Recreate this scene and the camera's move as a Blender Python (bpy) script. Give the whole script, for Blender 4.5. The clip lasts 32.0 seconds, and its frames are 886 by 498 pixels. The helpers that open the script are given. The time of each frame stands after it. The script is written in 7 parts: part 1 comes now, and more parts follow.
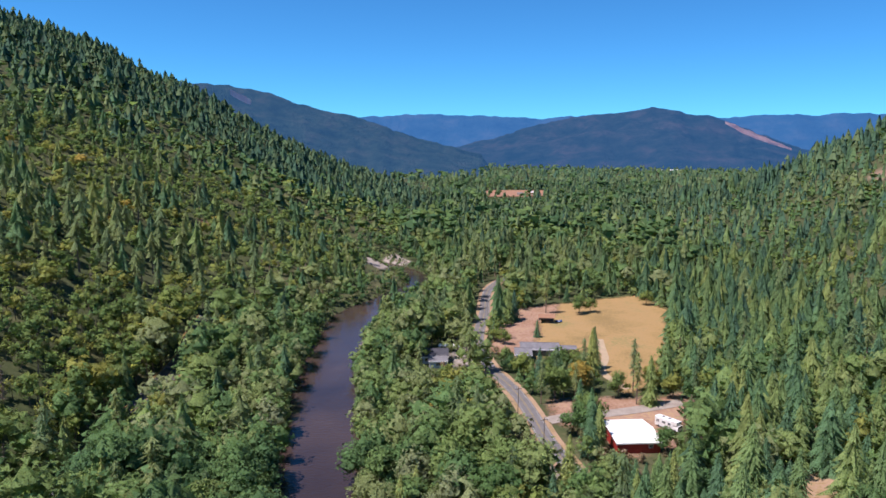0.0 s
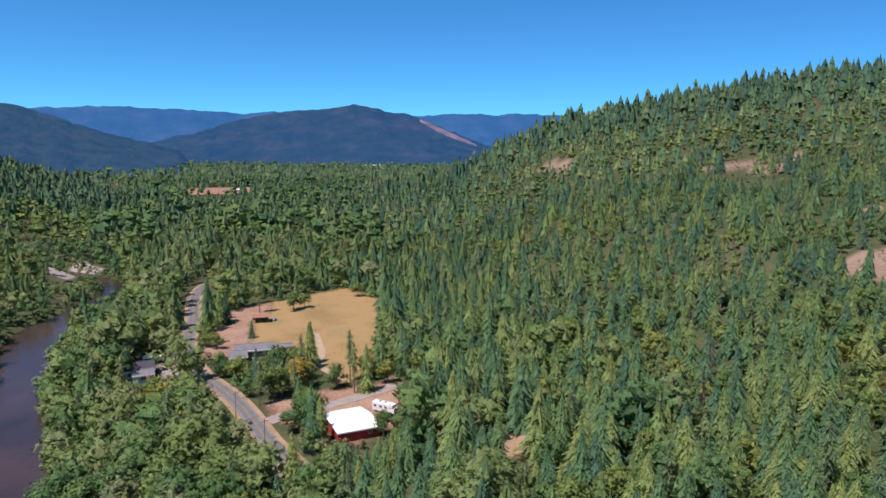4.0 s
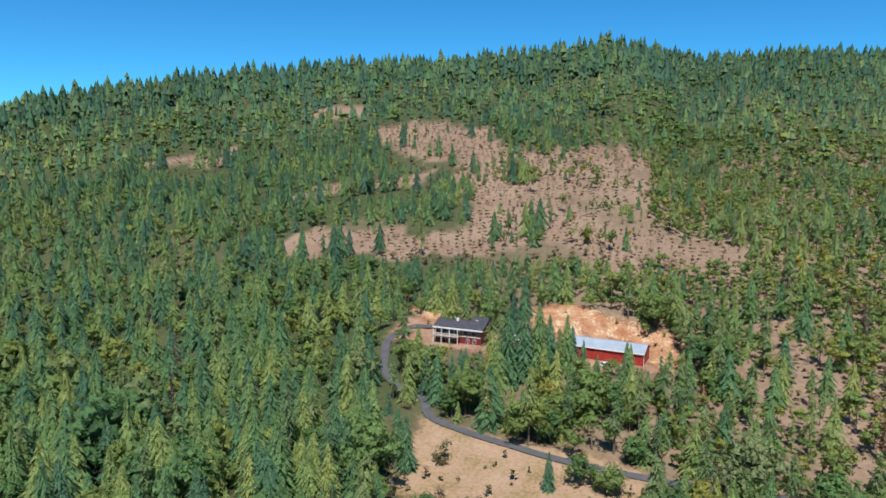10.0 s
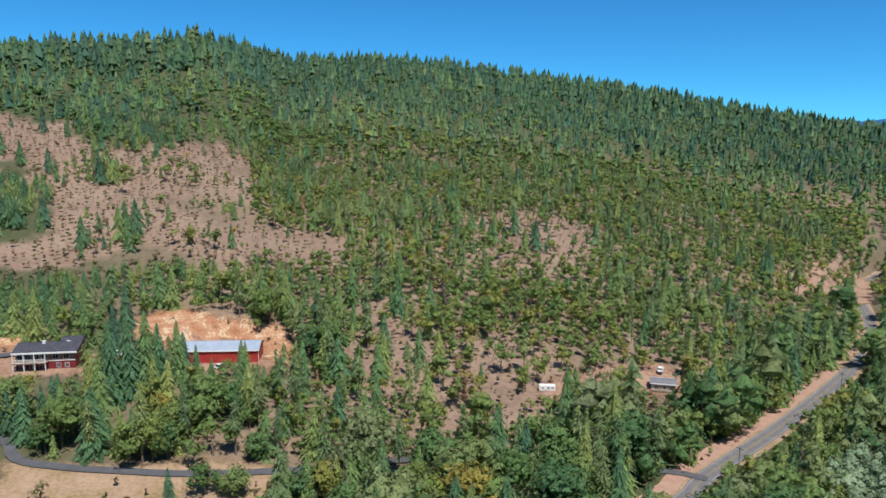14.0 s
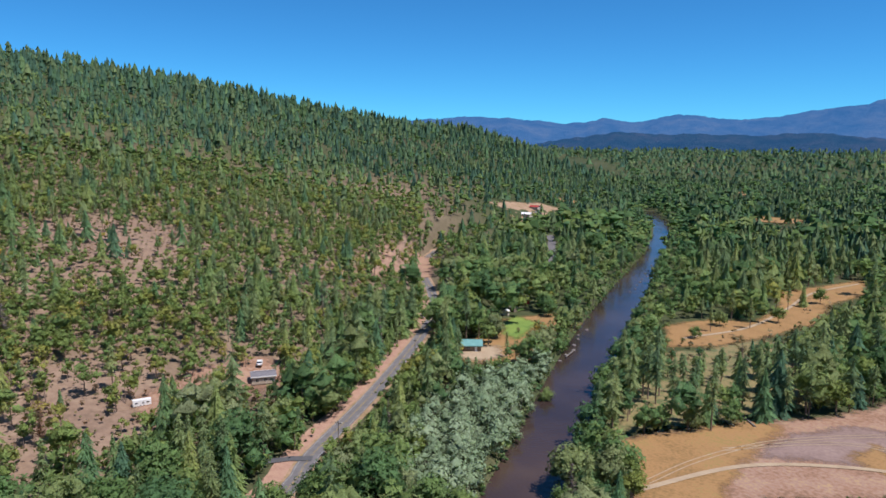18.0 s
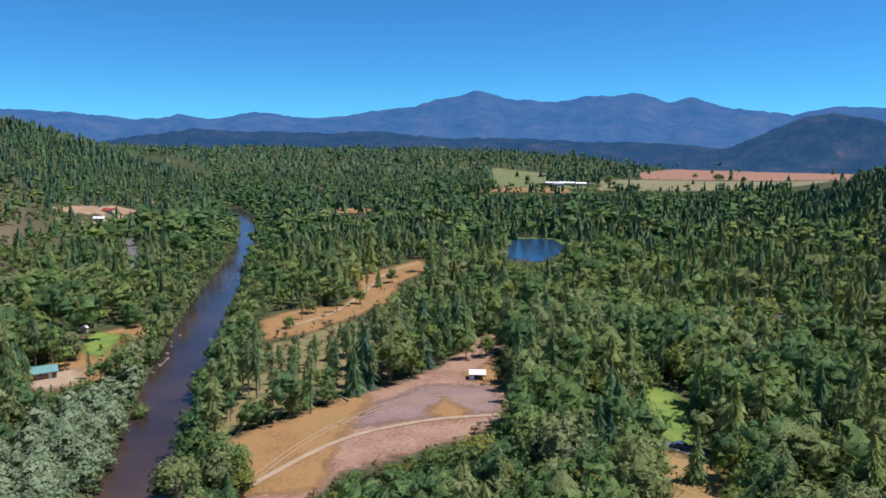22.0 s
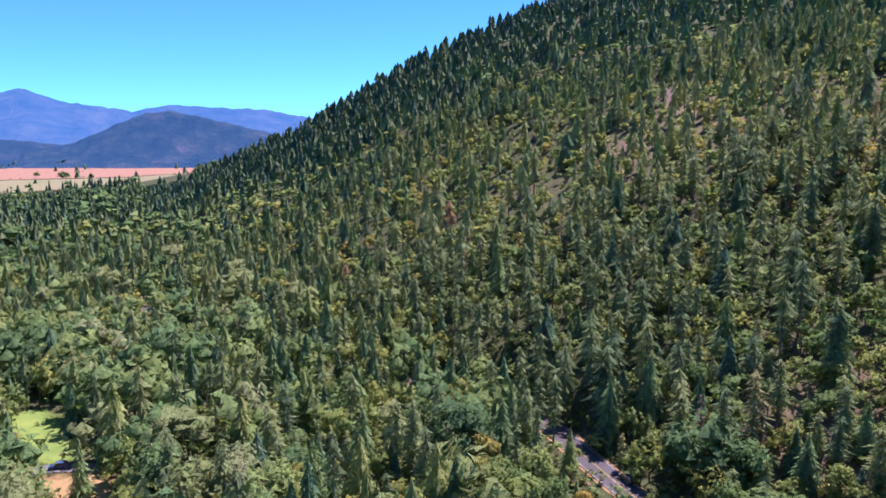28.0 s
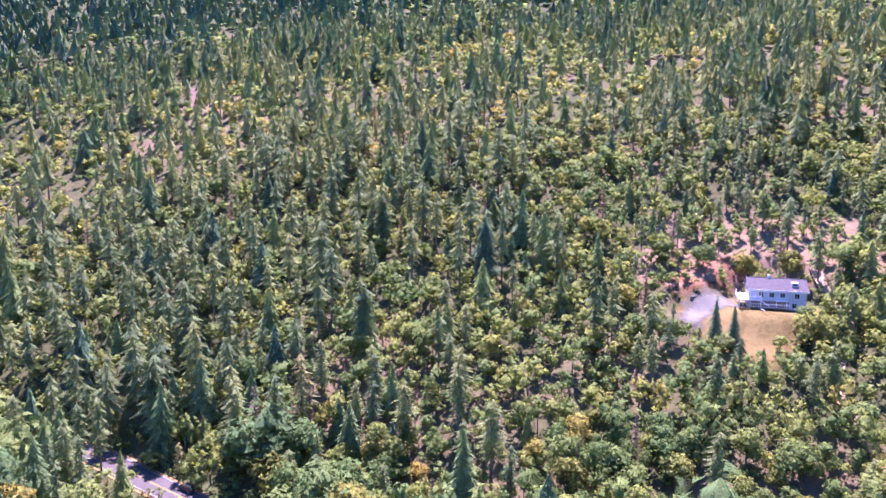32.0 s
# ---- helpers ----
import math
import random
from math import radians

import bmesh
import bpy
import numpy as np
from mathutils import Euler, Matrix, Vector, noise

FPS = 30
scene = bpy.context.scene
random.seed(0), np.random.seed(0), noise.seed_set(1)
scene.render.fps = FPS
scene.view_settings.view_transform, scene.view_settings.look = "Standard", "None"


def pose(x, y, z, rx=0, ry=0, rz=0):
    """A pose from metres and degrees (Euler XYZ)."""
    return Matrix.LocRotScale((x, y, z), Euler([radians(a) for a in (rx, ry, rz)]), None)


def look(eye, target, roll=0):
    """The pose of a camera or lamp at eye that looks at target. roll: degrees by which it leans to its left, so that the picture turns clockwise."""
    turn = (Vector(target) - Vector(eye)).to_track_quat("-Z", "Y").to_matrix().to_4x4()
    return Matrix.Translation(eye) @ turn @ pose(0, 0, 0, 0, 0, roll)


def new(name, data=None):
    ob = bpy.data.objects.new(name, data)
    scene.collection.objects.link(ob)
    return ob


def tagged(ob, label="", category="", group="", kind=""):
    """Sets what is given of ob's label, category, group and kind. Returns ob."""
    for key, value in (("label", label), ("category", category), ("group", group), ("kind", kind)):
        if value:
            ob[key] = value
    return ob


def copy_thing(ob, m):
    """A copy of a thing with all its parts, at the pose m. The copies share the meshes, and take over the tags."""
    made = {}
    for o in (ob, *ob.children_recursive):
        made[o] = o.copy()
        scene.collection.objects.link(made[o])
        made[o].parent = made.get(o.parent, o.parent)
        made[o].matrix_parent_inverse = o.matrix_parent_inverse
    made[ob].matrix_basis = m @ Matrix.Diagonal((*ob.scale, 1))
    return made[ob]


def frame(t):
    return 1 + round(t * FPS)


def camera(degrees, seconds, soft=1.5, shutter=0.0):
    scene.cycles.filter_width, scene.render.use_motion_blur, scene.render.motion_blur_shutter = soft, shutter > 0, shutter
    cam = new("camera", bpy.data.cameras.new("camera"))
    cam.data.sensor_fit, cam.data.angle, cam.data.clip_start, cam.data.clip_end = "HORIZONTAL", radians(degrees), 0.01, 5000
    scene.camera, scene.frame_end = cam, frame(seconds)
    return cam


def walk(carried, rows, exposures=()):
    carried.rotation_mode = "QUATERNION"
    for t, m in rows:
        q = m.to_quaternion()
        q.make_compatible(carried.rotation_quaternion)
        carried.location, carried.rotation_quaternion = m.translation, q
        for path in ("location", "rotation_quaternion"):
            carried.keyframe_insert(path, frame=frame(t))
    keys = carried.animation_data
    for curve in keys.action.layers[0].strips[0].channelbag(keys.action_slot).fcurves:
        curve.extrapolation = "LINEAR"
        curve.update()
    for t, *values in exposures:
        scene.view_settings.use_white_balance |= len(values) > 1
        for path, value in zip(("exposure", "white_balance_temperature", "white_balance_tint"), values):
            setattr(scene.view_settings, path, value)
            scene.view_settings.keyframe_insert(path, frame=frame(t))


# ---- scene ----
# The camera hovers on one spot, 80 m over the valley floor, and turns to its right.
# Rows of WALK: seconds, heading clockwise from +y, pitch, lean.
EYE_Z = 80.0
cam = camera(63.85, 32.0, soft=1.6)
WALK = [
    (0, -0.00, -8.23, 0.29), (0.5, 3.08, -8.24, 0.32), (1, 6.12, -8.27, 0.32), (1.5, 9.16, -8.29, 0.34), (2, 12.03, -8.32, 0.37),
    (2.5, 15.04, -8.36, 0.39), (3, 17.90, -8.39, 0.42), (3.5, 20.58, -8.39, 0.46), (5.5, 31.85, -8.43, 0.51), (6, 35.21, -8.41, 0.52),
    (6.5, 38.65, -8.42, 0.50), (7, 42.47, -8.41, 0.48), (7.5, 46.38, -8.41, 0.45), (8, 50.27, -8.40, 0.44), (8.5, 54.00, -8.41, 0.44),
    (9, 57.88, -8.41, 0.43), (9.5, 61.79, -8.41, 0.40), (10, 65.79, -8.41, 0.43), (10.5, 69.83, -8.42, 0.42), (11, 73.55, -8.43, 0.42),
    (11.5, 77.04, -8.44, 0.41), (12, 81.19, -8.43, 0.40), (12.5, 85.61, -8.42, 0.40), (13, 89.98, -8.42, 0.42), (13.5, 93.61, -8.41, 0.46),
    (15.5, 108.68, -8.43, 0.49), (16, 113.07, -8.44, 0.45), (16.5, 117.08, -8.44, 0.43), (17, 121.34, -8.46, 0.43), (17.5, 125.24, -8.46, 0.43),
    (18, 129.64, -8.45, 0.42), (18.5, 133.78, -8.45, 0.42), (19, 137.72, -8.46, 0.43), (19.5, 141.61, -8.48, 0.46), (20, 145.72, -8.48, 0.44),
    (20.5, 150.02, -8.47, 0.42), (21, 154.13, -8.47, 0.42), (21.5, 158.03, -8.45, 0.39), (22, 162.26, -8.45, 0.38), (22.5, 166.47, -8.46, 0.34),
    (23, 170.52, -8.46, 0.32), (23.5, 174.42, -8.46, 0.31), (24, 178.31, -8.47, 0.30), (24.5, 182.50, -8.47, 0.32), (25, 186.44, -8.48, 0.31),
    (25.5, 190.51, -8.48, 0.33), (27.5, 207.28, -8.46, 0.34), (28, 211.34, -8.44, 0.35), (28.5, 215.67, -8.43, 0.35), (29, 219.87, -8.41, 0.35),
    (29.5, 224.56, -8.38, 0.33), (30, 228.96, -8.37, 0.31), (30.5, 233.69, -8.31, 0.32), (31, 238.21, -8.31, 0.31), (31.5, 243.05, -8.29, 0.31),
    (32, 247.61, -8.30, 0.35)]
EXPOSURES = [(0.0, 1.22, 6550, 22), (4.0, 1.04, 6500, 22), (8.0, 1.08, 6450, 12), (12.0, 1.05, 6350, 6), (16.0, 0.97, 6300, 14), (23.5, 0.95, 6400, 22), (25.0, 1.2, 6350, 27), (26.5, 1.46, 6300, 32), (28.0, 1.8, 6200, 45), (29.0, 2.12, 6120, 56), (30.0, 2.42, 6080, 64), (32.0, 2.9, 6080, 68)]
walk(cam, [(t, pose(0, 0, EYE_Z, 90 + p, 0, -a) @ pose(0, 0, 0, 0, 0, ro)) for t, a, p, ro in WALK], EXPOSURES)

# ---- light: clear summer afternoon, sun in the south-west of the plan ----
SUN_AZ, SUN_EL = 250.0, 63.0
world = bpy.data.worlds.new("sky")
scene.world = world
world.use_nodes = True
wn = world.node_tree.nodes
sky = wn.new("ShaderNodeTexSky")
sky.sky_type = "NISHITA"
sky.sun_disc = False
sky.sun_elevation, sky.sun_rotation = radians(SUN_EL), radians(SUN_AZ)
sky.altitude, sky.air_density, sky.dust_density, sky.ozone_density = 2500, 0.9, 0.0, 2.5
wn["Background"].inputs["Strength"].default_value = 0.058
azure = wn.new("ShaderNodeMix")
azure.data_type, azure.blend_type = "RGBA", "MULTIPLY"
azure.inputs["Factor"].default_value = 1.0
azure.inputs[7].default_value = (0.25, 0.85, 1.18, 1)
world.node_tree.links.new(sky.outputs["Color"], azure.inputs[6])
world.node_tree.links.new(azure.outputs[2], wn["Background"].inputs["Color"])
sun_data = bpy.data.lights.new("sun", "SUN")
sun_data.energy, sun_data.angle, sun_data.color = 2.9, radians(0.5), (1.0, 0.95, 0.87)
sun = new("sun", sun_data)
sa, se = radians(SUN_AZ), radians(SUN_EL)
sun.matrix_world = look((0, 0, 900), (-math.sin(sa) * math.cos(se), -math.cos(sa) * math.cos(se), 900 - math.sin(se)))


# ---- materials ----
def shader(name):
    m = bpy.data.materials.new(name)
    m.use_nodes = True
    nt = m.node_tree
    return m, nt, nt.nodes, nt.links, nt.nodes["Principled BSDF"]


def ramp(nodes, stops):
    r = nodes.new("ShaderNodeValToRGB")
    e = r.color_ramp.elements
    while len(e) < len(stops):
        e.new(0.5)
    for el, (pos, col) in zip(e, stops):
        el.position, el.color = pos, (*col, 1)
    return r


def noise_tex(nodes, links, scale, detail=4, coord="Object", rough=0.55):
    tc = nodes.new("ShaderNodeTexCoord")
    n = nodes.new("ShaderNodeTexNoise")
    n.inputs["Scale"].default_value, n.inputs["Detail"].default_value, n.inputs["Roughness"].default_value = scale, detail, rough
    links.new(tc.outputs[coord], n.inputs["Vector"])
    return n


def surface(name, stops, scale=0.5, rough=0.9, fine=6.0, bump=0.3, metal=0.0, spread=0.35, spec=0.3):
    """A surface with patches at one scale, grain at a finer one, and relief."""
    m, nt, nodes, links, b = shader(name)
    n1 = noise_tex(nodes, links, scale, 5)
    n2 = noise_tex(nodes, links, fine, 3)
    add = nodes.new("ShaderNodeMix")
    add.data_type = "FLOAT"
    add.inputs["Factor"].default_value = spread
    links.new(n1.outputs["Fac"], add.inputs[2])
    links.new(n2.outputs["Fac"], add.inputs[3])
    r = ramp(nodes, [(0.5 + (pos - 0.5) * 0.62, col) for pos, col in stops])
    links.new(add.outputs[0], r.inputs["Fac"])
    links.new(r.outputs["Color"], b.inputs["Base Color"])
    b.inputs["Roughness"].default_value, b.inputs["Metallic"].default_value = rough, metal
    b.inputs["Specular IOR Level"].default_value = spec
    if bump:
        bp = nodes.new("ShaderNodeBump")
        bp.inputs["Strength"].default_value, bp.inputs["Distance"].default_value = bump, 0.3
        links.new(n2.outputs["Fac"], bp.inputs["Height"])
        links.new(bp.outputs["Normal"], b.inputs["Normal"])
    return m


def leaf(name, stops, by, light=0.58, grain=0.2, grainy=True, airy=0.0):
    """Foliage: a tone for each plant (by: 'object' or the mesh attribute 'tone'), varied clump by clump, letting light through."""
    m, nt, nodes, links, b = shader(name)
    geo = nodes.new("ShaderNodeNewGeometry")
    if by == "object":
        src = nodes.new("ShaderNodeObjectInfo").outputs["Random"]
    else:
        at = nodes.new("ShaderNodeAttribute")
        at.attribute_name = "tone"
        src = at.outputs["Fac"]
    soft = nodes.new("ShaderNodeAttribute")
    soft.attribute_name = "soft"
    turn = nodes.new("ShaderNodeVectorTransform")
    turn.vector_type, turn.convert_from, turn.convert_to = "NORMAL", "OBJECT", "WORLD"
    links.new(soft.outputs["Vector"], turn.inputs["Vector"])
    # small sprays face every way: the light breaks up over each clump
    ruffle = nodes.new("ShaderNodeTexNoise")
    ruffle.inputs["Scale"].default_value, ruffle.inputs["Detail"].default_value, ruffle.inputs["Roughness"].default_value = 1.5, 4.0, 0.7
    links.new(geo.outputs["Position"], ruffle.inputs["Vector"])
    lean = nodes.new("ShaderNodeVectorMath")
    lean.operation = "MULTIPLY_ADD"
    lean.inputs[1].default_value, lean.inputs[2].default_value = (0.8, 0.8, 0.8), (-0.4, -0.4, -0.36)
    links.new(ruffle.outputs["Color"], lean.inputs[0])
    tip = nodes.new("ShaderNodeVectorMath")
    tip.operation = "ADD"
    links.new(turn.outputs["Vector"], tip.inputs[0])
    links.new(lean.outputs[0], tip.inputs[1])
    turn = nodes.new("ShaderNodeVectorMath")
    turn.operation = "NORMALIZE"
    links.new(tip.outputs[0], turn.inputs[0])
    r = ramp(nodes, stops)
    links.new(src, r.inputs["Fac"])
    var = nodes.new("ShaderNodeMapRange")
    var.inputs["To Min"].default_value, var.inputs["To Max"].default_value = 1 - grain, 1 + grain
    links.new(geo.outputs["Random Per Island"], var.inputs["Value"])
    mul = nodes.new("ShaderNodeMix")
    mul.data_type, mul.blend_type = "RGBA", "MULTIPLY"
    mul.inputs["Factor"].default_value = 1.0
    links.new(r.outputs["Color"], mul.inputs[6])
    links.new(var.outputs["Result"], mul.inputs[7])
    # clumps of lighter and darker shoots within each crown
    shoots = nodes.new("ShaderNodeTexNoise")
    shoots.inputs["Scale"].default_value, shoots.inputs["Detail"].default_value = 0.9, 3.0
    links.new(geo.outputs["Position"], shoots.inputs["Vector"])
    sway = nodes.new("ShaderNodeMapRange")
    sway.inputs["From Min"].default_value, sway.inputs["From Max"].default_value = 0.3, 0.7
    sway.inputs["To Min"].default_value, sway.inputs["To Max"].default_value = 0.82, 1.18
    links.new(shoots.outputs["Fac"], sway.inputs["Value"])
    mul2 = nodes.new("ShaderNodeMix")
    mul2.data_type, mul2.blend_type = "RGBA", "MULTIPLY"
    mul2.inputs["Factor"].default_value = 1.0
    links.new(mul.outputs[2], mul2.inputs[6])
    links.new(sway.outputs["Result"], mul2.inputs[7])
    mul = mul2
    d = b
    d.inputs["Roughness"].default_value = 0.55
    d.inputs["Specular IOR Level"].default_value = 0.04
    tr = nodes.new("ShaderNodeBsdfTranslucent")
    mx = nodes.new("ShaderNodeMixShader")
    mx.inputs["Fac"].default_value = light
    links.new(mul.outputs[2], d.inputs["Base Color"])
    warm = nodes.new("ShaderNodeMix")
    warm.data_type, warm.blend_type = "RGBA", "MULTIPLY"
    warm.inputs["Factor"].default_value = 1.0
    warm.inputs[7].default_value = (1.3, 1.3, 0.9, 1)
    links.new(mul.outputs[2], warm.inputs[6])
    links.new(warm.outputs[2], tr.inputs["Color"])
    links.new(turn.outputs["Vector"], d.inputs["Normal"])
    links.new(turn.outputs["Vector"], tr.inputs["Normal"])
    links.new(d.outputs[0], mx.inputs[1])
    links.new(tr.outputs[0], mx.inputs[2])
    # leaf masses are porous: gaps between sprays let sun and sight through
    if grainy:
        gap = nodes.new("ShaderNodeBsdfTransparent")
        porous = nodes.new("ShaderNodeMixShader")
        holes = nodes.new("ShaderNodeTexNoise")
        holes.inputs["Scale"].default_value, holes.inputs["Detail"].default_value = 3.0, 3.0
        links.new(geo.outputs["Position"], holes.inputs["Vector"])
        cut = nodes.new("ShaderNodeMapRange")
        cut.inputs["From Min"].default_value, cut.inputs["From Max"].default_value = 0.53 - airy, 0.57 - airy
        cut.inputs["To Max"].default_value = 0.9
        links.new(holes.outputs["Fac"], cut.inputs["Value"])
        links.new(cut.outputs["Result"], porous.inputs["Fac"])
        links.new(mx.outputs[0], porous.inputs[1])
        links.new(gap.outputs[0], porous.inputs[2])
        links.new(porous.outputs[0], nodes["Material Output"].inputs["Surface"])
    else:
        links.new(mx.outputs[0], nodes["Material Output"].inputs["Surface"])
    return m


# greens lean to blue: haze over the woods put into the leaf colours
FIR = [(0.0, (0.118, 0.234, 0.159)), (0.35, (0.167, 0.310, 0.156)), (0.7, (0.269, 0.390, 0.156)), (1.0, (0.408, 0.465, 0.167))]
PINE = [(0.0, (0.175, 0.275, 0.150)), (0.5, (0.255, 0.350, 0.165)), (0.97, (0.345, 0.410, 0.180)), (1.0, (0.538, 0.346, 0.221))]
OAK = [(0.0, (0.150, 0.270, 0.101)), (0.4, (0.235, 0.338, 0.117)), (0.75, (0.305, 0.375, 0.112)), (0.94, (0.385, 0.390, 0.112)), (1.0, (0.540, 0.412, 0.111))]
WILLOW = [(0.0, (0.335, 0.455, 0.285)), (1.0, (0.440, 0.550, 0.370))]
LUSH = [(0.0, (0.121, 0.235, 0.111)), (0.35, (0.178, 0.309, 0.123)), (0.6, (0.281, 0.389, 0.141)), (0.8, (0.305, 0.372, 0.165)), (1.0, (0.340, 0.395, 0.225))]
SNAG = [(0.0, (0.234, 0.195, 0.183)), (0.6, (0.322, 0.283, 0.264)), (1.0, (0.312, 0.185, 0.122))]
SCRUB = [(0.0, (0.195, 0.224, 0.099)), (0.6, (0.338, 0.277, 0.174)), (1.0, (0.481, 0.342, 0.255))]
AIRY = {"pine": 0.02, "oak": 0.01, "scrub": 0.03}
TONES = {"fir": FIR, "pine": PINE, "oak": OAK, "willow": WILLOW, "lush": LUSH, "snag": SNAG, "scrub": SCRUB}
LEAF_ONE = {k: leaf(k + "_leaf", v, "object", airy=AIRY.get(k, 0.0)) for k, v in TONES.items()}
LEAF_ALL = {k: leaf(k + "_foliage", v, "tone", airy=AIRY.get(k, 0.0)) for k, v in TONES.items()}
for _d in (LEAF_ONE, LEAF_ALL):
    _d["willow"] = leaf("willow_sprays", WILLOW, "object" if _d is LEAF_ONE else "tone", grain=0.14, grainy=False)
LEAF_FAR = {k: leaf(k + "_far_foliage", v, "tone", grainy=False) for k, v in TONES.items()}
M_BARK = surface("bark", [(0.3, (0.14, 0.10, 0.075)), (0.7, (0.26, 0.19, 0.15))], 1.5, fine=8)
M_GROUND, _, _n, _l, _b = shader("forest_floor")
_at = _n.new("ShaderNodeAttribute")
_at.attribute_name = "dry"
_g1, _g2 = noise_tex(_n, _l, 0.03, 6, rough=0.65), noise_tex(_n, _l, 0.5, 4)
_rw = ramp(_n, [(0.3, (0.034, 0.052, 0.022)), (0.5, (0.058, 0.072, 0.032)), (0.64, (0.092, 0.092, 0.046)), (0.78, (0.145, 0.128, 0.070))])
_rd = ramp(_n, [(0.3, (0.146, 0.103, 0.072)), (0.46, (0.224, 0.152, 0.110)), (0.58, (0.268, 0.190, 0.136)), (0.7, (0.292, 0.222, 0.143))])
_mixf = _n.new("ShaderNodeMix")
_mixf.data_type = "FLOAT"
_mixf.inputs["Factor"].default_value = 0.45
_l.new(_g1.outputs["Fac"], _mixf.inputs[2])
_l.new(_g2.outputs["Fac"], _mixf.inputs[3])
_mixc = _n.new("ShaderNodeMix")
_mixc.data_type = "RGBA"
for _q, _s in ((_rw, 6), (_rd, 7)):
    _l.new(_mixf.outputs[0], _q.inputs["Fac"])
    _l.new(_q.outputs["Color"], _mixc.inputs[_s])
_l.new(_at.outputs["Fac"], _mixc.inputs["Factor"])
_l.new(_mixc.outputs[2], _b.inputs["Base Color"])
_b.inputs["Roughness"].default_value = 0.95
_b.inputs["Specular IOR Level"].default_value = 0.1
_bp = _n.new("ShaderNodeBump")
_bp.inputs["Strength"].default_value, _bp.inputs["Distance"].default_value = 0.5, 0.6
_l.new(_g2.outputs["Fac"], _bp.inputs["Height"])
_l.new(_bp.outputs["Normal"], _b.inputs["Normal"])
M_GOLD = surface("dry_grass", [(0.32, (0.199, 0.120, 0.048)), (0.46, (0.277, 0.160, 0.064)), (0.56, (0.320, 0.181, 0.077)), (0.70, (0.250, 0.176, 0.061))], 0.07, fine=1.1, spread=0.42)
M_MEADOW = surface("meadow_grass", [(0.32, (0.223, 0.150, 0.061)), (0.46, (0.294, 0.194, 0.079)), (0.56, (0.328, 0.206, 0.092)), (0.70, (0.228, 0.182, 0.070))], 0.045, fine=0.9, spread=0.35)
M_ROUGH = surface("rough_grass", [(0.32, (0.085, 0.110, 0.042)), (0.45, (0.150, 0.145, 0.062)), (0.56, (0.250, 0.185, 0.088)), (0.70, (0.120, 0.140, 0.050))], 0.12, fine=1.0, spread=0.4)
M_DIRT = surface("bare_dirt", [(0.32, (0.204, 0.118, 0.075)), (0.46, (0.290, 0.168, 0.110)), (0.56, (0.305, 0.195, 0.145)), (0.70, (0.366, 0.241, 0.133))], 0.09, fine=0.9, spread=0.5)
M_PINKGRAVEL = surface("pink_gravel", [(0.3, (0.194, 0.132, 0.113)), (0.55, (0.248, 0.173, 0.151)), (0.75, (0.295, 0.214, 0.178))], 0.08, fine=1.0, spread=0.5)
M_RED = surface("red_soil", [(0.3, (0.250, 0.124, 0.077)), (0.7, (0.327, 0.187, 0.118))], 0.12, fine=1.2)
M_BANK = surface("cut_bank_soil", [(0.32, (0.287, 0.128, 0.063)), (0.46, (0.365, 0.183, 0.098)), (0.56, (0.398, 0.221, 0.126)), (0.66, (0.519, 0.387, 0.252))], 0.22, fine=1.4, spread=0.4, bump=0.6)
M_PINKSOIL = surface("pink_soil", [(0.3, (0.30, 0.175, 0.125)), (0.55, (0.37, 0.225, 0.165)), (0.75, (0.40, 0.27, 0.19))], 0.3, fine=2.0, spread=0.5)
M_WORN = surface("worn_dry_grass", [(0.32, (0.118, 0.092, 0.028)), (0.46, (0.156, 0.116, 0.036)), (0.56, (0.176, 0.128, 0.046)), (0.70, (0.150, 0.122, 0.032))], 0.1, fine=1.1, spread=0.5)
M_CLAY = surface("red_clay_bank", [(0.32, (0.165, 0.072, 0.038)), (0.46, (0.215, 0.098, 0.054)), (0.56, (0.240, 0.122, 0.074)), (0.66, (0.280, 0.180, 0.120))], 0.22, fine=1.4, spread=0.4, bump=0.6)
M_PASTURE = surface("pasture", [(0.3, (0.105, 0.140, 0.048)), (0.55, (0.150, 0.175, 0.062)), (0.7, (0.210, 0.185, 0.080))], 0.02, fine=0.5)
M_DRYMIX = surface("dry_slope_ground", [(0.32, (0.209, 0.143, 0.077)), (0.44, (0.285, 0.198, 0.104)), (0.54, (0.314, 0.207, 0.144)), (0.68, (0.361, 0.248, 0.153))], 0.12, fine=1.1, spread=0.5)
M_SLIDE = surface("rusty_slide_soil", [(0.3, (0.100, 0.060, 0.048)), (0.7, (0.150, 0.098, 0.078))], 0.2, fine=1.4, spread=0.5)
M_TRACK = surface("track_dust", [(0.3, (0.332, 0.246, 0.162)), (0.7, (0.399, 0.307, 0.207))], 0.3, fine=2)
M_LAWN = surface("lawn", [(0.3, (0.110, 0.190, 0.038)), (0.7, (0.210, 0.285, 0.058))], 0.1, fine=2)
M_PALEGREEN = surface("dry_pasture", [(0.3, (0.160, 0.164, 0.072)), (0.55, (0.208, 0.193, 0.093)), (0.75, (0.240, 0.197, 0.111))], 0.012, fine=0.15, spread=0.4)
M_ASPHALT = surface("asphalt", [(0.3, (0.124, 0.116, 0.119)), (0.7, (0.161, 0.154, 0.158))], 0.4, fine=8, bump=0.1)
M_HIGHWAY = surface("highway_asphalt", [(0.3, (0.062, 0.059, 0.064)), (0.7, (0.087, 0.081, 0.086))], 0.4, fine=8, bump=0.1)
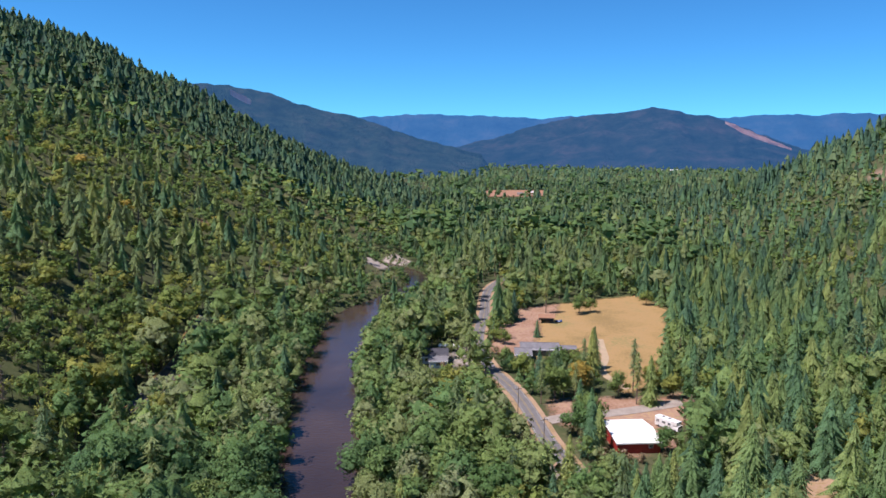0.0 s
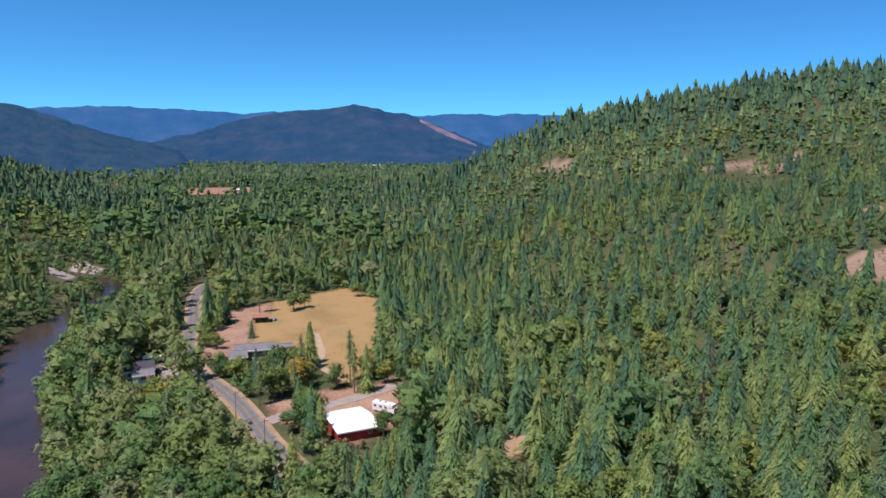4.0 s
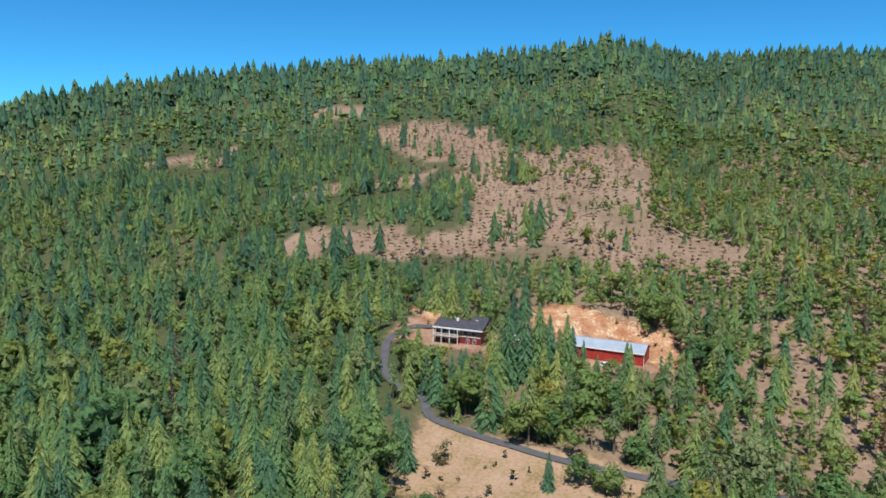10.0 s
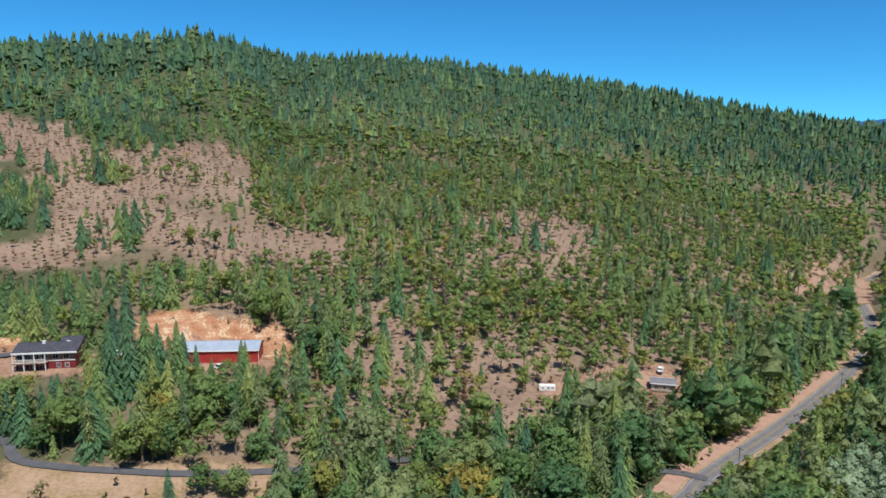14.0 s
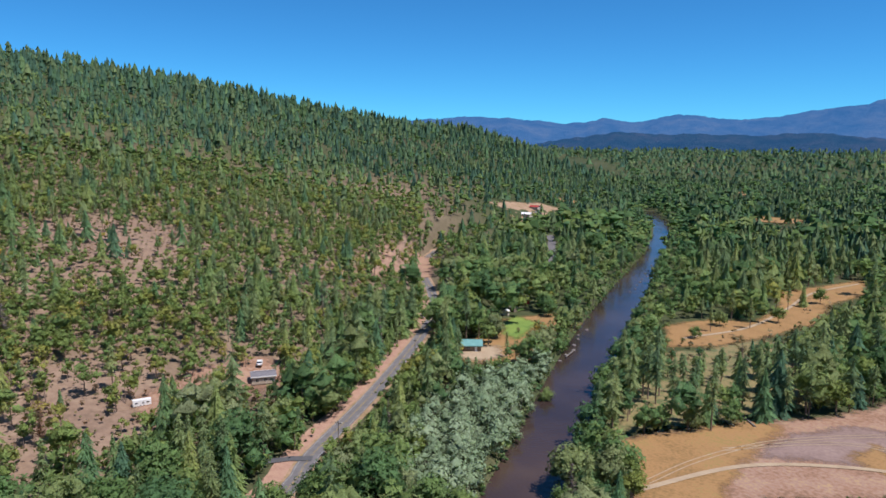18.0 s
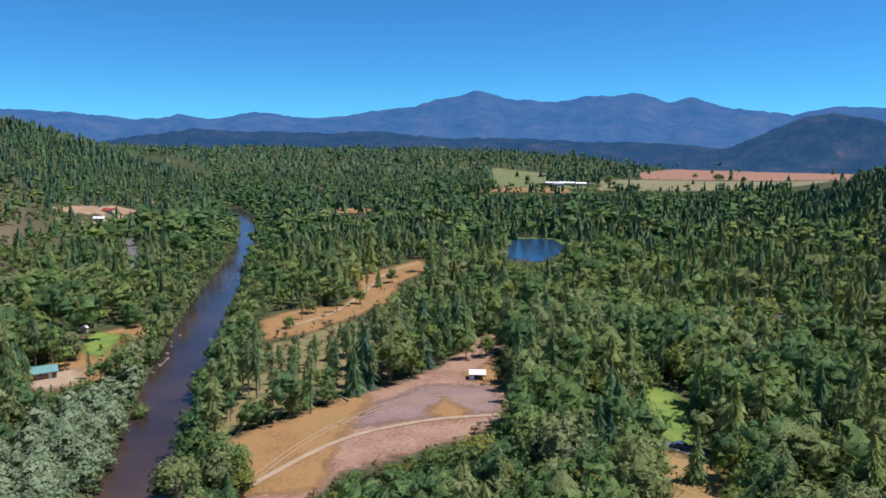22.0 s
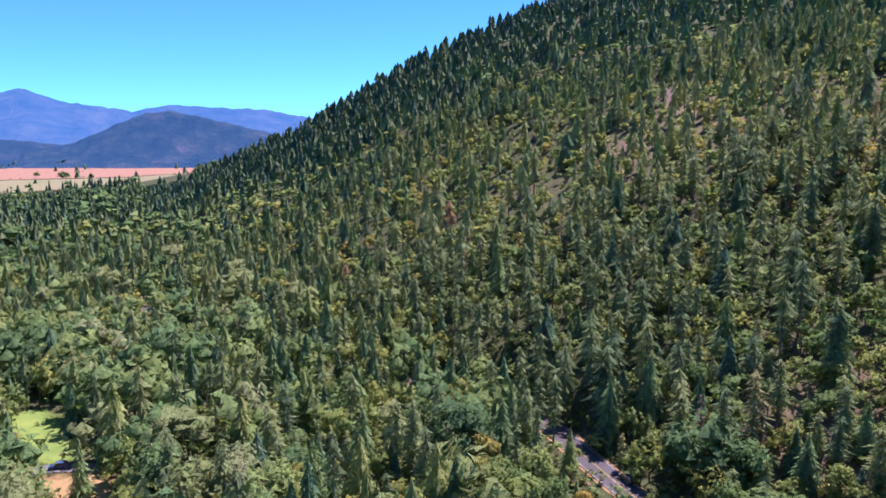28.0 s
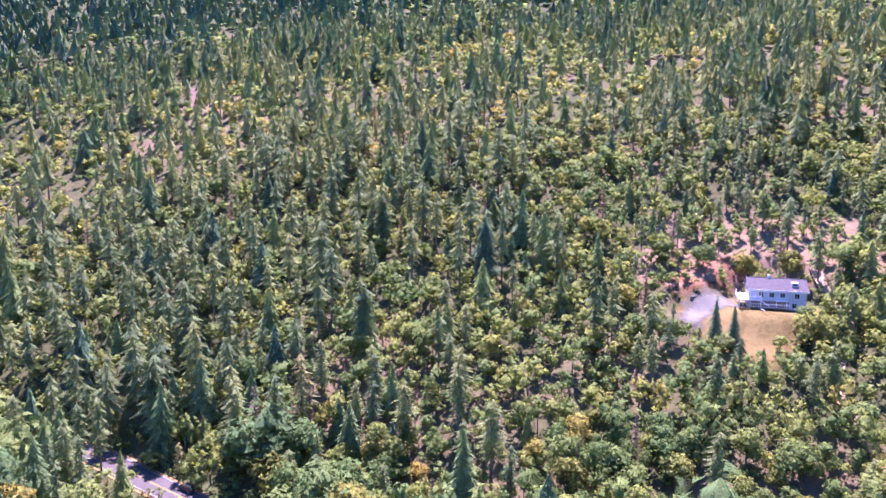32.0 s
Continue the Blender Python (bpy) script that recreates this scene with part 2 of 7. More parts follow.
M_PAD = surface("pale_grey_pad", [(0.3, (0.105, 0.112, 0.108)), (0.7, (0.140, 0.144, 0.138))], 0.4, fine=5)
M_LINE = surface("worn_white_line", [(0.3, (0.28, 0.275, 0.265)), (0.7, (0.42, 0.41, 0.40))], 1.5, fine=6, bump=0)
M_NEWASPHALT = surface("dark_asphalt", [(0.3, (0.070, 0.070, 0.078)), (0.7, (0.098, 0.098, 0.107))], 0.4, fine=8, bump=0.1)
M_GRAVEL = surface("gravel", [(0.3, (0.244, 0.203, 0.176)), (0.7, (0.325, 0.284, 0.250))], 0.4, fine=5)
M_WHITE = surface("white_paint", [(0.3, (0.72, 0.72, 0.71)), (0.7, (0.82, 0.82, 0.81))], 0.6, rough=0.6, fine=4, bump=0.05)
M_YELLOW = surface("yellow_line", [(0.3, (0.255, 0.188, 0.072)), (0.7, (0.345, 0.247, 0.090))], 2, rough=0.7, bump=0)
M_BARN = surface("barn_red", [(0.3, (0.30, 0.03, 0.025)), (0.7, (0.40, 0.05, 0.04))], 0.5, rough=0.6, fine=4, bump=0.1)
M_MAROON = surface("maroon_siding", [(0.3, (0.15, 0.022, 0.025)), (0.7, (0.21, 0.032, 0.034))], 0.5, rough=0.6, fine=4, bump=0.1)
M_ROOFDARK = surface("dark_shingles", [(0.3, (0.042, 0.042, 0.053)), (0.7, (0.072, 0.072, 0.087))], 0.8, fine=6)
M_ROOFGREY = surface("grey_shingles", [(0.3, (0.14, 0.135, 0.15)), (0.7, (0.20, 0.195, 0.21))], 0.8, fine=6)
M_ROOFPURPLE = surface("purple_grey_shingles", [(0.3, (0.070, 0.064, 0.080)), (0.7, (0.100, 0.092, 0.112))], 0.8, fine=6)
M_METALBLUE = surface("blue_grey_metal", [(0.3, (0.27, 0.32, 0.39)), (0.7, (0.34, 0.38, 0.45))], 0.5, rough=0.4, bump=0)
M_SIDING = surface("grey_siding", [(0.3, (0.435, 0.476, 0.540)), (0.7, (0.551, 0.588, 0.648))], 0.5, rough=0.7, bump=0.05)
M_TAN = surface("tan_siding", [(0.3, (0.42, 0.36, 0.30)), (0.7, (0.52, 0.46, 0.38))], 0.5, rough=0.7, bump=0.05)
M_WOOD = surface("weathered_wood", [(0.3, (0.17, 0.13, 0.10)), (0.7, (0.28, 0.22, 0.17))], 1.0, fine=6)
M_TEAL = surface("teal_metal", [(0.3, (0.12, 0.28, 0.27)), (0.7, (0.18, 0.36, 0.34))], 0.5, rough=0.4, bump=0)
M_ROCK = surface("river_rock", [(0.3, (0.140, 0.126, 0.115)), (0.7, (0.224, 0.203, 0.187))], 0.8, fine=4)
M_DARKGLASS, _, _n, _l, _b = shader("window_glass")
_b.inputs["Base Color"].default_value = (0.03, 0.035, 0.045, 1)
_b.inputs["Roughness"].default_value = 0.08
M_CAR = {}
for _name, _c in (("white", (0.75, 0.75, 0.74)), ("dark", (0.03, 0.04, 0.04)), ("silver", (0.45, 0.46, 0.47)), ("blue", (0.05, 0.09, 0.2))):
    M_CAR[_name], _, _n, _l, _b = shader("car_paint_" + _name)
    _b.inputs["Base Color"].default_value = (*_c, 1)
    _b.inputs["Roughness"].default_value = 0.25
M_RUBBER = surface("rubber", [(0.3, (0.02, 0.02, 0.02)), (0.7, (0.035, 0.035, 0.035))], 3, bump=0)

# water: brown river bed seen through a glossy surface
M_WATER, _, _n, _l, _b = shader("river_water")
_nz = noise_tex(_n, _l, 0.02, 4)
_r = ramp(_n, [(0.35, (0.032, 0.022, 0.022)), (0.6, (0.058, 0.038, 0.032)), (0.75, (0.088, 0.058, 0.040))])
_l.new(_nz.outputs["Fac"], _r.inputs["Fac"])
_l.new(_r.outputs["Color"], _b.inputs["Base Color"])
_b.inputs["Roughness"].default_value = 0.058
_b.inputs["IOR"].default_value = 1.33
_w = noise_tex(_n, _l, 0.8, 3)
_bp = _n.new("ShaderNodeBump")
_bp.inputs["Strength"].default_value, _bp.inputs["Distance"].default_value = 0.35, 0.3
_l.new(_w.outputs["Fac"], _bp.inputs["Height"])
_l.new(_bp.outputs["Normal"], _b.inputs["Normal"])

# pond's base colour is painted blue for the sky reflected in it
M_POND = M_WATER.copy()
M_POND.name = "pond_water"
for _e, _c in zip(M_POND.node_tree.nodes["Color Ramp"].color_ramp.elements, ((0.015, 0.045, 0.10), (0.02, 0.06, 0.13), (0.03, 0.07, 0.14))):
    _e.color = (*_c, 1)


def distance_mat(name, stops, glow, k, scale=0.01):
    """A far range behind the valley: wooded slopes, blue haze painted on as emission."""
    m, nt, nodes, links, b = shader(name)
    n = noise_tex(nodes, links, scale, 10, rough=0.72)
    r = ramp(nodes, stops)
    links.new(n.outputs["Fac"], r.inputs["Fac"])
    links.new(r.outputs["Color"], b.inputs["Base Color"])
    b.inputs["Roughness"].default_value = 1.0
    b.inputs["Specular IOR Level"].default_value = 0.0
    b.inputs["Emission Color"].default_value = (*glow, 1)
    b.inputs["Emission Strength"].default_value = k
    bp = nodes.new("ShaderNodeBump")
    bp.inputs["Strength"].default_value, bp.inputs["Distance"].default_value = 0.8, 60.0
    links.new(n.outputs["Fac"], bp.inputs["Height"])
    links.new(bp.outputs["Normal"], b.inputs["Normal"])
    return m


def feathered(mat):
    """The same ground with an edge that frays out by the mesh attribute 'edge' (metres inside the outline)."""
    m = mat.copy()
    m.name = mat.name + "_patch"
    nt = m.node_tree
    nodes, links = nt.nodes, nt.links
    at = nodes.new("ShaderNodeAttribute")
    at.attribute_name = "edge"
    n = noise_tex(nodes, links, 0.35, 5, rough=0.7)
    ad = nodes.new("ShaderNodeMath")
    ad.operation = "MULTIPLY_ADD"
    ad.inputs[1].default_value = 9.0
    links.new(n.outputs["Fac"], ad.inputs[0])
    links.new(at.outputs["Fac"], ad.inputs[2])
    cut = nodes.new("ShaderNodeMapRange")
    cut.inputs["From Min"].default_value, cut.inputs["From Max"].default_value = 2.4, 6.4
    links.new(ad.outputs[0], cut.inputs["Value"])
    clear = nodes.new("ShaderNodeBsdfTransparent")
    mx = nodes.new("ShaderNodeMixShader")
    links.new(cut.outputs["Result"], mx.inputs["Fac"])
    links.new(clear.outputs[0], mx.inputs[1])
    links.new(nodes["Principled BSDF"].outputs[0], mx.inputs[2])
    links.new(mx.outputs[0], nodes["Material Output"].inputs["Surface"])
    return m


FEATHER = {}
# blue haze put into the far ranges: their glow and bluish slope colours
HAZE_GLOW = (0.035, 0.16, 0.42)
M_FAR4 = distance_mat("range_horizon", [(0.36, (0.006, 0.020, 0.040)), (0.5, (0.012, 0.030, 0.050)), (0.66, (0.030, 0.042, 0.058))], HAZE_GLOW, 0.36, 0.006)
M_FAR3 = distance_mat("range_far", [(0.36, (0.014, 0.026, 0.040)), (0.5, (0.032, 0.042, 0.054)), (0.66, (0.064, 0.064, 0.062))], HAZE_GLOW, 0.40, 0.006)
M_FAR2 = distance_mat("range_middle", [(0.36, (0.006, 0.016, 0.018)), (0.5, (0.016, 0.026, 0.026)), (0.62, (0.036, 0.036, 0.036)), (0.72, (0.070, 0.055, 0.050))], HAZE_GLOW, 0.20, 0.008)
M_FARTAN = distance_mat("range_scrub", [(0.36, (0.010, 0.020, 0.022)), (0.50, (0.022, 0.034, 0.030)), (0.60, (0.048, 0.050, 0.042)), (0.72, (0.135, 0.105, 0.085))], HAZE_GLOW, 0.19, 0.010)
M_FAR1 = distance_mat("range_near", [(0.36, (0.010, 0.022, 0.018)), (0.5, (0.022, 0.038, 0.026)), (0.7, (0.055, 0.055, 0.040))], HAZE_GLOW, 0.17, 0.012)
M_SCAR = distance_mat("bare_rock_far", [(0.4, (0.40, 0.19, 0.16)), (0.6, (0.56, 0.32, 0.27))], HAZE_GLOW, 0.18, 0.02)


# ---- the lie of the land ----
# Hills by bearing from the hover point: (bearing, foot distance, ridge distance, height of the skyline in degrees).
EAST_HILL = [(12, 700, 1100, -4.2), (21, 420, 950, -2.86), (25, 380, 920, -1.5), (29.6, 300, 900, 1.0), (33, 250, 880, 2.55),
             (40, 180, 860, 3.95), (46, 150, 850, 4.9), (54, 140, 850, 5.65), (62, 130, 860, 6.5), (69, 130, 880, 6.95), (78, 130, 900, 8.0),
             (82, 130, 930, 7.3), (85, 130, 1080, 6.45), (90, 135, 1120, 6.75), (96, 140, 1130, 6.4), (104, 150, 1140, 5.5), (111, 165, 1150, 4.5),
             (115, 180, 1180, 3.75), (121, 215, 1230, 2.6), (126, 280, 1280, 1.75), (131.7, 380, 1320, 1.3), (135, 480, 1340, 0.3), (138.4, 620, 1350, -1.2), (146, 900, 1400, -3.4)]
WEST_HILL = [(186, 700, 1300, -3.4), (190.8, 560, 1150, -2.5), (194, 470, 1050, -1.4), (196, 420, 1000, -0.4), (200.5, 340, 900, 1.85), (204.8, 280, 850, 4.45),
             (209, 245, 850, 6.8), (214, 215, 850, 9.0), (218, 200, 900, 10.6), (225, 180, 950, 12.5), (235, 155, 1000, 14), (250, 135, 1050, 15.5),
             (270, 130, 1100, 16), (300, 130, 1100, 15), (320, 160, 1000, 11.5), (329, 190, 1000, 9.2), (335, 235, 1000, 7.3), (338, 262, 1000, 5.6),
             (340.2, 285, 1000, 5.0), (344, 310, 1000, 2.85), (348, 340, 1000, 0.55), (352, 380, 1000, -1.2), (356, 460, 1000, -2.7), (362, 700, 1100, -4.2)]
TREE_TOP = 13.0


def value_noise(x, y, seed=0):
    xi, yi = np.floor(x), np.floor(y)
    fx, fy = x - xi, y - yi
    fx, fy = fx * fx * (3 - 2 * fx), fy * fy * (3 - 2 * fy)

    def h(a, b):
        v = np.sin(a * 127.1 + b * 311.7 + seed * 74.7) * 43758.5453
        return v - np.floor(v)
    return (h(xi, yi) * (1 - fx) + h(xi + 1, yi) * fx) * (1 - fy) + (h(xi, yi + 1) * (1 - fx) + h(xi + 1, yi + 1) * fx) * fy


def fractal(x, y, size, seed=0, octaves=3):
    v, a, s = 0.0, 0.5, 1.0 / size
    for k in range(octaves):
        v = v + a * value_noise(x * s, y * s, seed + k)
        a, s = a * 0.5, s * 2.03
    return v / (1 - 0.5 ** octaves)


def hill(az, r, rows, power, fall=0.30):
    rows = np.array(rows, float)
    a = np.where(az < rows[0, 0], az + 360, az)
    foot, ridge, el = (np.interp(a, rows[:, 0], rows[:, k]) for k in (1, 2, 3))
    top = np.maximum(EYE_Z + ridge * np.tan(np.radians(el)) - TREE_TOP, 0)
    top = np.where((a < rows[0, 0]) | (a > rows[-1, 0]), 0, top)
    u = np.clip((r - foot) / (ridge - foot), 0, None)
    z = top * np.where(u < 1, u ** power, np.clip(1 - fall * (u - 1) - 0.35 * (u - 1) ** 2, 0, 1))
    return z, u


def line_dist(x, y, pts):
    best = np.full(np.shape(x), 1e9)
    for (ax, ay), (bx, by) in zip(pts[:-1], pts[1:]):
        dx, dy = bx - ax, by - ay
        k = np.clip(((x - ax) * dx + (y - ay) * dy) / (dx * dx + dy * dy + 1e-9), 0, 1)
        best = np.minimum(best, np.hypot(x - ax - k * dx, y - ay - k * dy))
    return best


def inside(x, y, pts):
    c = np.zeros(np.shape(x), bool)
    for (ax, ay), (bx, by) in zip(pts, pts[1:] + pts[:1]):
        if ay != by:
            c ^= ((ay > y) != (by > y)) & (x < (bx - ax) * (y - ay) / (by - ay) + ax)
    return c


def curve(pts, step=6.0):
    """A smooth line through the points."""
    out = []
    p = [np.array(q, float) for q in pts]
    p = [2 * p[0] - p[1]] + p + [2 * p[-1] - p[-2]]
    for i in range(1, len(p) - 2):
        n = max(1, int(np.hypot(*(p[i + 1] - p[i])[:2]) / step))
        for k in range(n):
            t = k / n
            out.append(0.5 * (2 * p[i] + (p[i + 1] - p[i - 1]) * t + (2 * p[i - 1] - 5 * p[i] + 4 * p[i + 1] - p[i + 2]) * t * t
                              + (3 * p[i] - 3 * p[i + 1] + p[i + 2] - p[i - 1]) * t ** 3))
    out.append(p[-2])
    return [tuple(q) for q in out]


# River: middle line (x, y, half width)
RIVER = curve([(-190, 640, 6), (-100, 560, 6), (-40, 490, 6), (-14, 430, 6), (-28, 375, 8), (-42, 335, 10), (-42, 275, 10), (-40, 230, 10), (-34, 190, 10), (-28, 150, 9), (-15, 90, 9), (15, 20, 9), (60, -50, 9),
               (100, -103, 9), (127, -144, 8), (154, -188, 9), (182, -236, 10), (222, -307, 10), (286, -422, 7), (330, -500, 6), (420, -640, 8), (520, -760, 8)], 12)
# Roads, level with the valley floor
ROAD_EAST = curve([(140, 640), (95, 520), (50, 450), (27, 398), (20, 335), (15, 290), (16, 258), (24, 225), (27, 205), (30, 180), (40, 140), (62, 80), (90, 20), (118, -32), (142, -71), (155, -85), (178, -116), (207, -152),
                   (238, -188), (264, -214), (300, -240), (353, -276), (410, -335), (460, -440), (510, -600)], 5)
ROAD_WEST = curve([(-101, 300), (-99, 275), (-97, 250), (-94, 219), (-91, 180), (-88, 148), (-92, 90), (-102, 20), (-110, -50), (-116, -100), (-121, -125), (-127, -150), (-126, -172), (-114, -205), (-90, -260), (-60, -340), (-20, -450)], 5)
# Level pads dug into the slopes: (x, y, flat radius, blend, z)
PADS = [(219, 90, 12, 9, 14.0), (226, 42, 15, 8, 12.0), (-215, 11, 11, 9, 36.0), (-205, -10, 5, 5, 33.5), (204, -58, 4, 5, 5.1), (207, -97, 7, 6, 3.2)]


def river_edge(x, y):
    """Distance from the water's edge, less than 0 in the river."""
    d = np.full(np.shape(x), 1e9)
    for (ax, ay, aw), (bx, by, bw) in zip(RIVER[:-1], RIVER[1:]):
        dx, dy = bx - ax, by - ay
        k = np.clip(((x - ax) * dx + (y - ay) * dy) / (dx * dx + dy * dy), 0, 1)
        d = np.minimum(d, np.hypot(x - ax - k * dx, y - ay - k * dy) - aw - k * (bw - aw))
    return d


def height(x, y):
    x, y = np.asarray(x, float), np.asarray(y, float)
    az, r = np.degrees(np.arctan2(x, y)) % 360, np.hypot(x, y)
    e, ue = hill(az, r, EAST_HILL, 1.2)
    w, uw = hill(az, r, WEST_HILL, 0.92)
    z = np.maximum(e, w)
    z = z + (fractal(x, y, 170, 3) - 0.5) * np.clip(z * 0.3, 0, 26) * np.where(np.maximum(ue * (e > 0), uw * (w > 0)) > 0.9, 0.35, 1)
    start = np.interp(az, [110, 160, 172, 180, 204], [1350, 1450, 1950, 2650, 2650])
    plain = np.clip((r - start) / 1500, 0, 1) * np.clip((az - 112) / 12, 0, 1) * np.clip((204 - az) / 6, 0, 1)
    z = np.maximum(z, 64 * plain ** 0.8 * (0.85 + 0.3 * fractal(x, y, 420, 27)))
    for px, py, rad, blend, pz in PADS:
        k = np.clip((np.hypot(x - px, y - py) - rad) / blend, 0, 1)
        z = pz + (z - pz) * k * k * (3 - 2 * k)
    for line in (ROAD_EAST, ROAD_WEST):
        k = np.clip((line_dist(x, y, [q for q in line[::2] if q[1] < 262]) - 5.5) / 9.0, 0, 1)
        z = z * k * k * (3 - 2 * k)
    d = river_edge(x, y)
    bank = np.clip((d + 1.5) / 5.0, 0, 1)
    return np.where(d < 3.5, -3.0 + (z + 3.0) * bank, z)

# ---- ground: one sheet to the horizon, finer near the hover point ----
def mesh_object(name, verts, faces, mat, parent=None, smooth=False, tone=None, soft=None):
    me = bpy.data.meshes.new(name)
    verts, faces = np.asarray(verts, np.float32), np.asarray(faces, np.int32)
    n = faces.shape[1]
    me.vertices.add(len(verts))
    me.vertices.foreach_set("co", verts.ravel())
    me.loops.add(faces.size)
    me.loops.foreach_set("vertex_index", faces.ravel())
    me.polygons.add(len(faces))
    me.polygons.foreach_set("loop_start", np.arange(0, faces.size, n, dtype=np.int32))
    me.polygons.foreach_set("use_smooth", np.full(len(faces), smooth))
    if tone is not None:
        at = me.attributes.new("tone", "FLOAT", "POINT")
        at.data.foreach_set("value", np.asarray(tone, np.float32))
    if soft is not None:
        at = me.attributes.new("soft", "FLOAT_VECTOR", "POINT")
        at.data.foreach_set("vector", np.asarray(soft, np.float32).ravel())
    me.update(calc_edges=True)
    me.materials.append(mat)
    ob = new(name, me)
    ob.parent = parent
    return ob


N_AZ = 720
RADII = np.concatenate([[0.05, 12, 30, 50, 70, 88, 104], np.geomspace(118, 520, 84), np.geomspace(540, 1500, 36), np.geomspace(1570, 4900, 18)])
GA, GR = np.meshgrid(np.radians(np.arange(N_AZ) * 360 / N_AZ), RADII, indexing="ij")
GZ = height(GR * np.sin(GA), GR * np.cos(GA))


def gz(x, y):
    """Height of the ground sheet as built."""
    x, y = np.asarray(x, float), np.asarray(y, float)
    a = (np.degrees(np.arctan2(x, y)) % 360) * N_AZ / 360
    j = np.interp(np.hypot(x, y), RADII, np.arange(len(RADII)))
    i0, j0 = np.floor(a).astype(int), np.clip(np.floor(j).astype(int), 0, len(RADII) - 2)
    fa, fj = a - i0, j - j0
    i0, i1 = i0 % N_AZ, (i0 + 1) % N_AZ
    return (GZ[i0, j0] * (1 - fa) + GZ[i1, j0] * fa) * (1 - fj) + (GZ[i0, j0 + 1] * (1 - fa) + GZ[i1, j0 + 1] * fa) * fj


def grid_faces(ni, nj, wrap):
    i, j = np.meshgrid(np.arange(ni if wrap else ni - 1), np.arange(nj - 1), indexing="ij")
    a, b = i * nj + j, ((i + 1) % ni) * nj + j
    return np.stack([a, a + 1, b + 1, b], -1).reshape(-1, 4)


ground_v = np.stack([GR * np.sin(GA), GR * np.cos(GA), GZ], -1).reshape(-1, 3)
ground_f = grid_faces(N_AZ, len(RADII), True)
ground = mesh_object("ground", ground_v, ground_f, M_GROUND, smooth=True)
tagged(ground, "reddish brown forest floor with dry grass over valley and hills", "ground", kind="structure")


def ribbon(name, line, half, mat, lift, parent=None, offset=0.0, taper=None):
    """A strip that follows the ground along a line."""
    p = np.array([q[:2] for q in line])
    d = np.gradient(p, axis=0)
    d /= np.linalg.norm(d, axis=1)[:, None]
    nrm = np.stack([d[:, 1], -d[:, 0]], 1)
    cols = np.array([-1, -0.5, 0, 0.5, 1])
    w = np.full(len(p), half) if taper is None else taper
    pts = p[:, None] + nrm[:, None] * (offset + cols[None, :, None] * w[:, None, None])
    z = gz(p[:, 0] + nrm[:, 0] * offset, p[:, 1] + nrm[:, 1] * offset)
    k = np.ones(3) / 3
    z = np.convolve(np.pad(z, 1, "edge"), k, "valid")
    z = np.maximum(z[:, None] * np.ones(5), gz(pts[..., 0], pts[..., 1])) + lift
    v = np.concatenate([pts, z[..., None]], -1).reshape(-1, 3)
    return mesh_object(name, v, grid_faces(len(p), 5, False), mat, parent, smooth=True)


def patch(name, pts, mat, lift, step, ragged=2.0, label="", category="", kind="structure", parent=None):
    """A patch of other ground, with an uneven edge, laid on the sheet."""
    a = np.array(pts, float)
    reach = 5 + ragged
    lo, hi = a.min(0) - reach, a.max(0) + reach
    xs, ys = np.arange(lo[0], hi[0] + step, step), np.arange(lo[1], hi[1] + step, step)
    X, Y = np.meshgrid(xs, ys, indexing="ij")
    wx = (fractal(X, Y, 12, 11) - 0.5) * 2 * ragged
    wy = (fractal(X, Y, 12, 17) - 0.5) * 2 * ragged
    ring = [tuple(q) for q in pts]
    d = line_dist(X + wx, Y + wy, ring + ring[:1]) * np.where(inside(X + wx, Y + wy, ring), 1, -1)
    keep = d > -max(4.5, 1.5 * step)
    cell = keep[:-1, :-1] & keep[1:, :-1] & keep[1:, 1:] & keep[:-1, 1:]
    f = grid_faces(len(xs), len(ys), False)[cell.ravel()]
    used, inv = np.unique(f, return_inverse=True)
    v = np.stack([X, Y, gz(X, Y) + lift], -1).reshape(-1, 3)[used]
    if mat.name not in FEATHER:
        FEATHER[mat.name] = feathered(mat)
    ob = mesh_object(name, v, inv.reshape(-1, 4), FEATHER[mat.name], parent, smooth=True)
    ob.data.attributes.new("edge", "FLOAT", "POINT").data.foreach_set("value", np.clip(d.ravel()[used], -6, 20).astype(np.float32))
    return tagged(ob, label, category, kind=kind)


# Clearings: outline in plan, ground, how many trees stand there (share of full wood), shrubs
MEADOW = [(19, 273), (28, 312), (43, 352), (75, 364), (106, 380), (112, 345), (104, 322), (86, 262), (70, 232), (60, 222), (56, 250), (48, 268), (30, 262)]
BARN_YARD = [(32, 200), (34, 216), (48, 220), (64, 219), (78, 224), (80, 206), (68, 196), (64, 182), (50, 176), (44, 188)]
DIRT_FIELD = [(89, -128), (110, -154), (109, -164), (96, -194), (82, -216), (76, -240), (72, -285), (62, -285), (60, -246), (48, -236), (43, -196), (51, -178), (74, -148), (74, -126)]
FIELD_TWO = [(156, -246), (174, -274), (168, -305), (154, -310), (157, -343), (178, -387), (163, -465), (143, -430), (148, -378), (134, -334), (137, -295), (142, -265)]
POND = [(106, -482), (120, -530), (124, -590), (102, -600), (86, -585), (70, -538), (84, -476)]
LAWN_A = [(6, -238), (0, -200), (-3, -194), (-10, -194), (-10, -215), (-4, -238)]
LAWN_B = [(0, -186), (2, -150), (-18, -150), (-15, -186)]
RIVER_LAWN = [(228, -226), (222, -250), (205, -252), (190, -215), (176, -190), (186, -170), (205, -172), (214, -200)]
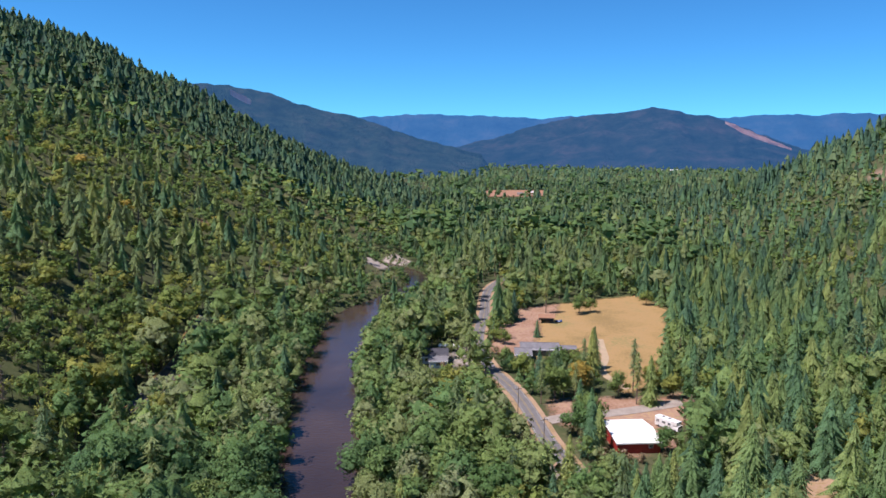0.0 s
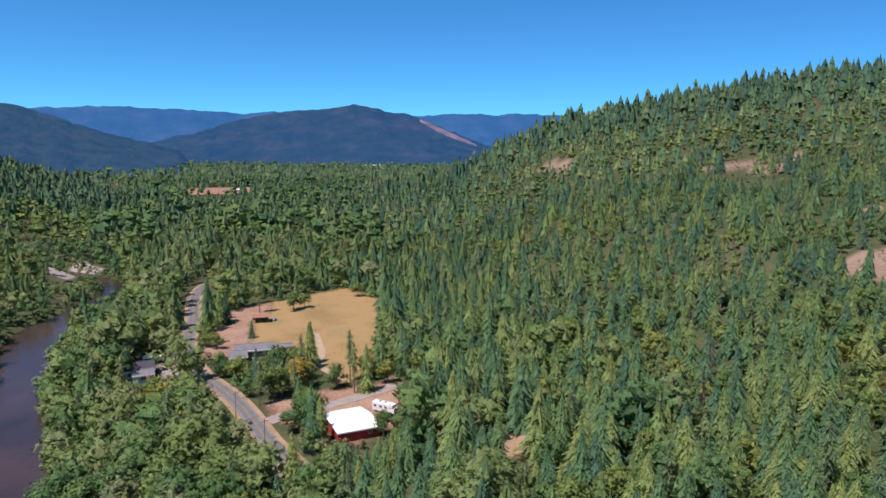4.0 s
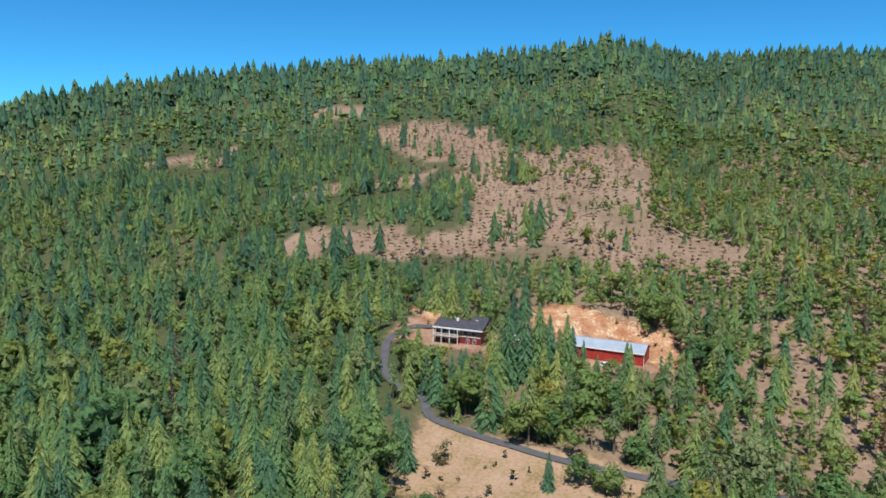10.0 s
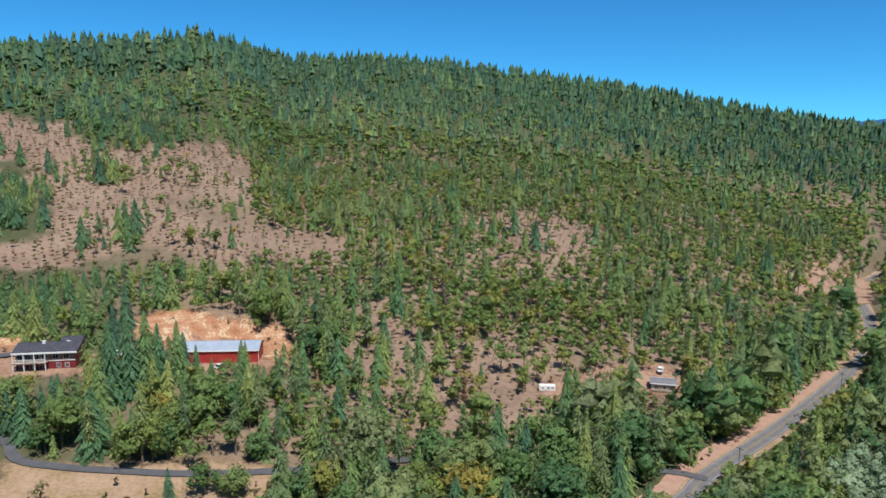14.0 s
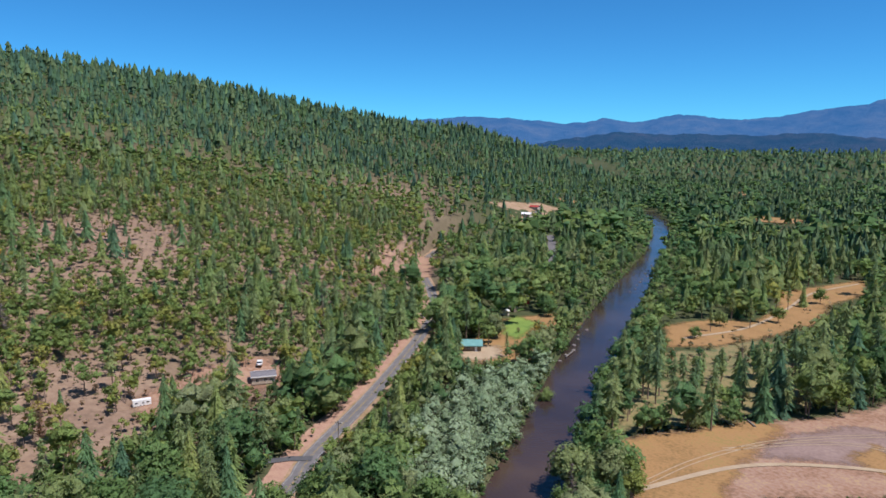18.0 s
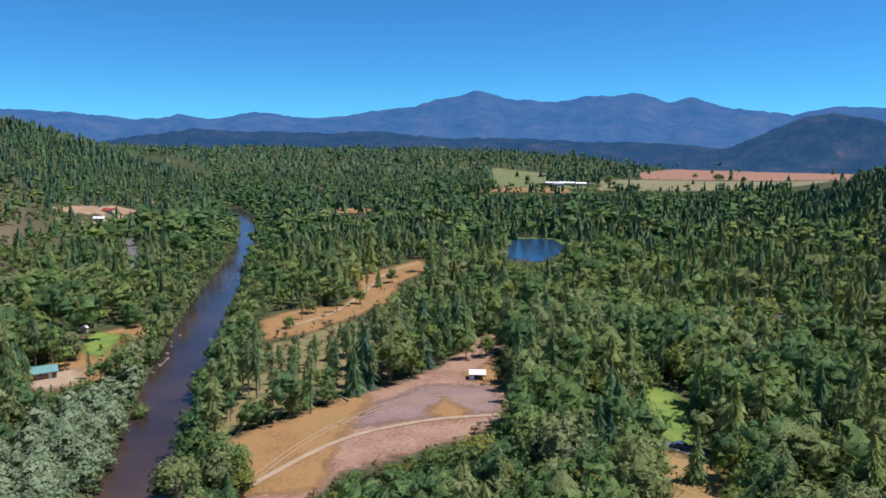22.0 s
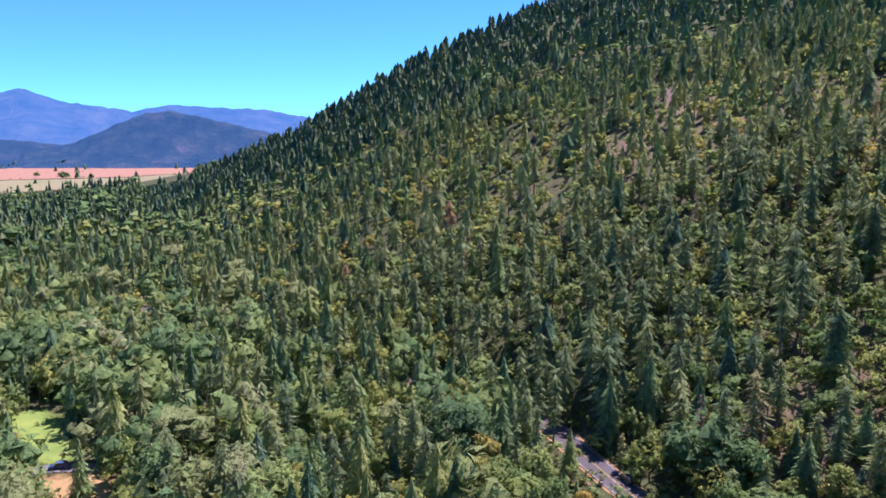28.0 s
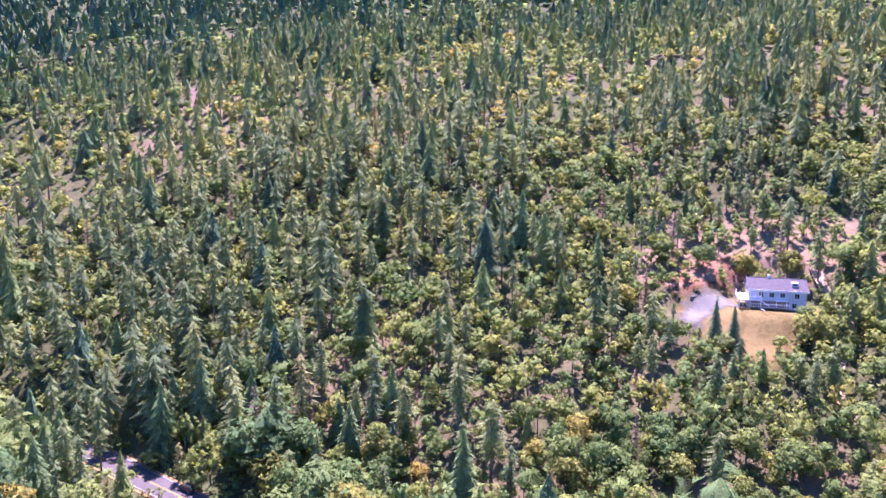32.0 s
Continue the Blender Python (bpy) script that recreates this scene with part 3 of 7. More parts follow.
LOW_CLEAR = [(132, 74), (164, 80), (163, 56), (166, 40), (164, 20), (150, 18), (138, 46)]
HOUSE_YARD = [(204, 113), (206, 78), (208, 66), (208, 30), (226, 20), (240, 24), (244, 54), (238, 72), (228, 80), (230, 106), (222, 114)]
BARE_ONE = [(513, 292), (538, 248), (498, 187), (447, 153), (471, 113), (513, 78), (462, 66), (395, 62), (383, 86), (352, 80), (354, 42), (337, 10), (319, 4), (314, 37), (309, 59), (305, 94), (295, 112), (284, 138), (279, 162),
            (263, 203), (281, 190), (300, 168), (324, 134), (375, 148), (416, 168), (421, 203), (436, 237)]
BARE_NINE = [(335, 253), (367, 245), (376, 216), (412, 185), (372, 184), (360, 210), (340, 232)]
BARE_ELEVEN = [(376, 616), (372, 556), (350, 530), (352, 592)]
BARE_TWELVE = [(543, 386), (582, 339), (528, 312), (512, 349)]
GLADE = [(83, 153), (89, 169), (100, 165), (95, 149)]
ORANGE_GAP = [(-145, 424), (-134, 434), (-127, 428), (-138, 420)]
BARE_TEN = [(404, -58), (425, -110), (380, -142), (349, -127), (327, -68)]
OAK_BAND = [(366, 222), (366, 186), (392, 168), (352, 140), (314, 138), (296, 190), (300, 215)]
CUT_BANK = [(230, 71), (247, 75), (255, 64), (249, 50), (249, 32), (243, 22), (222, 20), (217, 25), (224, 30), (236, 32), (236, 52), (230, 62)]
BARE_TWO = [(378, 398), (426, 368), (388, 327), (358, 345)]
BARE_THREE = [(334, 60), (345, 12), (320, -6), (318, 30)]
BARE_FOUR = [(258, 206), (290, 205), (312, 190), (318, 164), (296, 146), (277, 162), (258, 184)]
BARE_FIVE = [(339, 48), (367, 28), (345, 4), (309, 5), (315, 27), (316, 42)]
BARE_SIX = [(205, -10), (229, -25), (246, -52), (228, -68), (180, -54), (170, -33), (183, -18)]
BARE_SEVEN = [(393, -79), (421, -122), (352, -128), (330, -90)]
BARE_EIGHT = [(262, 4), (278, -19), (240, -40), (195, -26), (187, -4), (216, 8)]
HILL_GAP = [(-312, -276), (-326, -282), (-348, -294), (-342, -308), (-326, -296), (-308, -284)]
W_BACK = [(-216, -26), (-258, -26), (-258, 40), (-220, 40), (-226, 10)]
PINE_STRIP = [(114, -150), (132, -190), (150, -240), (136, -290), (104, -256), (88, -222), (100, -196), (112, -166)]
W_BANK = [(-218, -20), (-228, -15), (-236, 4), (-228, 5), (-222, -2), (-215, -12)]
W_YARD = [(-184, 0), (-190, 16), (-204, 22), (-214, 26), (-220, 10), (-216, -14), (-206, -14), (-196, -8)]
SE_YARD = [(196, -52), (208, -56), (222, -82), (226, -106), (214, -108), (198, -100), (202, -76)]
GREEN_FIELD = [(318, -1290), (222, -1315), (312, -1870), (466, -1900)]
PALE_FIELD = [(128, -1270), (-10, -1300), (-260, -1500), (-372, -1740), (60, -1690), (150, -1660)]
RED_FIELD = [(90, -2100), (64, -1720), (-369, -1790), (-640, -2900), (-100, -2850)]
FARM_YARD = [(126, -1275), (224, -1316), (256, -1450), (206, -1470), (136, -1455)]
STRIP_FIELD = [(345, -1150), (150, -1180), (170, -1270), (214, -1300), (322, -1280)]
FAR_TAN = [[(640, -850), (672, -900), (650, -930), (620, -890)], [(600, -1080), (640, -1140), (622, -1200), (572, -1120)], [(330, -745), (372, -735), (392, -790), (340, -800)], [(585, -670), (610, -690), (604, -720), (580, -700)]]
FIELD_NORTH = [(66, 1140), (78, 1310), (185, 1315), (168, 1150)]
GRAVEL_NORTH = [(-58, 470), (-36, 515), (-22, 490), (-40, 452)]
SHACK_FIELD = [(300, -190), (330, -262), (380, -310), (400, -300), (360, -240), (330, -190)]
FAR_YARD = [(486, -496), (530, -630), (560, -610), (520, -490)]
g_az, g_r = np.degrees(GA).ravel() % 360, GR.ravel()
g_e, g_u = hill(g_az, g_r, EAST_HILL, 1.2)
g_e = g_e > 1.5
dryness = np.where(g_e, np.clip((g_az - 62) / 18, 0, 1) * np.clip((134 - g_az) / 8, 0, 1) * np.clip((0.55 - g_u) / 0.15, 0.15, 1), 0.0) * 0.85
dryness = np.clip(dryness + 0.45 * (fractal(ground_v[:, 0], ground_v[:, 1], 80, 44) - 0.55), 0, 1)
for q in (BARE_ONE, BARE_NINE, BARE_ELEVEN, BARE_TWELVE, BARE_TEN, BARE_TWO, BARE_THREE, BARE_FOUR, BARE_FIVE, BARE_SIX, BARE_SEVEN, BARE_EIGHT, W_BACK, SE_YARD, SHACK_FIELD):
    wx, wy = ((fractal(ground_v[:, 0], ground_v[:, 1], 30, s) - 0.5) * (50 if q in (BARE_ONE, BARE_TWO) else 14) for s in (61, 67))
    dryness = np.where(inside(ground_v[:, 0] + wx, ground_v[:, 1] + wy, q), 1.0, dryness)
west_low = (g_az > 222) & (g_az < 284) & (g_r < 420)
dryness = np.where(west_low, np.clip(dryness + 1.3 * (fractal(ground_v[:, 0], ground_v[:, 1], 30, 49) - 0.42), 0, 1), dryness)
dryness = np.where(west_low, np.minimum(dryness, 0.72), dryness)
dryness = np.where(inside(ground_v[:, 0], ground_v[:, 1], OAK_BAND), dryness * 0.3, dryness)
ground.data.attributes.new("dry", "FLOAT", "POINT").data.foreach_set("value", dryness.astype(np.float32))
CLEARINGS = [(MEADOW, 0.0), (BARN_YARD, 0.0), (DIRT_FIELD, 0.0), (FIELD_TWO, 0.14), (POND, 0.0), (LAWN_A, 0.0), (LAWN_B, 0.0), (RIVER_LAWN, 0.22), (LOW_CLEAR, 0.08),
             (HOUSE_YARD, 0.12), (BARE_ONE, 0.36), (CUT_BANK, 0.02), (BARE_TWO, 0.3), (BARE_THREE, 0.35), (BARE_FOUR, 0.2), (BARE_FIVE, 0.25), (BARE_NINE, 0.15), (BARE_ELEVEN, 0.15), (BARE_TWELVE, 0.3), (GLADE, 0.0), (ORANGE_GAP, 0.0), (BARE_TEN, 0.3), (BARE_SIX, 0.4), (BARE_SEVEN, 0.35), (BARE_EIGHT, 0.45), (W_YARD, 0.0), (HILL_GAP, 0.0), (W_BACK, 0.72), (W_BANK, 0.06), (SE_YARD, 0.28), (GREEN_FIELD, 0.05), (PALE_FIELD, 0.04), (FARM_YARD, 0.06), (STRIP_FIELD, 0.03),
             *[(q, 0.04) for q in FAR_TAN], (RED_FIELD, 0.05), (FIELD_NORTH, 0.0), (GRAVEL_NORTH, 0.0), (SHACK_FIELD, 0.15), (FAR_YARD, 0.1)]
patch("meadow", MEADOW, M_MEADOW, 0.10, 2.0, label="mown golden meadow beside the valley road", category="meadow")
patch("bare_ground", [(19, 273), (27, 312), (38, 346), (58, 356), (56, 336), (44, 318), (40, 292), (31, 264)], M_DIRT, 0.14, 2.0, 3.0, label="orange bare ground at the edge of the meadow", category="yard")
patch("yard", BARN_YARD, M_DIRT, 0.10, 2.0, label="bare dirt yard around the red barn", category="yard")
patch("dirt_field", DIRT_FIELD, M_DIRT, 0.08, 1.6, label="bare pinkish dirt field beside the river", category="field")
patch("dry_field", FIELD_TWO, M_GOLD, 0.10, 4.0, label="dry dirt field behind a row of pines", category="field")
patch("rough_grass", PINE_STRIP, M_ROUGH, 0.05, 2.5, 4.0, label="rough dry grass under scattered tall pines", category="grass")
patch("lawn", LAWN_A, M_LAWN, 0.08, 1.5, label="green lawn among tall trees", category="lawn")
patch("dry_lawn", LAWN_B, M_MEADOW, 0.08, 1.5, label="dry yellow lawn in tree shade", category="lawn")
patch("lawn", RIVER_LAWN, M_GOLD, 0.08, 2.0, label="dry grass clearing on the river bank", category="lawn")
patch("dry_slope", LOW_CLEAR, M_DRYMIX, 0.25, 1.6, label="dry dirt clearing below the driveway", category="slope")
patch("yard", HOUSE_YARD, M_DIRT, 0.3, 2.0, label="brown dirt terrace cut into the hillside", category="yard")
patch("cut_bank", CUT_BANK, M_BANK, 0.36, 1.5, label="orange cut bank with pale streaks behind the long barn", category="bank")
patch("cut_bank", [(241, 115), (239, 106), (231, 102), (224, 108), (230, 116)], M_BANK, 0.36, 1.5, 1.0, label="small orange cut bank behind the hillside house", category="bank")
patch("cut_bank", W_BANK, M_CLAY, 0.4, 1.5, 1.5, label="red dirt bank behind the grey house", category="bank")
patch("bare_patch", HILL_GAP, M_SLIDE, 0.4, 1.5, 1.5, label="small bare pink patch high on the wooded slope", category="clearing")
patch("bare_ground", GLADE, M_DRYMIX, 0.12, 1.6, 2.0, label="small dry glade among dense firs", category="clearing")
patch("bare_ground", ORANGE_GAP, M_RED, 0.3, 2.0, 2.5, label="orange soil gap among hillside trees", category="clearing")
patch("yard", W_YARD, M_WORN, 0.3, 2.0, label="dry dirt yard below the grey house", category="yard")
patch("yard", SE_YARD, M_DIRT, 0.3, 2.0, 4.0, label="brown dirt yard around small houses", category="yard")
patch("yard", FARM_YARD, M_PASTURE, 0.4, 12, 8.0, label="dry grass yard around distant farm buildings", category="yard")
patch("green_field", GREEN_FIELD, M_PASTURE, 0.4, 20, 8.0, label="irrigated green pasture on the valley floor", category="field")
patch("dry_field", STRIP_FIELD, M_GOLD, 0.45, 12, 6.0, label="strip of dry golden grass before green pasture", category="field")
for q in FAR_TAN:
    patch("dry_field", q, M_GOLD, 0.4, 6, 4.0, label="small dry clearing among distant trees", category="field")
patch("pale_field", PALE_FIELD, M_PALEGREEN, 0.4, 20, 8.0, label="pale dry pasture on the valley floor", category="field")
patch("red_field", RED_FIELD, M_RED, 0.5, 30, 8.0, label="wide reddish field far down the valley", category="field")
patch("field", FIELD_NORTH, M_RED, 0.4, 10, 4.0, label="small orange field among distant woods", category="field")
patch("turnout", GRAVEL_NORTH, M_GRAVEL, 0.15, 4.0, label="pale gravel turnout by the river bend", category="gravel")
patch("dry_field", SHACK_FIELD, M_DIRT, 0.3, 4.0, 5.0, label="dry dirt slope above the valley road", category="slope")
patch("yard", FAR_YARD, M_DRYMIX, 0.3, 8.0, 5.0, label="dusty yard among distant trees", category="yard")
pond = patch("pond", POND, M_POND, 0.2, 5.0, 4.0, label="dark blue pond ringed by trees", category="pond")
tagged(patch("marsh_grass", [(124, -500), (130, -600), (100, -606), (80, -590), (66, -530), (90, -472)], M_LAWN, 0.1, 5.0, 4.0), "green rushes round the pond", "grass", kind="structure")

# river water
water_line = curve([q for q in RIVER[::2]], 8)
ribbon_w = np.array([q[2] + 2.2 for q in water_line])
wp = np.array([q[:2] for q in water_line])
wd = np.gradient(wp, axis=0)
wd /= np.linalg.norm(wd, axis=1)[:, None]
wnrm = np.stack([wd[:, 1], -wd[:, 0]], 1)
wv = wp[:, None] + wnrm[:, None] * (np.array([-1, -0.33, 0.33, 1])[None, :, None] * ribbon_w[:, None, None])
river = mesh_object("river", np.concatenate([wv, np.full((*wv.shape[:2], 1), -1.6)], -1).reshape(-1, 3), grid_faces(len(wp), 4, False), M_WATER, smooth=True)
tagged(river, "slow brown river with dark reflections between wooded banks", "river", kind="structure")

# roads
DRIVE = curve([(153, -84), (158, -76), (163, -52), (166, -30), (165.5, -9), (162, 12), (160, 28), (160, 41), (161.5, 54), (163, 66), (166, 78), (174, 84), (176, 92), (184, 102), (193, 107), (205, 112), (216, 110), (224, 104)], 3)
SIDE_ROAD = curve([(322, -362), (334, -378), (360, -406), (394, -444), (420, -470)], 5)
DRIVE_BARN = curve([(31, 200), (40, 204), (50, 206), (62, 210), (76, 216)], 3)
TRACK = curve([(92, -131), (82, -166), (64, -187), (44, -199), (31, -210), (16, -205), (2, -192)], 3)
DRIVE_LAWN = curve([(2, -192), (-2, -192), (-10, -188), (-16, -185)], 3)


def road(name, line, half, mat, lift, label, lines=True):
    ob = ribbon(name, line, half, mat, lift)
    tagged(ob, label, "road", kind="structure")
    if lines:
        for o, m in ((-half + 0.45, M_LINE), (half - 0.45, M_LINE), (-0.16, M_YELLOW), (0.16, M_YELLOW)):
            ribbon("line_marking", line, 0.08 if half > 3 else 0.055, m, lift + 0.05, ob, o)
    return ob


ribbon_shoulder = ribbon("shoulder", ROAD_EAST, 4.0, M_DRYMIX, 0.12)
tagged(ribbon_shoulder, "dusty pink dirt shoulder along the road", "shoulder", kind="structure")
ribbon_shoulder = ribbon("shoulder", ROAD_WEST, 4.5, M_GOLD, 0.12)
tagged(ribbon_shoulder, "dry grassy dirt shoulder along the highway", "shoulder", kind="structure")
verge = ribbon("verge", [q for q in ROAD_EAST if -230 < q[1] < -55], 2.3, M_PINKSOIL, 0.16, offset=-5.6)
tagged(verge, "bare pink soil verge beside the valley road", "verge", kind="structure")
road("road", ROAD_EAST, 2.4, M_ASPHALT, 0.2, "grey two-lane road with worn markings through the valley")
road("road", ROAD_WEST, 3.8, M_HIGHWAY, 0.2, "grey two-lane highway with double yellow line along the hill foot")
road("road", SIDE_ROAD, 3.2, M_ASPHALT, 0.2, "grey side road among trees by the river", False)
road("driveway", DRIVE, 1.35, M_NEWASPHALT, 0.35, "curving dark asphalt driveway up the slope", False)
road("driveway", DRIVE_BARN, 2.6, M_GRAVEL, 0.2, "grey gravel drive to the barn", False)
road("dirt_track", TRACK, 0.9, M_TRACK, 0.22, "pale dusty vehicle track across the field", False)
road("driveway", DRIVE_LAWN, 2.2, M_ASPHALT, 0.16, "short grey paved driveway beside the lawn", False)


# ---- far ranges behind the valley ----
def far_range(name, rows, dist, depth, mat, label, seed):
    rows = np.array(rows, float)
    az = np.arange(rows[0, 0], rows[-1, 0] + 0.01, 0.25)
    el = np.interp(az, rows[:, 0], rows[:, 1])
    top = EYE_Z + dist * np.tan(np.radians(el)) + (fractal(az * 40, az * 0, 20, seed) - 0.5) * dist * 0.004
    end = np.clip(np.minimum(az - az[0], az[-1] - az) / 1.0, 0, 1)
    u = np.linspace(0, 1.6, 24)
    r = dist + (u[None, :] - 1) * depth * (1 + 0.25 * (fractal(az * 9, az * 0, 20, seed + 5) - 0.5))[:, None]
    prof = np.where(u < 1, u ** 1.35, 1 - 0.6 * (u - 1))
    A = np.radians(az)[:, None] * np.ones_like(u)
    X, Y = r * np.sin(A), r * np.cos(A)
    Z = -15 + (top[:, None] + 15) * prof * (0.15 + 0.85 * end[:, None])
    Z += (fractal(X, Y, 260, seed + 2, 4) - 0.5) * np.maximum(Z, 0) * 0.55 * np.where(u > 0.9, 0.15, 1)
    spur = np.abs(2 * fractal(X, Y, 520, seed + 9, 4) - 1)
    Z = Z * (1 - 0.55 * np.clip(spur, 0, 1) * np.clip(1.15 - u, 0, 1))
    ob = mesh_object(name, np.stack([X, Y, Z], -1).reshape(-1, 3), grid_faces(len(az), len(u), False), mat, smooth=True)
    return tagged(ob, label, "mountains", kind="structure")


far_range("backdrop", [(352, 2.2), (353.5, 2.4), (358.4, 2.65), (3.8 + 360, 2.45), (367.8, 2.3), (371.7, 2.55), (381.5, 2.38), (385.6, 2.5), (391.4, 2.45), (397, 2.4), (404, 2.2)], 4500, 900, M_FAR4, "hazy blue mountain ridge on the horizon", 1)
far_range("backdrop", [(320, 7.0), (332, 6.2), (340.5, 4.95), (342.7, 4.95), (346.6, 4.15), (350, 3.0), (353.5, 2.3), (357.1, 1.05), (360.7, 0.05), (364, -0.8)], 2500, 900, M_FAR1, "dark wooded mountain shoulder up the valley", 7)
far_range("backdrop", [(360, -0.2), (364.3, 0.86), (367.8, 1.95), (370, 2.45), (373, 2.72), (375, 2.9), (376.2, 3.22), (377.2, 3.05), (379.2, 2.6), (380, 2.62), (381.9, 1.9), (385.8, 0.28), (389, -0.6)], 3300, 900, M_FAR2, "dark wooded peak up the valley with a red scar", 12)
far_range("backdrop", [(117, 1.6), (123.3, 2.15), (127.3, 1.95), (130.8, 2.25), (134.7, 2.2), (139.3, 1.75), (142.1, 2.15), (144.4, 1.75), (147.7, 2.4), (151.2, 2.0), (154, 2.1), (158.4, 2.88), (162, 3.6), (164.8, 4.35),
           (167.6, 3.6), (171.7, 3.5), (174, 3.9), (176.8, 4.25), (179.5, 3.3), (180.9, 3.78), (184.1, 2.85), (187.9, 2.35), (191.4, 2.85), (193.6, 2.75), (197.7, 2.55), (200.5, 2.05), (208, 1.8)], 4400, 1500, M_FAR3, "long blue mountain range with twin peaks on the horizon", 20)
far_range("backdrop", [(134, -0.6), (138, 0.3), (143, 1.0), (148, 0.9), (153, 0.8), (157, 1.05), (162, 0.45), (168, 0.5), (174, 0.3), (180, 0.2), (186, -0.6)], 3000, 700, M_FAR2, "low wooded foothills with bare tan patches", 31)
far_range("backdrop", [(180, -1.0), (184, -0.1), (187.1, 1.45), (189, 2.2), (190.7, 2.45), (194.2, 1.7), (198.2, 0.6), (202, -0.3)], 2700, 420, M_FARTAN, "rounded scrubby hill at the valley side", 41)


def scar(rows, dist, mat, label):
    """A bare strip across the face of a far range: (bearing, upper and lower height in degrees)."""
    v = []
    for a, hi, lo in rows:
        for e in (hi, (hi + lo) / 2, lo):
            v.append((dist * math.sin(radians(a)), dist * math.cos(radians(a)), EYE_Z + dist * math.tan(radians(e + rs_scar.uniform(-0.03, 0.03)))))
    ob = mesh_object("bare_scar", v, grid_faces(len(rows), 3, False), mat)
    return tagged(ob, label, "scar", kind="structure")


rs_scar = random.Random(4)
scar([(21.3 + 0.35 * i, 1.95 - 0.155 * i + 0.02 * (i % 3), 1.75 - 0.155 * i - 0.16 * math.sin(i * 0.29)) for i in range(14)], 2750, M_SCAR, "reddish bare strip on the far mountain flank")
scar([(343.6 + 0.25 * i, 4.2 - 0.12 * i, 3.8 - 0.12 * i - 0.1 * math.sin(i * 0.5)) for i in range(7)], 2050, M_SCAR, "pale bare rock patch on the dark mountain shoulder")


# ---- trees ----
def star_conifer(rng, tiers, points, base, radius, power, droop, notch=0.45, sway=0.0, oval=False):
    """Crown of a conifer seen from afar, 1 m tall: skirts of pointed boughs, one above the other."""
    v, f = [], []
    for i in range(tiers):
        u = (i + rng.uniform(-0.15, 0.15)) / tiers
        z = base + (1 - base) * max(u, 0.0)
        reach = radius * (1 - max(u, 0.0)) ** power * rng.uniform(0.85, 1.15) + 0.01
        if oval:
            reach *= rng.uniform(0.7, 1.15) * min(1.0, 0.5 + 1.6 * max(u, 0.0))
        cx, cy = rng.uniform(-sway, sway), rng.uniform(-sway, sway)
        k, spin = len(v), rng.uniform(0, 6.283)
        top = min(z + (1 - base) / tiers * 1.9, 1.0 + rng.uniform(0, 0.03))
        v.append((cx * (1 - u), cy * (1 - u), 1.02 if i == tiers - 1 else top))
        ring = []
        for q in range(2 * points):
            a = spin + 3.1416 * (q + rng.uniform(-0.3, 0.3)) / points
            w = reach * (rng.uniform(0.75, 1.3) if q % 2 else notch * rng.uniform(0.7, 1.3))
            ring.append((cx + w * math.cos(a), cy + w * math.sin(a), z - droop * w + (0 if q % 2 else 0.03)))
        if tiers < 5:
            v.extend(ring)
            f.extend((k, k + 1 + q, k + 1 + (q + 1) % (2 * points)) for q in range(2 * points))
            continue
        apex = v.pop()
        for q in range(1, 2 * points, 2):
            k = len(v)
            lift = rng.uniform(-0.35, 0.25) * (1 - base) / tiers
            v.extend((p[0], p[1], p[2] + lift) for p in (apex, ring[q - 1], ring[q], ring[(q + 1) % (2 * points)]))
            f.extend(((k, k + 1, k + 2), (k, k + 2, k + 3)))
    return np.array(v), np.array(f)


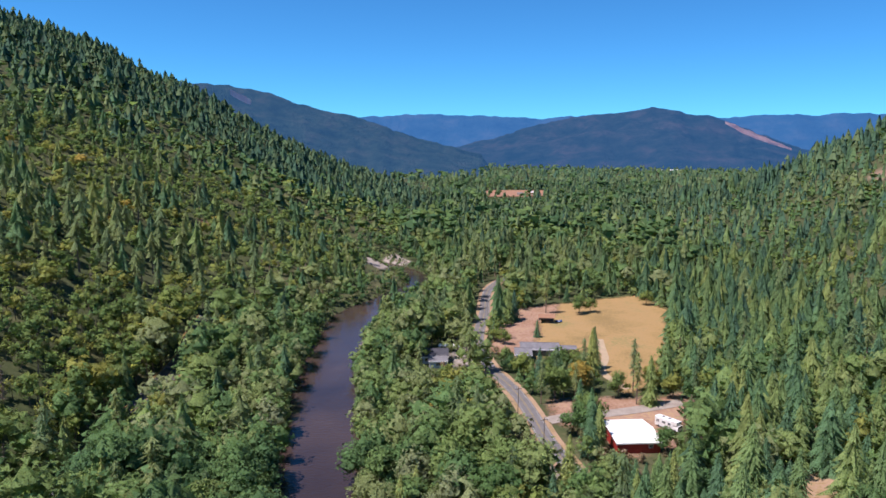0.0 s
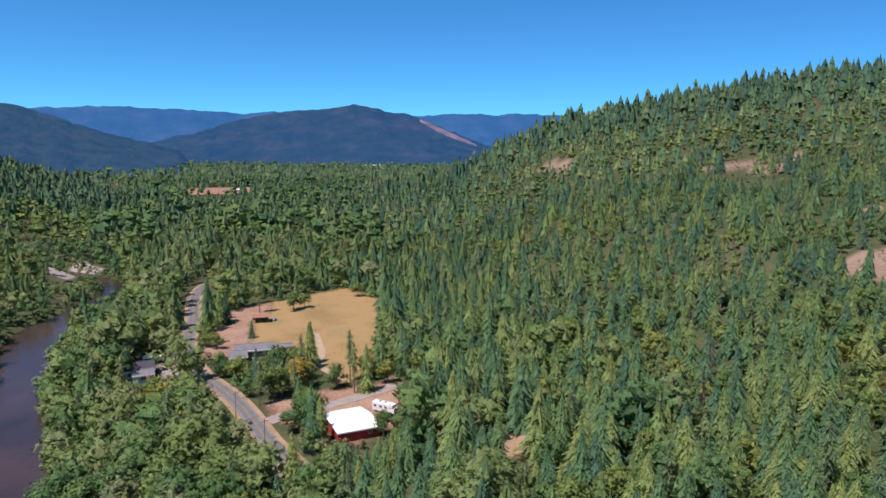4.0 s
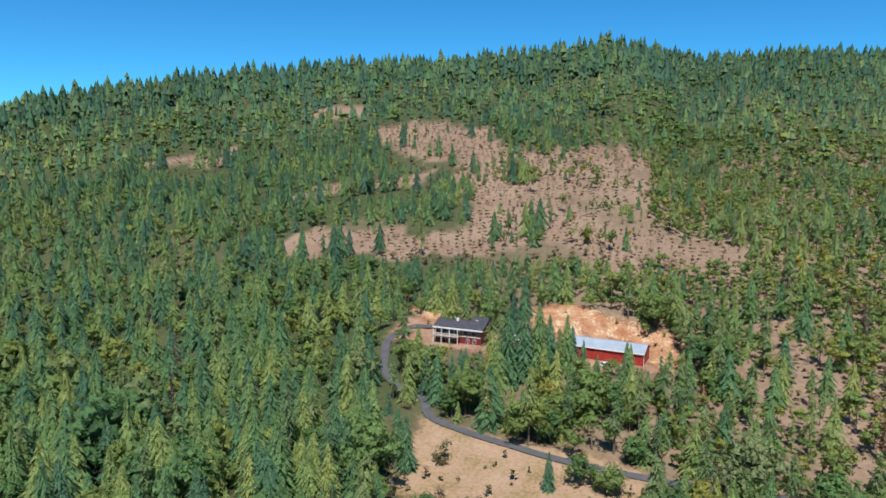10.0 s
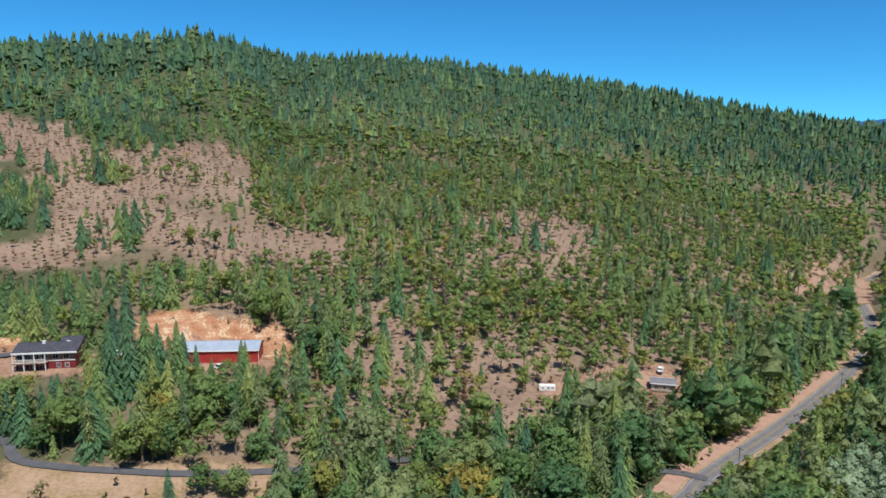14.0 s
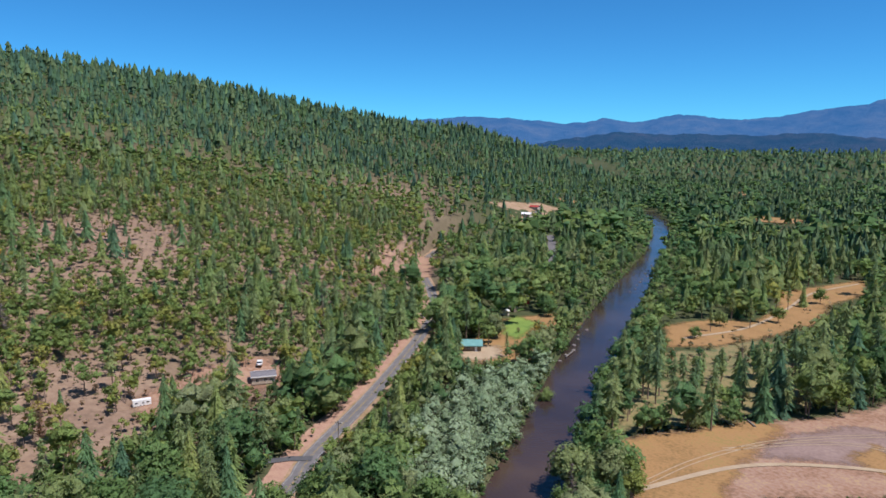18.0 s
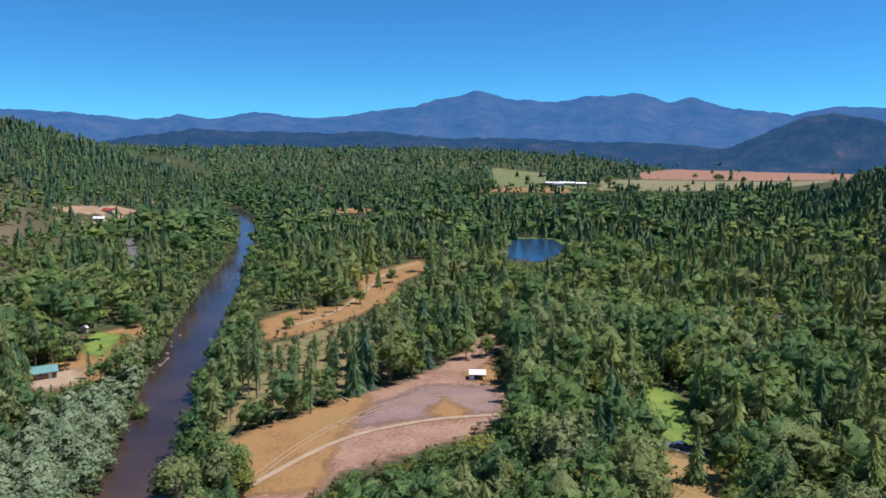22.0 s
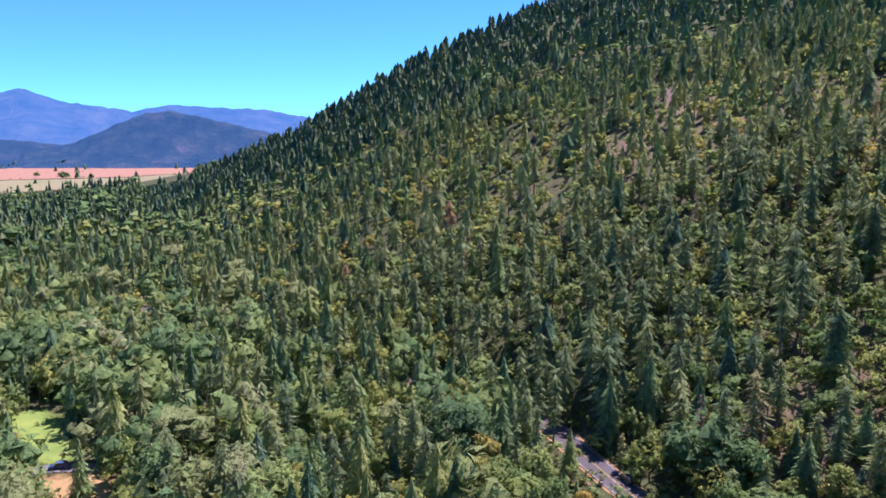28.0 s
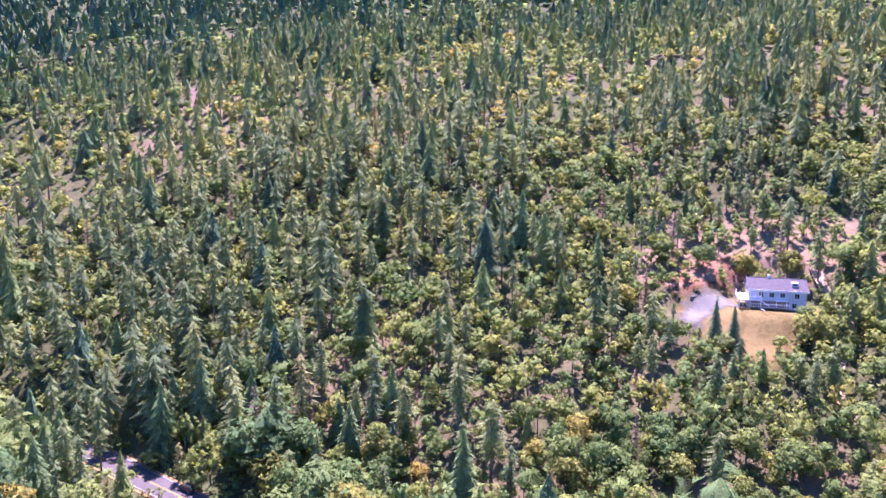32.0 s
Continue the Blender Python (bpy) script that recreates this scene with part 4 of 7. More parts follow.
def broadleaf(rng, lobes, cards, size, core=True, base=0.22, squash=1.0, single=False):
    """Crown of a broad-leaved tree, 1 m tall: uneven lobes covered in leaf clumps."""
    v, f, out = [], [], []
    for n in range(lobes):
        a, b = rng.uniform(0, 6.283), rng.random()
        rad = 0.30 * math.sqrt(b)
        zc = base + 0.18 + (0.78 - base - 0.12) * rng.random() * (1 - 0.6 * b)
        if n == 0:
            rad, zc = 0.02, 0.74
        c = np.array((rad * math.cos(a), rad * math.sin(a), zc))
        lr = np.array((0.19, 0.19, 0.17 * squash)) * rng.uniform(0.75, 1.25)
        if core:
            k = len(v)
            for d in ((1, 0, 0), (0, 1, 0), (-1, 0, 0), (0, -1, 0), (0, 0, 1), (0, 0, -1)):
                v.append(tuple(c + np.array(d) * lr * rng.uniform(0.5, 0.8)))
                out.append(np.array(d) * 0.8 + (c - (0, 0, 0.42)) * 1.5)
            for q in range(4):
                f.extend([(k + q, k + (q + 1) % 4, k + 4), (k + (q + 1) % 4, k + q, k + 5)])
        for m in range(cards):
            d = np.array((rng.gauss(0, 1), rng.gauss(0, 1), rng.gauss(0.25, 1)))
            d /= np.linalg.norm(d) + 1e-6
            p = c + d * lr * rng.uniform(0.8, 1.12)
            w = np.array((rng.gauss(0, 1), rng.gauss(0, 1), rng.gauss(0, 0.8)))
            t1 = np.cross(d + 0.55 * w, (rng.gauss(0, 1), rng.gauss(0, 1), rng.gauss(0, 1)))
            t1 /= np.linalg.norm(t1) + 1e-6
            t2 = np.cross(d + 0.55 * w, t1)
            t2 /= np.linalg.norm(t2) + 1e-6
            s = size * rng.uniform(0.6, 1.3)
            k = len(v)
            out.extend([d * 0.9 + (c - (0, 0, 0.42)) * 1.5] * (3 if single else 4))
            if single:
                v.extend([tuple(p + t1 * s), tuple(p - t1 * s * 0.6 + t2 * s * 0.9), tuple(p - t1 * s * 0.6 - t2 * s * 0.9)])
                f.append((k, k + 1, k + 2))
            else:
                v.extend([tuple(p + t1 * s), tuple(p + t2 * s * 0.6 - d * s * 0.15), tuple(p - t1 * s * 0.9), tuple(p - t2 * s * 0.6 - d * s * 0.15)])
                f.extend([(k, k + 1, k + 2), (k, k + 2, k + 3)])
    return np.array(v), np.array(f), np.array(out)


def bare_tree(rng, boughs):
    v, f = [], []
    for n in range(boughs):
        z = 0.2 + 0.78 * rng.random()
        phi, ln = rng.uniform(0, 6.283), 0.16 * (1.05 - z) * rng.uniform(0.6, 1.4) + 0.02
        c, s, w = math.cos(phi), math.sin(phi), 0.007
        k = len(v)
        v.extend([(-s * w, c * w, z), (s * w, -c * w, z), (c * ln, s * ln, z + ln * rng.uniform(-0.2, 0.5)), (0, 0, z + 0.02)])
        f.extend([(k, k + 1, k + 2), (k + 1, k + 3, k + 2)])
    k = len(v)
    v.extend([(0.013, 0, 0), (-0.007, 0.011, 0), (-0.007, -0.011, 0), (0, 0, 1)])
    f.extend([(k, k + 1, k + 3), (k + 1, k + 2, k + 3), (k + 2, k, k + 3)])
    return np.array(v), np.array(f)


def stem(sides, top, radius, limbs=(), lean=0.0):
    """Tapered trunk, with limbs given as (height, bearing, length, rise)."""
    v, f = [], []

    def tube(a, b, ra, rb):
        k = len(v)
        for p, q in ((a, ra), (b, rb)):
            for i in range(sides):
                t = 6.283 * i / sides
                v.append((p[0] + q * math.cos(t), p[1] + q * math.sin(t), p[2]))
        for i in range(sides):
            j = (i + 1) % sides
            f.extend([(k + i, k + j, k + sides + j), (k + i, k + sides + j, k + sides + i)])
    tube((0, 0, -0.04), (lean, 0, top * 0.5), radius, radius * 0.7)
    tube((lean, 0, top * 0.5), (0, 0, top), radius * 0.7, radius * 0.15)
    for z, phi, ln, rise in limbs:
        tube((0, 0, z), (math.cos(phi) * ln, math.sin(phi) * ln, z + rise), radius * 0.45, radius * 0.12)
    return np.array(v), np.array(f)


def with_normals(shape, rng, tall):
    """Adds to each point the direction in which the leaf mass round it faces."""
    v, f = shape[:2]
    if tall:
        n = np.stack([v[:, 0], v[:, 1], 0.55 * np.hypot(v[:, 0], v[:, 1]) + 0.015], 1)
    else:
        n = shape[2] + (0, 0, 0.1)
    n = n / (np.linalg.norm(n, axis=1)[:, None] + 1e-6)
    n = n + np.array([[rng.gauss(0, 0.32), rng.gauss(0, 0.32), rng.gauss(0.12, 0.26)] for _ in range(len(v))])
    return v, f, n / (np.linalg.norm(n, axis=1)[:, None] + 1e-6)


rt = random.Random(7)
SHAPES = {}
SHAPES["fir"] = [[star_conifer(rt, 17, 11, 0.06, 0.19, 0.85, 0.55, 0.6) for _ in range(6)], [star_conifer(rt, 9, 7, 0.08, 0.19, 0.85, 0.55, 0.55) for _ in range(8)],
                 [star_conifer(rt, 5, 5, 0.10, 0.19, 0.85, 0.5) for _ in range(6)], [star_conifer(rt, 3, 4, 0.10, 0.20, 0.85, 0.45) for _ in range(6)], [star_conifer(rt, 2, 3, 0.08, 0.20, 0.85, 0.4) for _ in range(4)]]
SHAPES["pine"] = [[star_conifer(rt, 18, 8, 0.30, 0.145, 0.5, 0.08, 0.4, 0.03, True) for _ in range(6)], [star_conifer(rt, 10, 5, 0.28, 0.15, 0.5, 0.06, 0.4, 0.03, True) for _ in range(8)],
                  [star_conifer(rt, 5, 5, 0.28, 0.145, 0.5, 0.08, 0.5, 0.03, True) for _ in range(6)], [star_conifer(rt, 3, 4, 0.22, 0.16, 0.55, 0.15, 0.5, 0.03) for _ in range(6)], [star_conifer(rt, 2, 3, 0.12, 0.18, 0.6, 0.2) for _ in range(4)]]
SHAPES["oak"] = [[broadleaf(rt, 12, 66, 0.038, single=True) for _ in range(6)], [broadleaf(rt, 5, 17, 0.068, single=True) for _ in range(7)], [broadleaf(rt, 3, 6, 0.105, single=True) for _ in range(6)], [broadleaf(rt, 2, 4, 0.15, single=True) for _ in range(5)], [broadleaf(rt, 1, 5, 0.22, single=True) for _ in range(4)]]
SHAPES["lush"] = [[broadleaf(rt, 13, 62, 0.038, base=0.12, squash=1.25, single=True) for _ in range(5)], [broadleaf(rt, 6, 17, 0.064, base=0.12, squash=1.3, single=True) for _ in range(5)]] + SHAPES["oak"][2:]
SHAPES["willow"] = [[broadleaf(rt, 9, 70, 0.036, base=0.05, squash=1.3) for _ in range(3)], [broadleaf(rt, 8, 26, 0.05, base=0.05, squash=1.3, single=True) for _ in range(4)], *SHAPES["oak"][2:]]
SHAPES["scrub"] = [[broadleaf(rt, 5, 20, 0.09, base=-0.05) for _ in range(3)], [broadleaf(rt, 4, 8, 0.13, base=-0.05) for _ in range(3)], [broadleaf(rt, 3, 3, 0.2, base=-0.05, single=True) for _ in range(3)], *SHAPES["oak"][3:]]
SHAPES["snag"] = [[bare_tree(rt, 150) for _ in range(2)], [bare_tree(rt, 60) for _ in range(2)], [bare_tree(rt, 16) for _ in range(2)], [bare_tree(rt, 6)], [bare_tree(rt, 6)]]
SHAPES["stem"] = [[stem(3, 0.92, 0.014, lean=0.01), stem(3, 0.9, 0.012)], [stem(3, 0.6, 0.022, lean=0.03), stem(3, 0.55, 0.02, lean=-0.02)]]
for _k, _levels in SHAPES.items():
    SHAPES[_k] = [[with_normals(s, rt, _k in ("fir", "pine", "snag", "stem")) for s in lv] for lv in _levels]
TREE_INFO = {"fir": ("fir_tree", "dark green conical fir standing in the forest", "fir"), "pine": ("pine_tree", "tall open-crowned grey-green pine with bare lower trunk", "pine"),
             "oak": ("oak_tree", "rounded yellow-green oak on dry ground", "oak"), "lush": ("broadleaf_tree", "bright green leafy tree on damp valley ground", "tree"),
             "willow": ("willow", "grey-green willow thicket on the river bank", "willow"), "scrub": ("shrub", "low dry olive shrub on bare dirt", "shrub"),
             "snag": ("dead_tree", "leafless grey dead tree among green ones", "dead tree")}

WILLOW_BANK = [(108, -102), (128, -136), (150, -174), (164, -196), (172, -180), (168, -158), (160, -130), (141, -104), (124, -84)]
ROADS = [(ROAD_EAST, 5.2), (SIDE_ROAD, 5.0), (ROAD_WEST, 4.4), (DRIVE, 2.6), (DRIVE_BARN, 4.0), (TRACK, 3.0), (DRIVE_LAWN, 3.0)]
# (x, y, radius) kept free around buildings and in front of them
KEEP_CLEAR = [(54, 187, 11), (64, 195, 7), (36, 266, 12), (48, 318, 7), (0, 258, 9), (2, 272, 7), (212, 88, 14), (204, 90, 9), (219, 42, 17), (211, 42, 8), (-211, 12, 12), (-200, 6, 10), (-206, -10, 8),
              (202, -57, 6), (204, -95, 9), (200, -180, 9), (61, -228, 7), (-20, -200, 6), (-31, -152, 6), (20, 166, 8)]


OPEN_VIEWS = [(c, 0.5) for c in (MEADOW, BARN_YARD, GLADE, [(326, -366), (336, -376), (400, -446), (390, -452)], DIRT_FIELD, FIELD_TWO, POND, LAWN_A, LAWN_B, GREEN_FIELD, PALE_FIELD, FARM_YARD, STRIP_FIELD, RED_FIELD, *FAR_TAN, FIELD_NORTH, GRAVEL_NORTH)]
OPEN_VIEWS += [([(229, -234), (214, -232), (198, -206), (210, -206), (222, -220)], 0.6), ([(196, -171), (207, -180), (199, -193), (184, -186)], 1.2), ([(206, 80), (204, 101), (222, 104), (226, 82)], 16.0), ([(214, 28), (212, 54), (240, 58), (244, 26)], 15.0), (W_YARD, 34.0), (W_BANK, 38.0), ([(-207, 1), (-207, 20), (-222, 20), (-222, -10), (-207, -12)], 37.0), ([(140, -1370), (245, -1366), (245, -1440), (140, -1440)], 3.0), ([(-101, 232), (-102, 266), (-94, 266), (-93, 232)], 0.5), ([(195, -106), (191, -84), (216, -84), (221, -104)], 4.0),
               ([(195, -65), (196, -51), (209, -51), (209, -66)], 5.5), ([(-105, -88), (-112, -120), (-118, -149), (-132, -149), (-125, -112), (-120, -88)], 0.3), ([(-9, 252), (-8, 276), (10, 276), (10, 252)], 2.0), ([(138, 44), (134, 72), (163, 78), (162, 56), (160, 38), (156, 22), (148, 20)], 3.5), ([(-98, 180), (-91, 180), (-91, 148), (-100, 148)], 0.5)]
ROAD_SEEN = [q[:2] for q in ROAD_EAST if 176 < q[1] < 235 or 255 < q[1] < 400 or -300 < q[1] < -225 or -215 < q[1] < -70]
ROAD_SEEN = [q for q in ROAD_SEEN if q[1] > 0], [q for q in ROAD_SEEN if q[1] < 0]
DRIVE_SEEN = [q[:2] for q in DRIVE[8:]]


def lands(x, y, up):
    """Where the line of sight past a tree top comes down on the slope behind it."""
    r = np.maximum(np.hypot(x, y), 1.0)
    rise = (up - EYE_Z) / r
    hx, hy, todo = np.zeros(len(x)), np.zeros(len(x)), np.ones(len(x), bool)
    for k in range(1, 60):
        q = (r + 6.0 * k) / r
        hit = todo & (gz(x * q, y * q) > EYE_Z + rise * r * q)
        hx, hy = np.where(hit, x * q, hx), np.where(hit, y * q, hy)
        todo &= ~hit
    return hx, hy


def scatter(r0, r1, cell, rng):
    n = int(r1 / cell) + 1
    g = np.arange(-n, n + 1) * cell
    X, Y = np.meshgrid(g, g, indexing="ij")
    X = (X + rng.uniform(-0.48, 0.48, X.shape) * cell).ravel()
    Y = (Y + rng.uniform(-0.48, 0.48, Y.shape) * cell).ravel()
    r = np.hypot(X, Y)
    k = (r >= r0) & (r < r1)
    return X[k], Y[k]


def plant(r0, r1, cell, rng, step=1):
    """Places, kinds, heights and tones of the trees in a ring, by the lie of the land and distance."""
    x, y = scatter(r0, r1, cell, rng)
    r, az = np.hypot(x, y), np.degrees(np.arctan2(x, y)) % 360
    e, ue = hill(az, r, EAST_HILL, 1.2)
    w, uw = hill(az, r, WEST_HILL, 0.92)
    on_e, on_w = (e > 3) & (e >= w), (w > 3) & (w > e)
    z = gz(x, y)
    dens = 0.98 + 0.35 * (fractal(x, y, 45, 5) - 0.5) - 0.5 * np.clip(fractal(x, y, 16, 83) - 0.62, 0, 1)
    # the dry south-facing part of the east hill is thin
    dry = on_e * np.clip((az - 72) / 12, 0, 1) * np.clip((134 - az) / 8, 0, 1) * np.clip((0.55 - ue) / 0.15, 0.1, 1)
    dens = dens * (1 - 0.26 * dry * (fractal(x, y, 40, 21) > 0.42))
    for pts, share in CLEARINGS:
        dens = np.where(inside(x, y, pts), share, dens)
    for pts in (BARE_ONE, BARE_TWO, BARE_THREE, SHACK_FIELD):
        dens = np.where(inside(x, y, pts), np.where(fractal(x, y, 34, 73) > 0.61, 0.9, 0.13), dens)
    dens = np.where(inside(x + (fractal(x, y, 20, 61) - 0.5) * 30, y, OAK_BAND), 1.1, dens)
    dens = np.where(inside(x, y, PINE_STRIP) & (dens > 0.5), 0.62, dens)
    hidden = (ue > 1.0 + 90 / 800) & on_e | (uw > 1.0 + 90 / 900) & on_w
    dens = np.where(hidden, dens * 0.06, dens)
    seen_far = (az < 34) | (az > 338) | (az > 118) & (az < 204)
    dens = np.where((r > 1500) & ~seen_far, 0, dens)
    off = (az > 284) & (az < 324) | (r < 118)
    dens = np.where(off & (r > 170), dens * 0.12, dens)
    for line, d in ROADS:
        if r0 < 700:
            dens = np.where(line_dist(x, y, [q[:2] for q in line[::2]] + [line[-1][:2]]) < d, 0, dens)
    rd = river_edge(x, y)
    dens = np.where(rd < 1.0, 0, np.where(rd < 6, 1.0, dens))
    for bx, by, br in KEEP_CLEAR:
        dens = np.where(np.hypot(x - bx, y - by) < br, 0, dens)
    dens = np.where(inside(x, y, WILLOW_BANK) & (dens > 0), 1.3, dens)
    by_west = (line_dist(x, y, [q[:2] for q in ROAD_WEST[::2]]) < 14) & (y > 90) if r0 < 700 else np.zeros(len(x), bool)
    dens = np.where(by_west & (dens > 0), 1.3, dens)
    keep = rng.random(len(x)) < dens
    x, y, z, r, az, on_e, on_w, rd, ue, uw, dry = (q[keep] for q in (x, y, z, r, az, on_e, on_w, rd, ue, uw, dry))
    by_west = by_west[keep]
    patchy = fractal(x, y, 70, 9)
    u = rng.random(len(x))
    # share of conifers
    con = np.where(on_w, 0.47 + 0.30 * np.clip((uw - 0.35) / 0.3, 0, 1) - 0.04 * (az < 222), np.where(on_e, 0.56 - 0.13 * dry, np.where(r < 420, 0.42, 0.62))) + (patchy - 0.5) * 1.15
    fresh = (az > 15) & (az < 68) & (on_e & (ue < 0.5) | ~on_e & (r < 480) & (rd > 60))
    con = np.where(fresh, np.where(on_e, con + 0.2, con + 0.4), con)
    con = np.where((r > 720) | on_w & (uw > 0.5) & (az < 290), np.maximum(con, np.where(on_w & (uw > 0.55) | (r > 1400), 0.9, 0.74) + 0.3 * (patchy - 0.5)), con)
    con = np.where(on_w & (uw > 0.35) & (az < 300), con + 0.15, con)
    con = np.where(on_w & (az > 255) & (r < 300), con - 0.2, con)
    con = np.where(on_w & (az > 318) & (uw < 0.55), con - 0.28, con)
    con = np.where(on_e & (az > 96) & (ue < 0.45), con - 0.16, con)
    con = np.where(~on_e & ~on_w & (az > 186) & (az < 215) & (r > 190), con + 0.06, con)
    con = np.where(on_e & (az > 84) & (ue > 0.5) | on_e & (ue > 0.72), np.maximum(con, 0.84), con)
    con = np.where(rd < 22, 0.10, con)
    pine_share = np.where(on_w, np.where(r < 360, 0.72, 0.35), np.where(on_e, 0.25 + 0.25 * dry, 0.5))
    pine_share = np.where(fresh, 0.08, pine_share)
    kind = np.full(len(x), 2)
    kind[u < con] = 0
    kind[(u < con) & (rng.random(len(x)) < pine_share)] = 1
    flat = ~on_e & ~on_w
    kind[(kind == 2) & flat & (rng.random(len(x)) < np.where((az > 196) & (az < 284), 0.12, 0.55))] = 3
    kind[(rd < 22) & (kind == 2)] = 3
    kind[inside(x, y, WILLOW_BANK)] = 4
    thin = np.zeros(len(x), bool)
    for pts in (BARE_ONE, BARE_TWO, BARE_THREE, BARE_FOUR, BARE_FIVE, LOW_CLEAR, FIELD_TWO, SHACK_FIELD):
        thin |= inside(x, y, pts)
    thin &= ~inside(x, y, OAK_BAND) & (fractal(x, y, 34, 73) <= 0.61)
    kind[thin & (rng.random(len(x)) < 0.75)] = 5
    kind[(rng.random(len(x)) < 0.008 + 0.022 * dry) & (kind < 3)] = 6
    q = rng.random(len(x))
    tall = np.choose(kind, [7 + 15 * q ** 1.5, 9 + 15 * q ** 1.4, 4.8 + 6.8 * q ** 1.5, 7 + 10 * q ** 1.4, 5 + 4 * q, 1.2 + 2.2 * q, 10 + 9 * q])
    flat2 = ~on_e & ~on_w & (rd > 20)
    tall = np.where(flat2 & (kind == 3), 7.5 + 14.5 * q ** 1.3, np.where(flat2 & (kind == 2), 7 + 9 * q ** 1.4, np.where(flat2 & (kind < 2), tall * 1.15 + 2, tall)))
    tall = np.where((kind < 2) & ((ue > 0.8) & on_e), 7 + 21 * q ** 1.9, tall)
    tall = np.where((kind < 2) & ~(on_w & (r < 420)) & ~(on_e & (ue > 0.8)) & ~(on_w & (uw > 0.85)), tall * 0.78, tall)
    tall = np.where((rd < 20) & (kind == 3), tall * 0.8, tall)
    tall = np.where((kind < 2) & on_w & (r < 420), tall * np.where(kind == 1, 1.0, 0.9), np.where((kind < 2) & on_w & (uw < 0.85), tall * 1.15, np.where((kind < 2) & on_w, tall * 0.9, tall)))
    tall = np.where((kind < 2) & on_w & (az > 260) & (r < 300), tall * 0.72, tall)
    strip = inside(x, y, PINE_STRIP)
    s = rng.random(len(x))
    kind = np.where(strip & (s < 0.42), 1, np.where(strip & (s > 0.72), 5, kind))
    tall = np.where(strip & (kind == 1), 15 + 7 * q, np.where(strip & (kind == 5), 1.5 + 2.5 * q, np.where(strip, np.minimum(tall, 10), tall)))
    tall = np.where(by_west & (kind < 5), np.maximum(tall, 11 + 5 * q), tall)
    if r1 > 118:
        # the views over clearings, river and road stay open: no tree tall enough to stand across them
        def across(x, y, z, tall):
            bad = np.zeros(len(x), bool)
            for share in (0.45, 0.75, 1.0):
                up = z + tall * share
                for pts, plane in OPEN_VIEWS:
                    k = (EYE_Z - plane) / np.maximum(EYE_Z - up, 1.0)
                    bad |= inside(x * k, y * k, pts) & (up < EYE_Z - 2) & (up > plane)
                if r0 < 700:
                    k = (EYE_Z + 1.5) / np.maximum(EYE_Z - up, 1.0)
                    bad |= (river_edge(x * k, y * k) < -2.5) & (up < 60) & (y * k < 350)
                    k = EYE_Z / np.maximum(EYE_Z - up, 1.0)
                    bad |= (np.minimum(line_dist(x * k, y * k, ROAD_SEEN[0]) - 0.8, line_dist(x * k, y * k, ROAD_SEEN[1]) - 1.2) < 1.8) & (up < 60)
                    k = (EYE_Z - 8) / np.maximum(EYE_Z - up, 1.0)
                    bad |= (line_dist(x * k, y * k, DRIVE_SEEN) < 1.3) & (up < 60)
                if r0 < 500 and share > 0.5:
                    hx, hy = lands(x, y, up)
                    for pts in (BARE_ONE, BARE_NINE, BARE_TEN, BARE_FIVE, BARE_TWO, BARE_ELEVEN, BARE_TWELVE, ORANGE_GAP):
                        bad |= inside(hx, hy, pts) & ~inside(x, y, pts)
            return bad
        bad = across(x, y, z, tall)
        for less in (0.66, 0.45):
            i = np.where(bad & (kind < 5) & (tall * less > 3.5))[0]
            i = i[~across(x[i], y[i], z[i], tall[i] * less)]
            tall[i] *= less
            bad[i] = False
        bad &= (r < 2400) & ((r < 900) | (rng.random(len(x)) < 0.85))
        low = bad & (kind < 5) & (rng.random(len(x)) < 0.85)
        tall = np.where(low, np.minimum(tall, 1.6 + 2.6 * q), tall)
        kind = np.where(low, 5, kind)
        ok = ~bad | low
        x, y, z, kind, tall, r, az, on_e, on_w, dry, uw, q, fresh = (g[ok] for g in (x, y, z, kind, tall, r, az, on_e, on_w, dry, uw, q, fresh))
    wide = tall * np.choose(kind, [np.where(on_w, 1.5, np.where(r > 540, 1.16, 1.35)), np.where(on_w, 1.4, 1.22), np.where(on_w & (r > 280), 1.3, 1.05), 1.12 + 0 * q, 1.25 + 0 * q, 1.4 + 0 * q, 1.0 + 0 * q]) * rng.uniform(0.85, 1.2, len(x))
    # tones drop past 480 and 720 m: far haze put into the leaf colour
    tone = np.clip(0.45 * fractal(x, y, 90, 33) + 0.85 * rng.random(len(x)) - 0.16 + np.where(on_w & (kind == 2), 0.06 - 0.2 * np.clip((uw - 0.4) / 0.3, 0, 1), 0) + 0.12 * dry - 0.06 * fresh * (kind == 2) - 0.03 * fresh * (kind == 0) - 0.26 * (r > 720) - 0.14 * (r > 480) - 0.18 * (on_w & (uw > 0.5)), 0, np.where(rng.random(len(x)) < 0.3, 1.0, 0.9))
    return x, y, z, kind, tall, wide, tone


KINDS = ["fir", "pine", "oak", "lush", "willow", "scrub", "snag"]


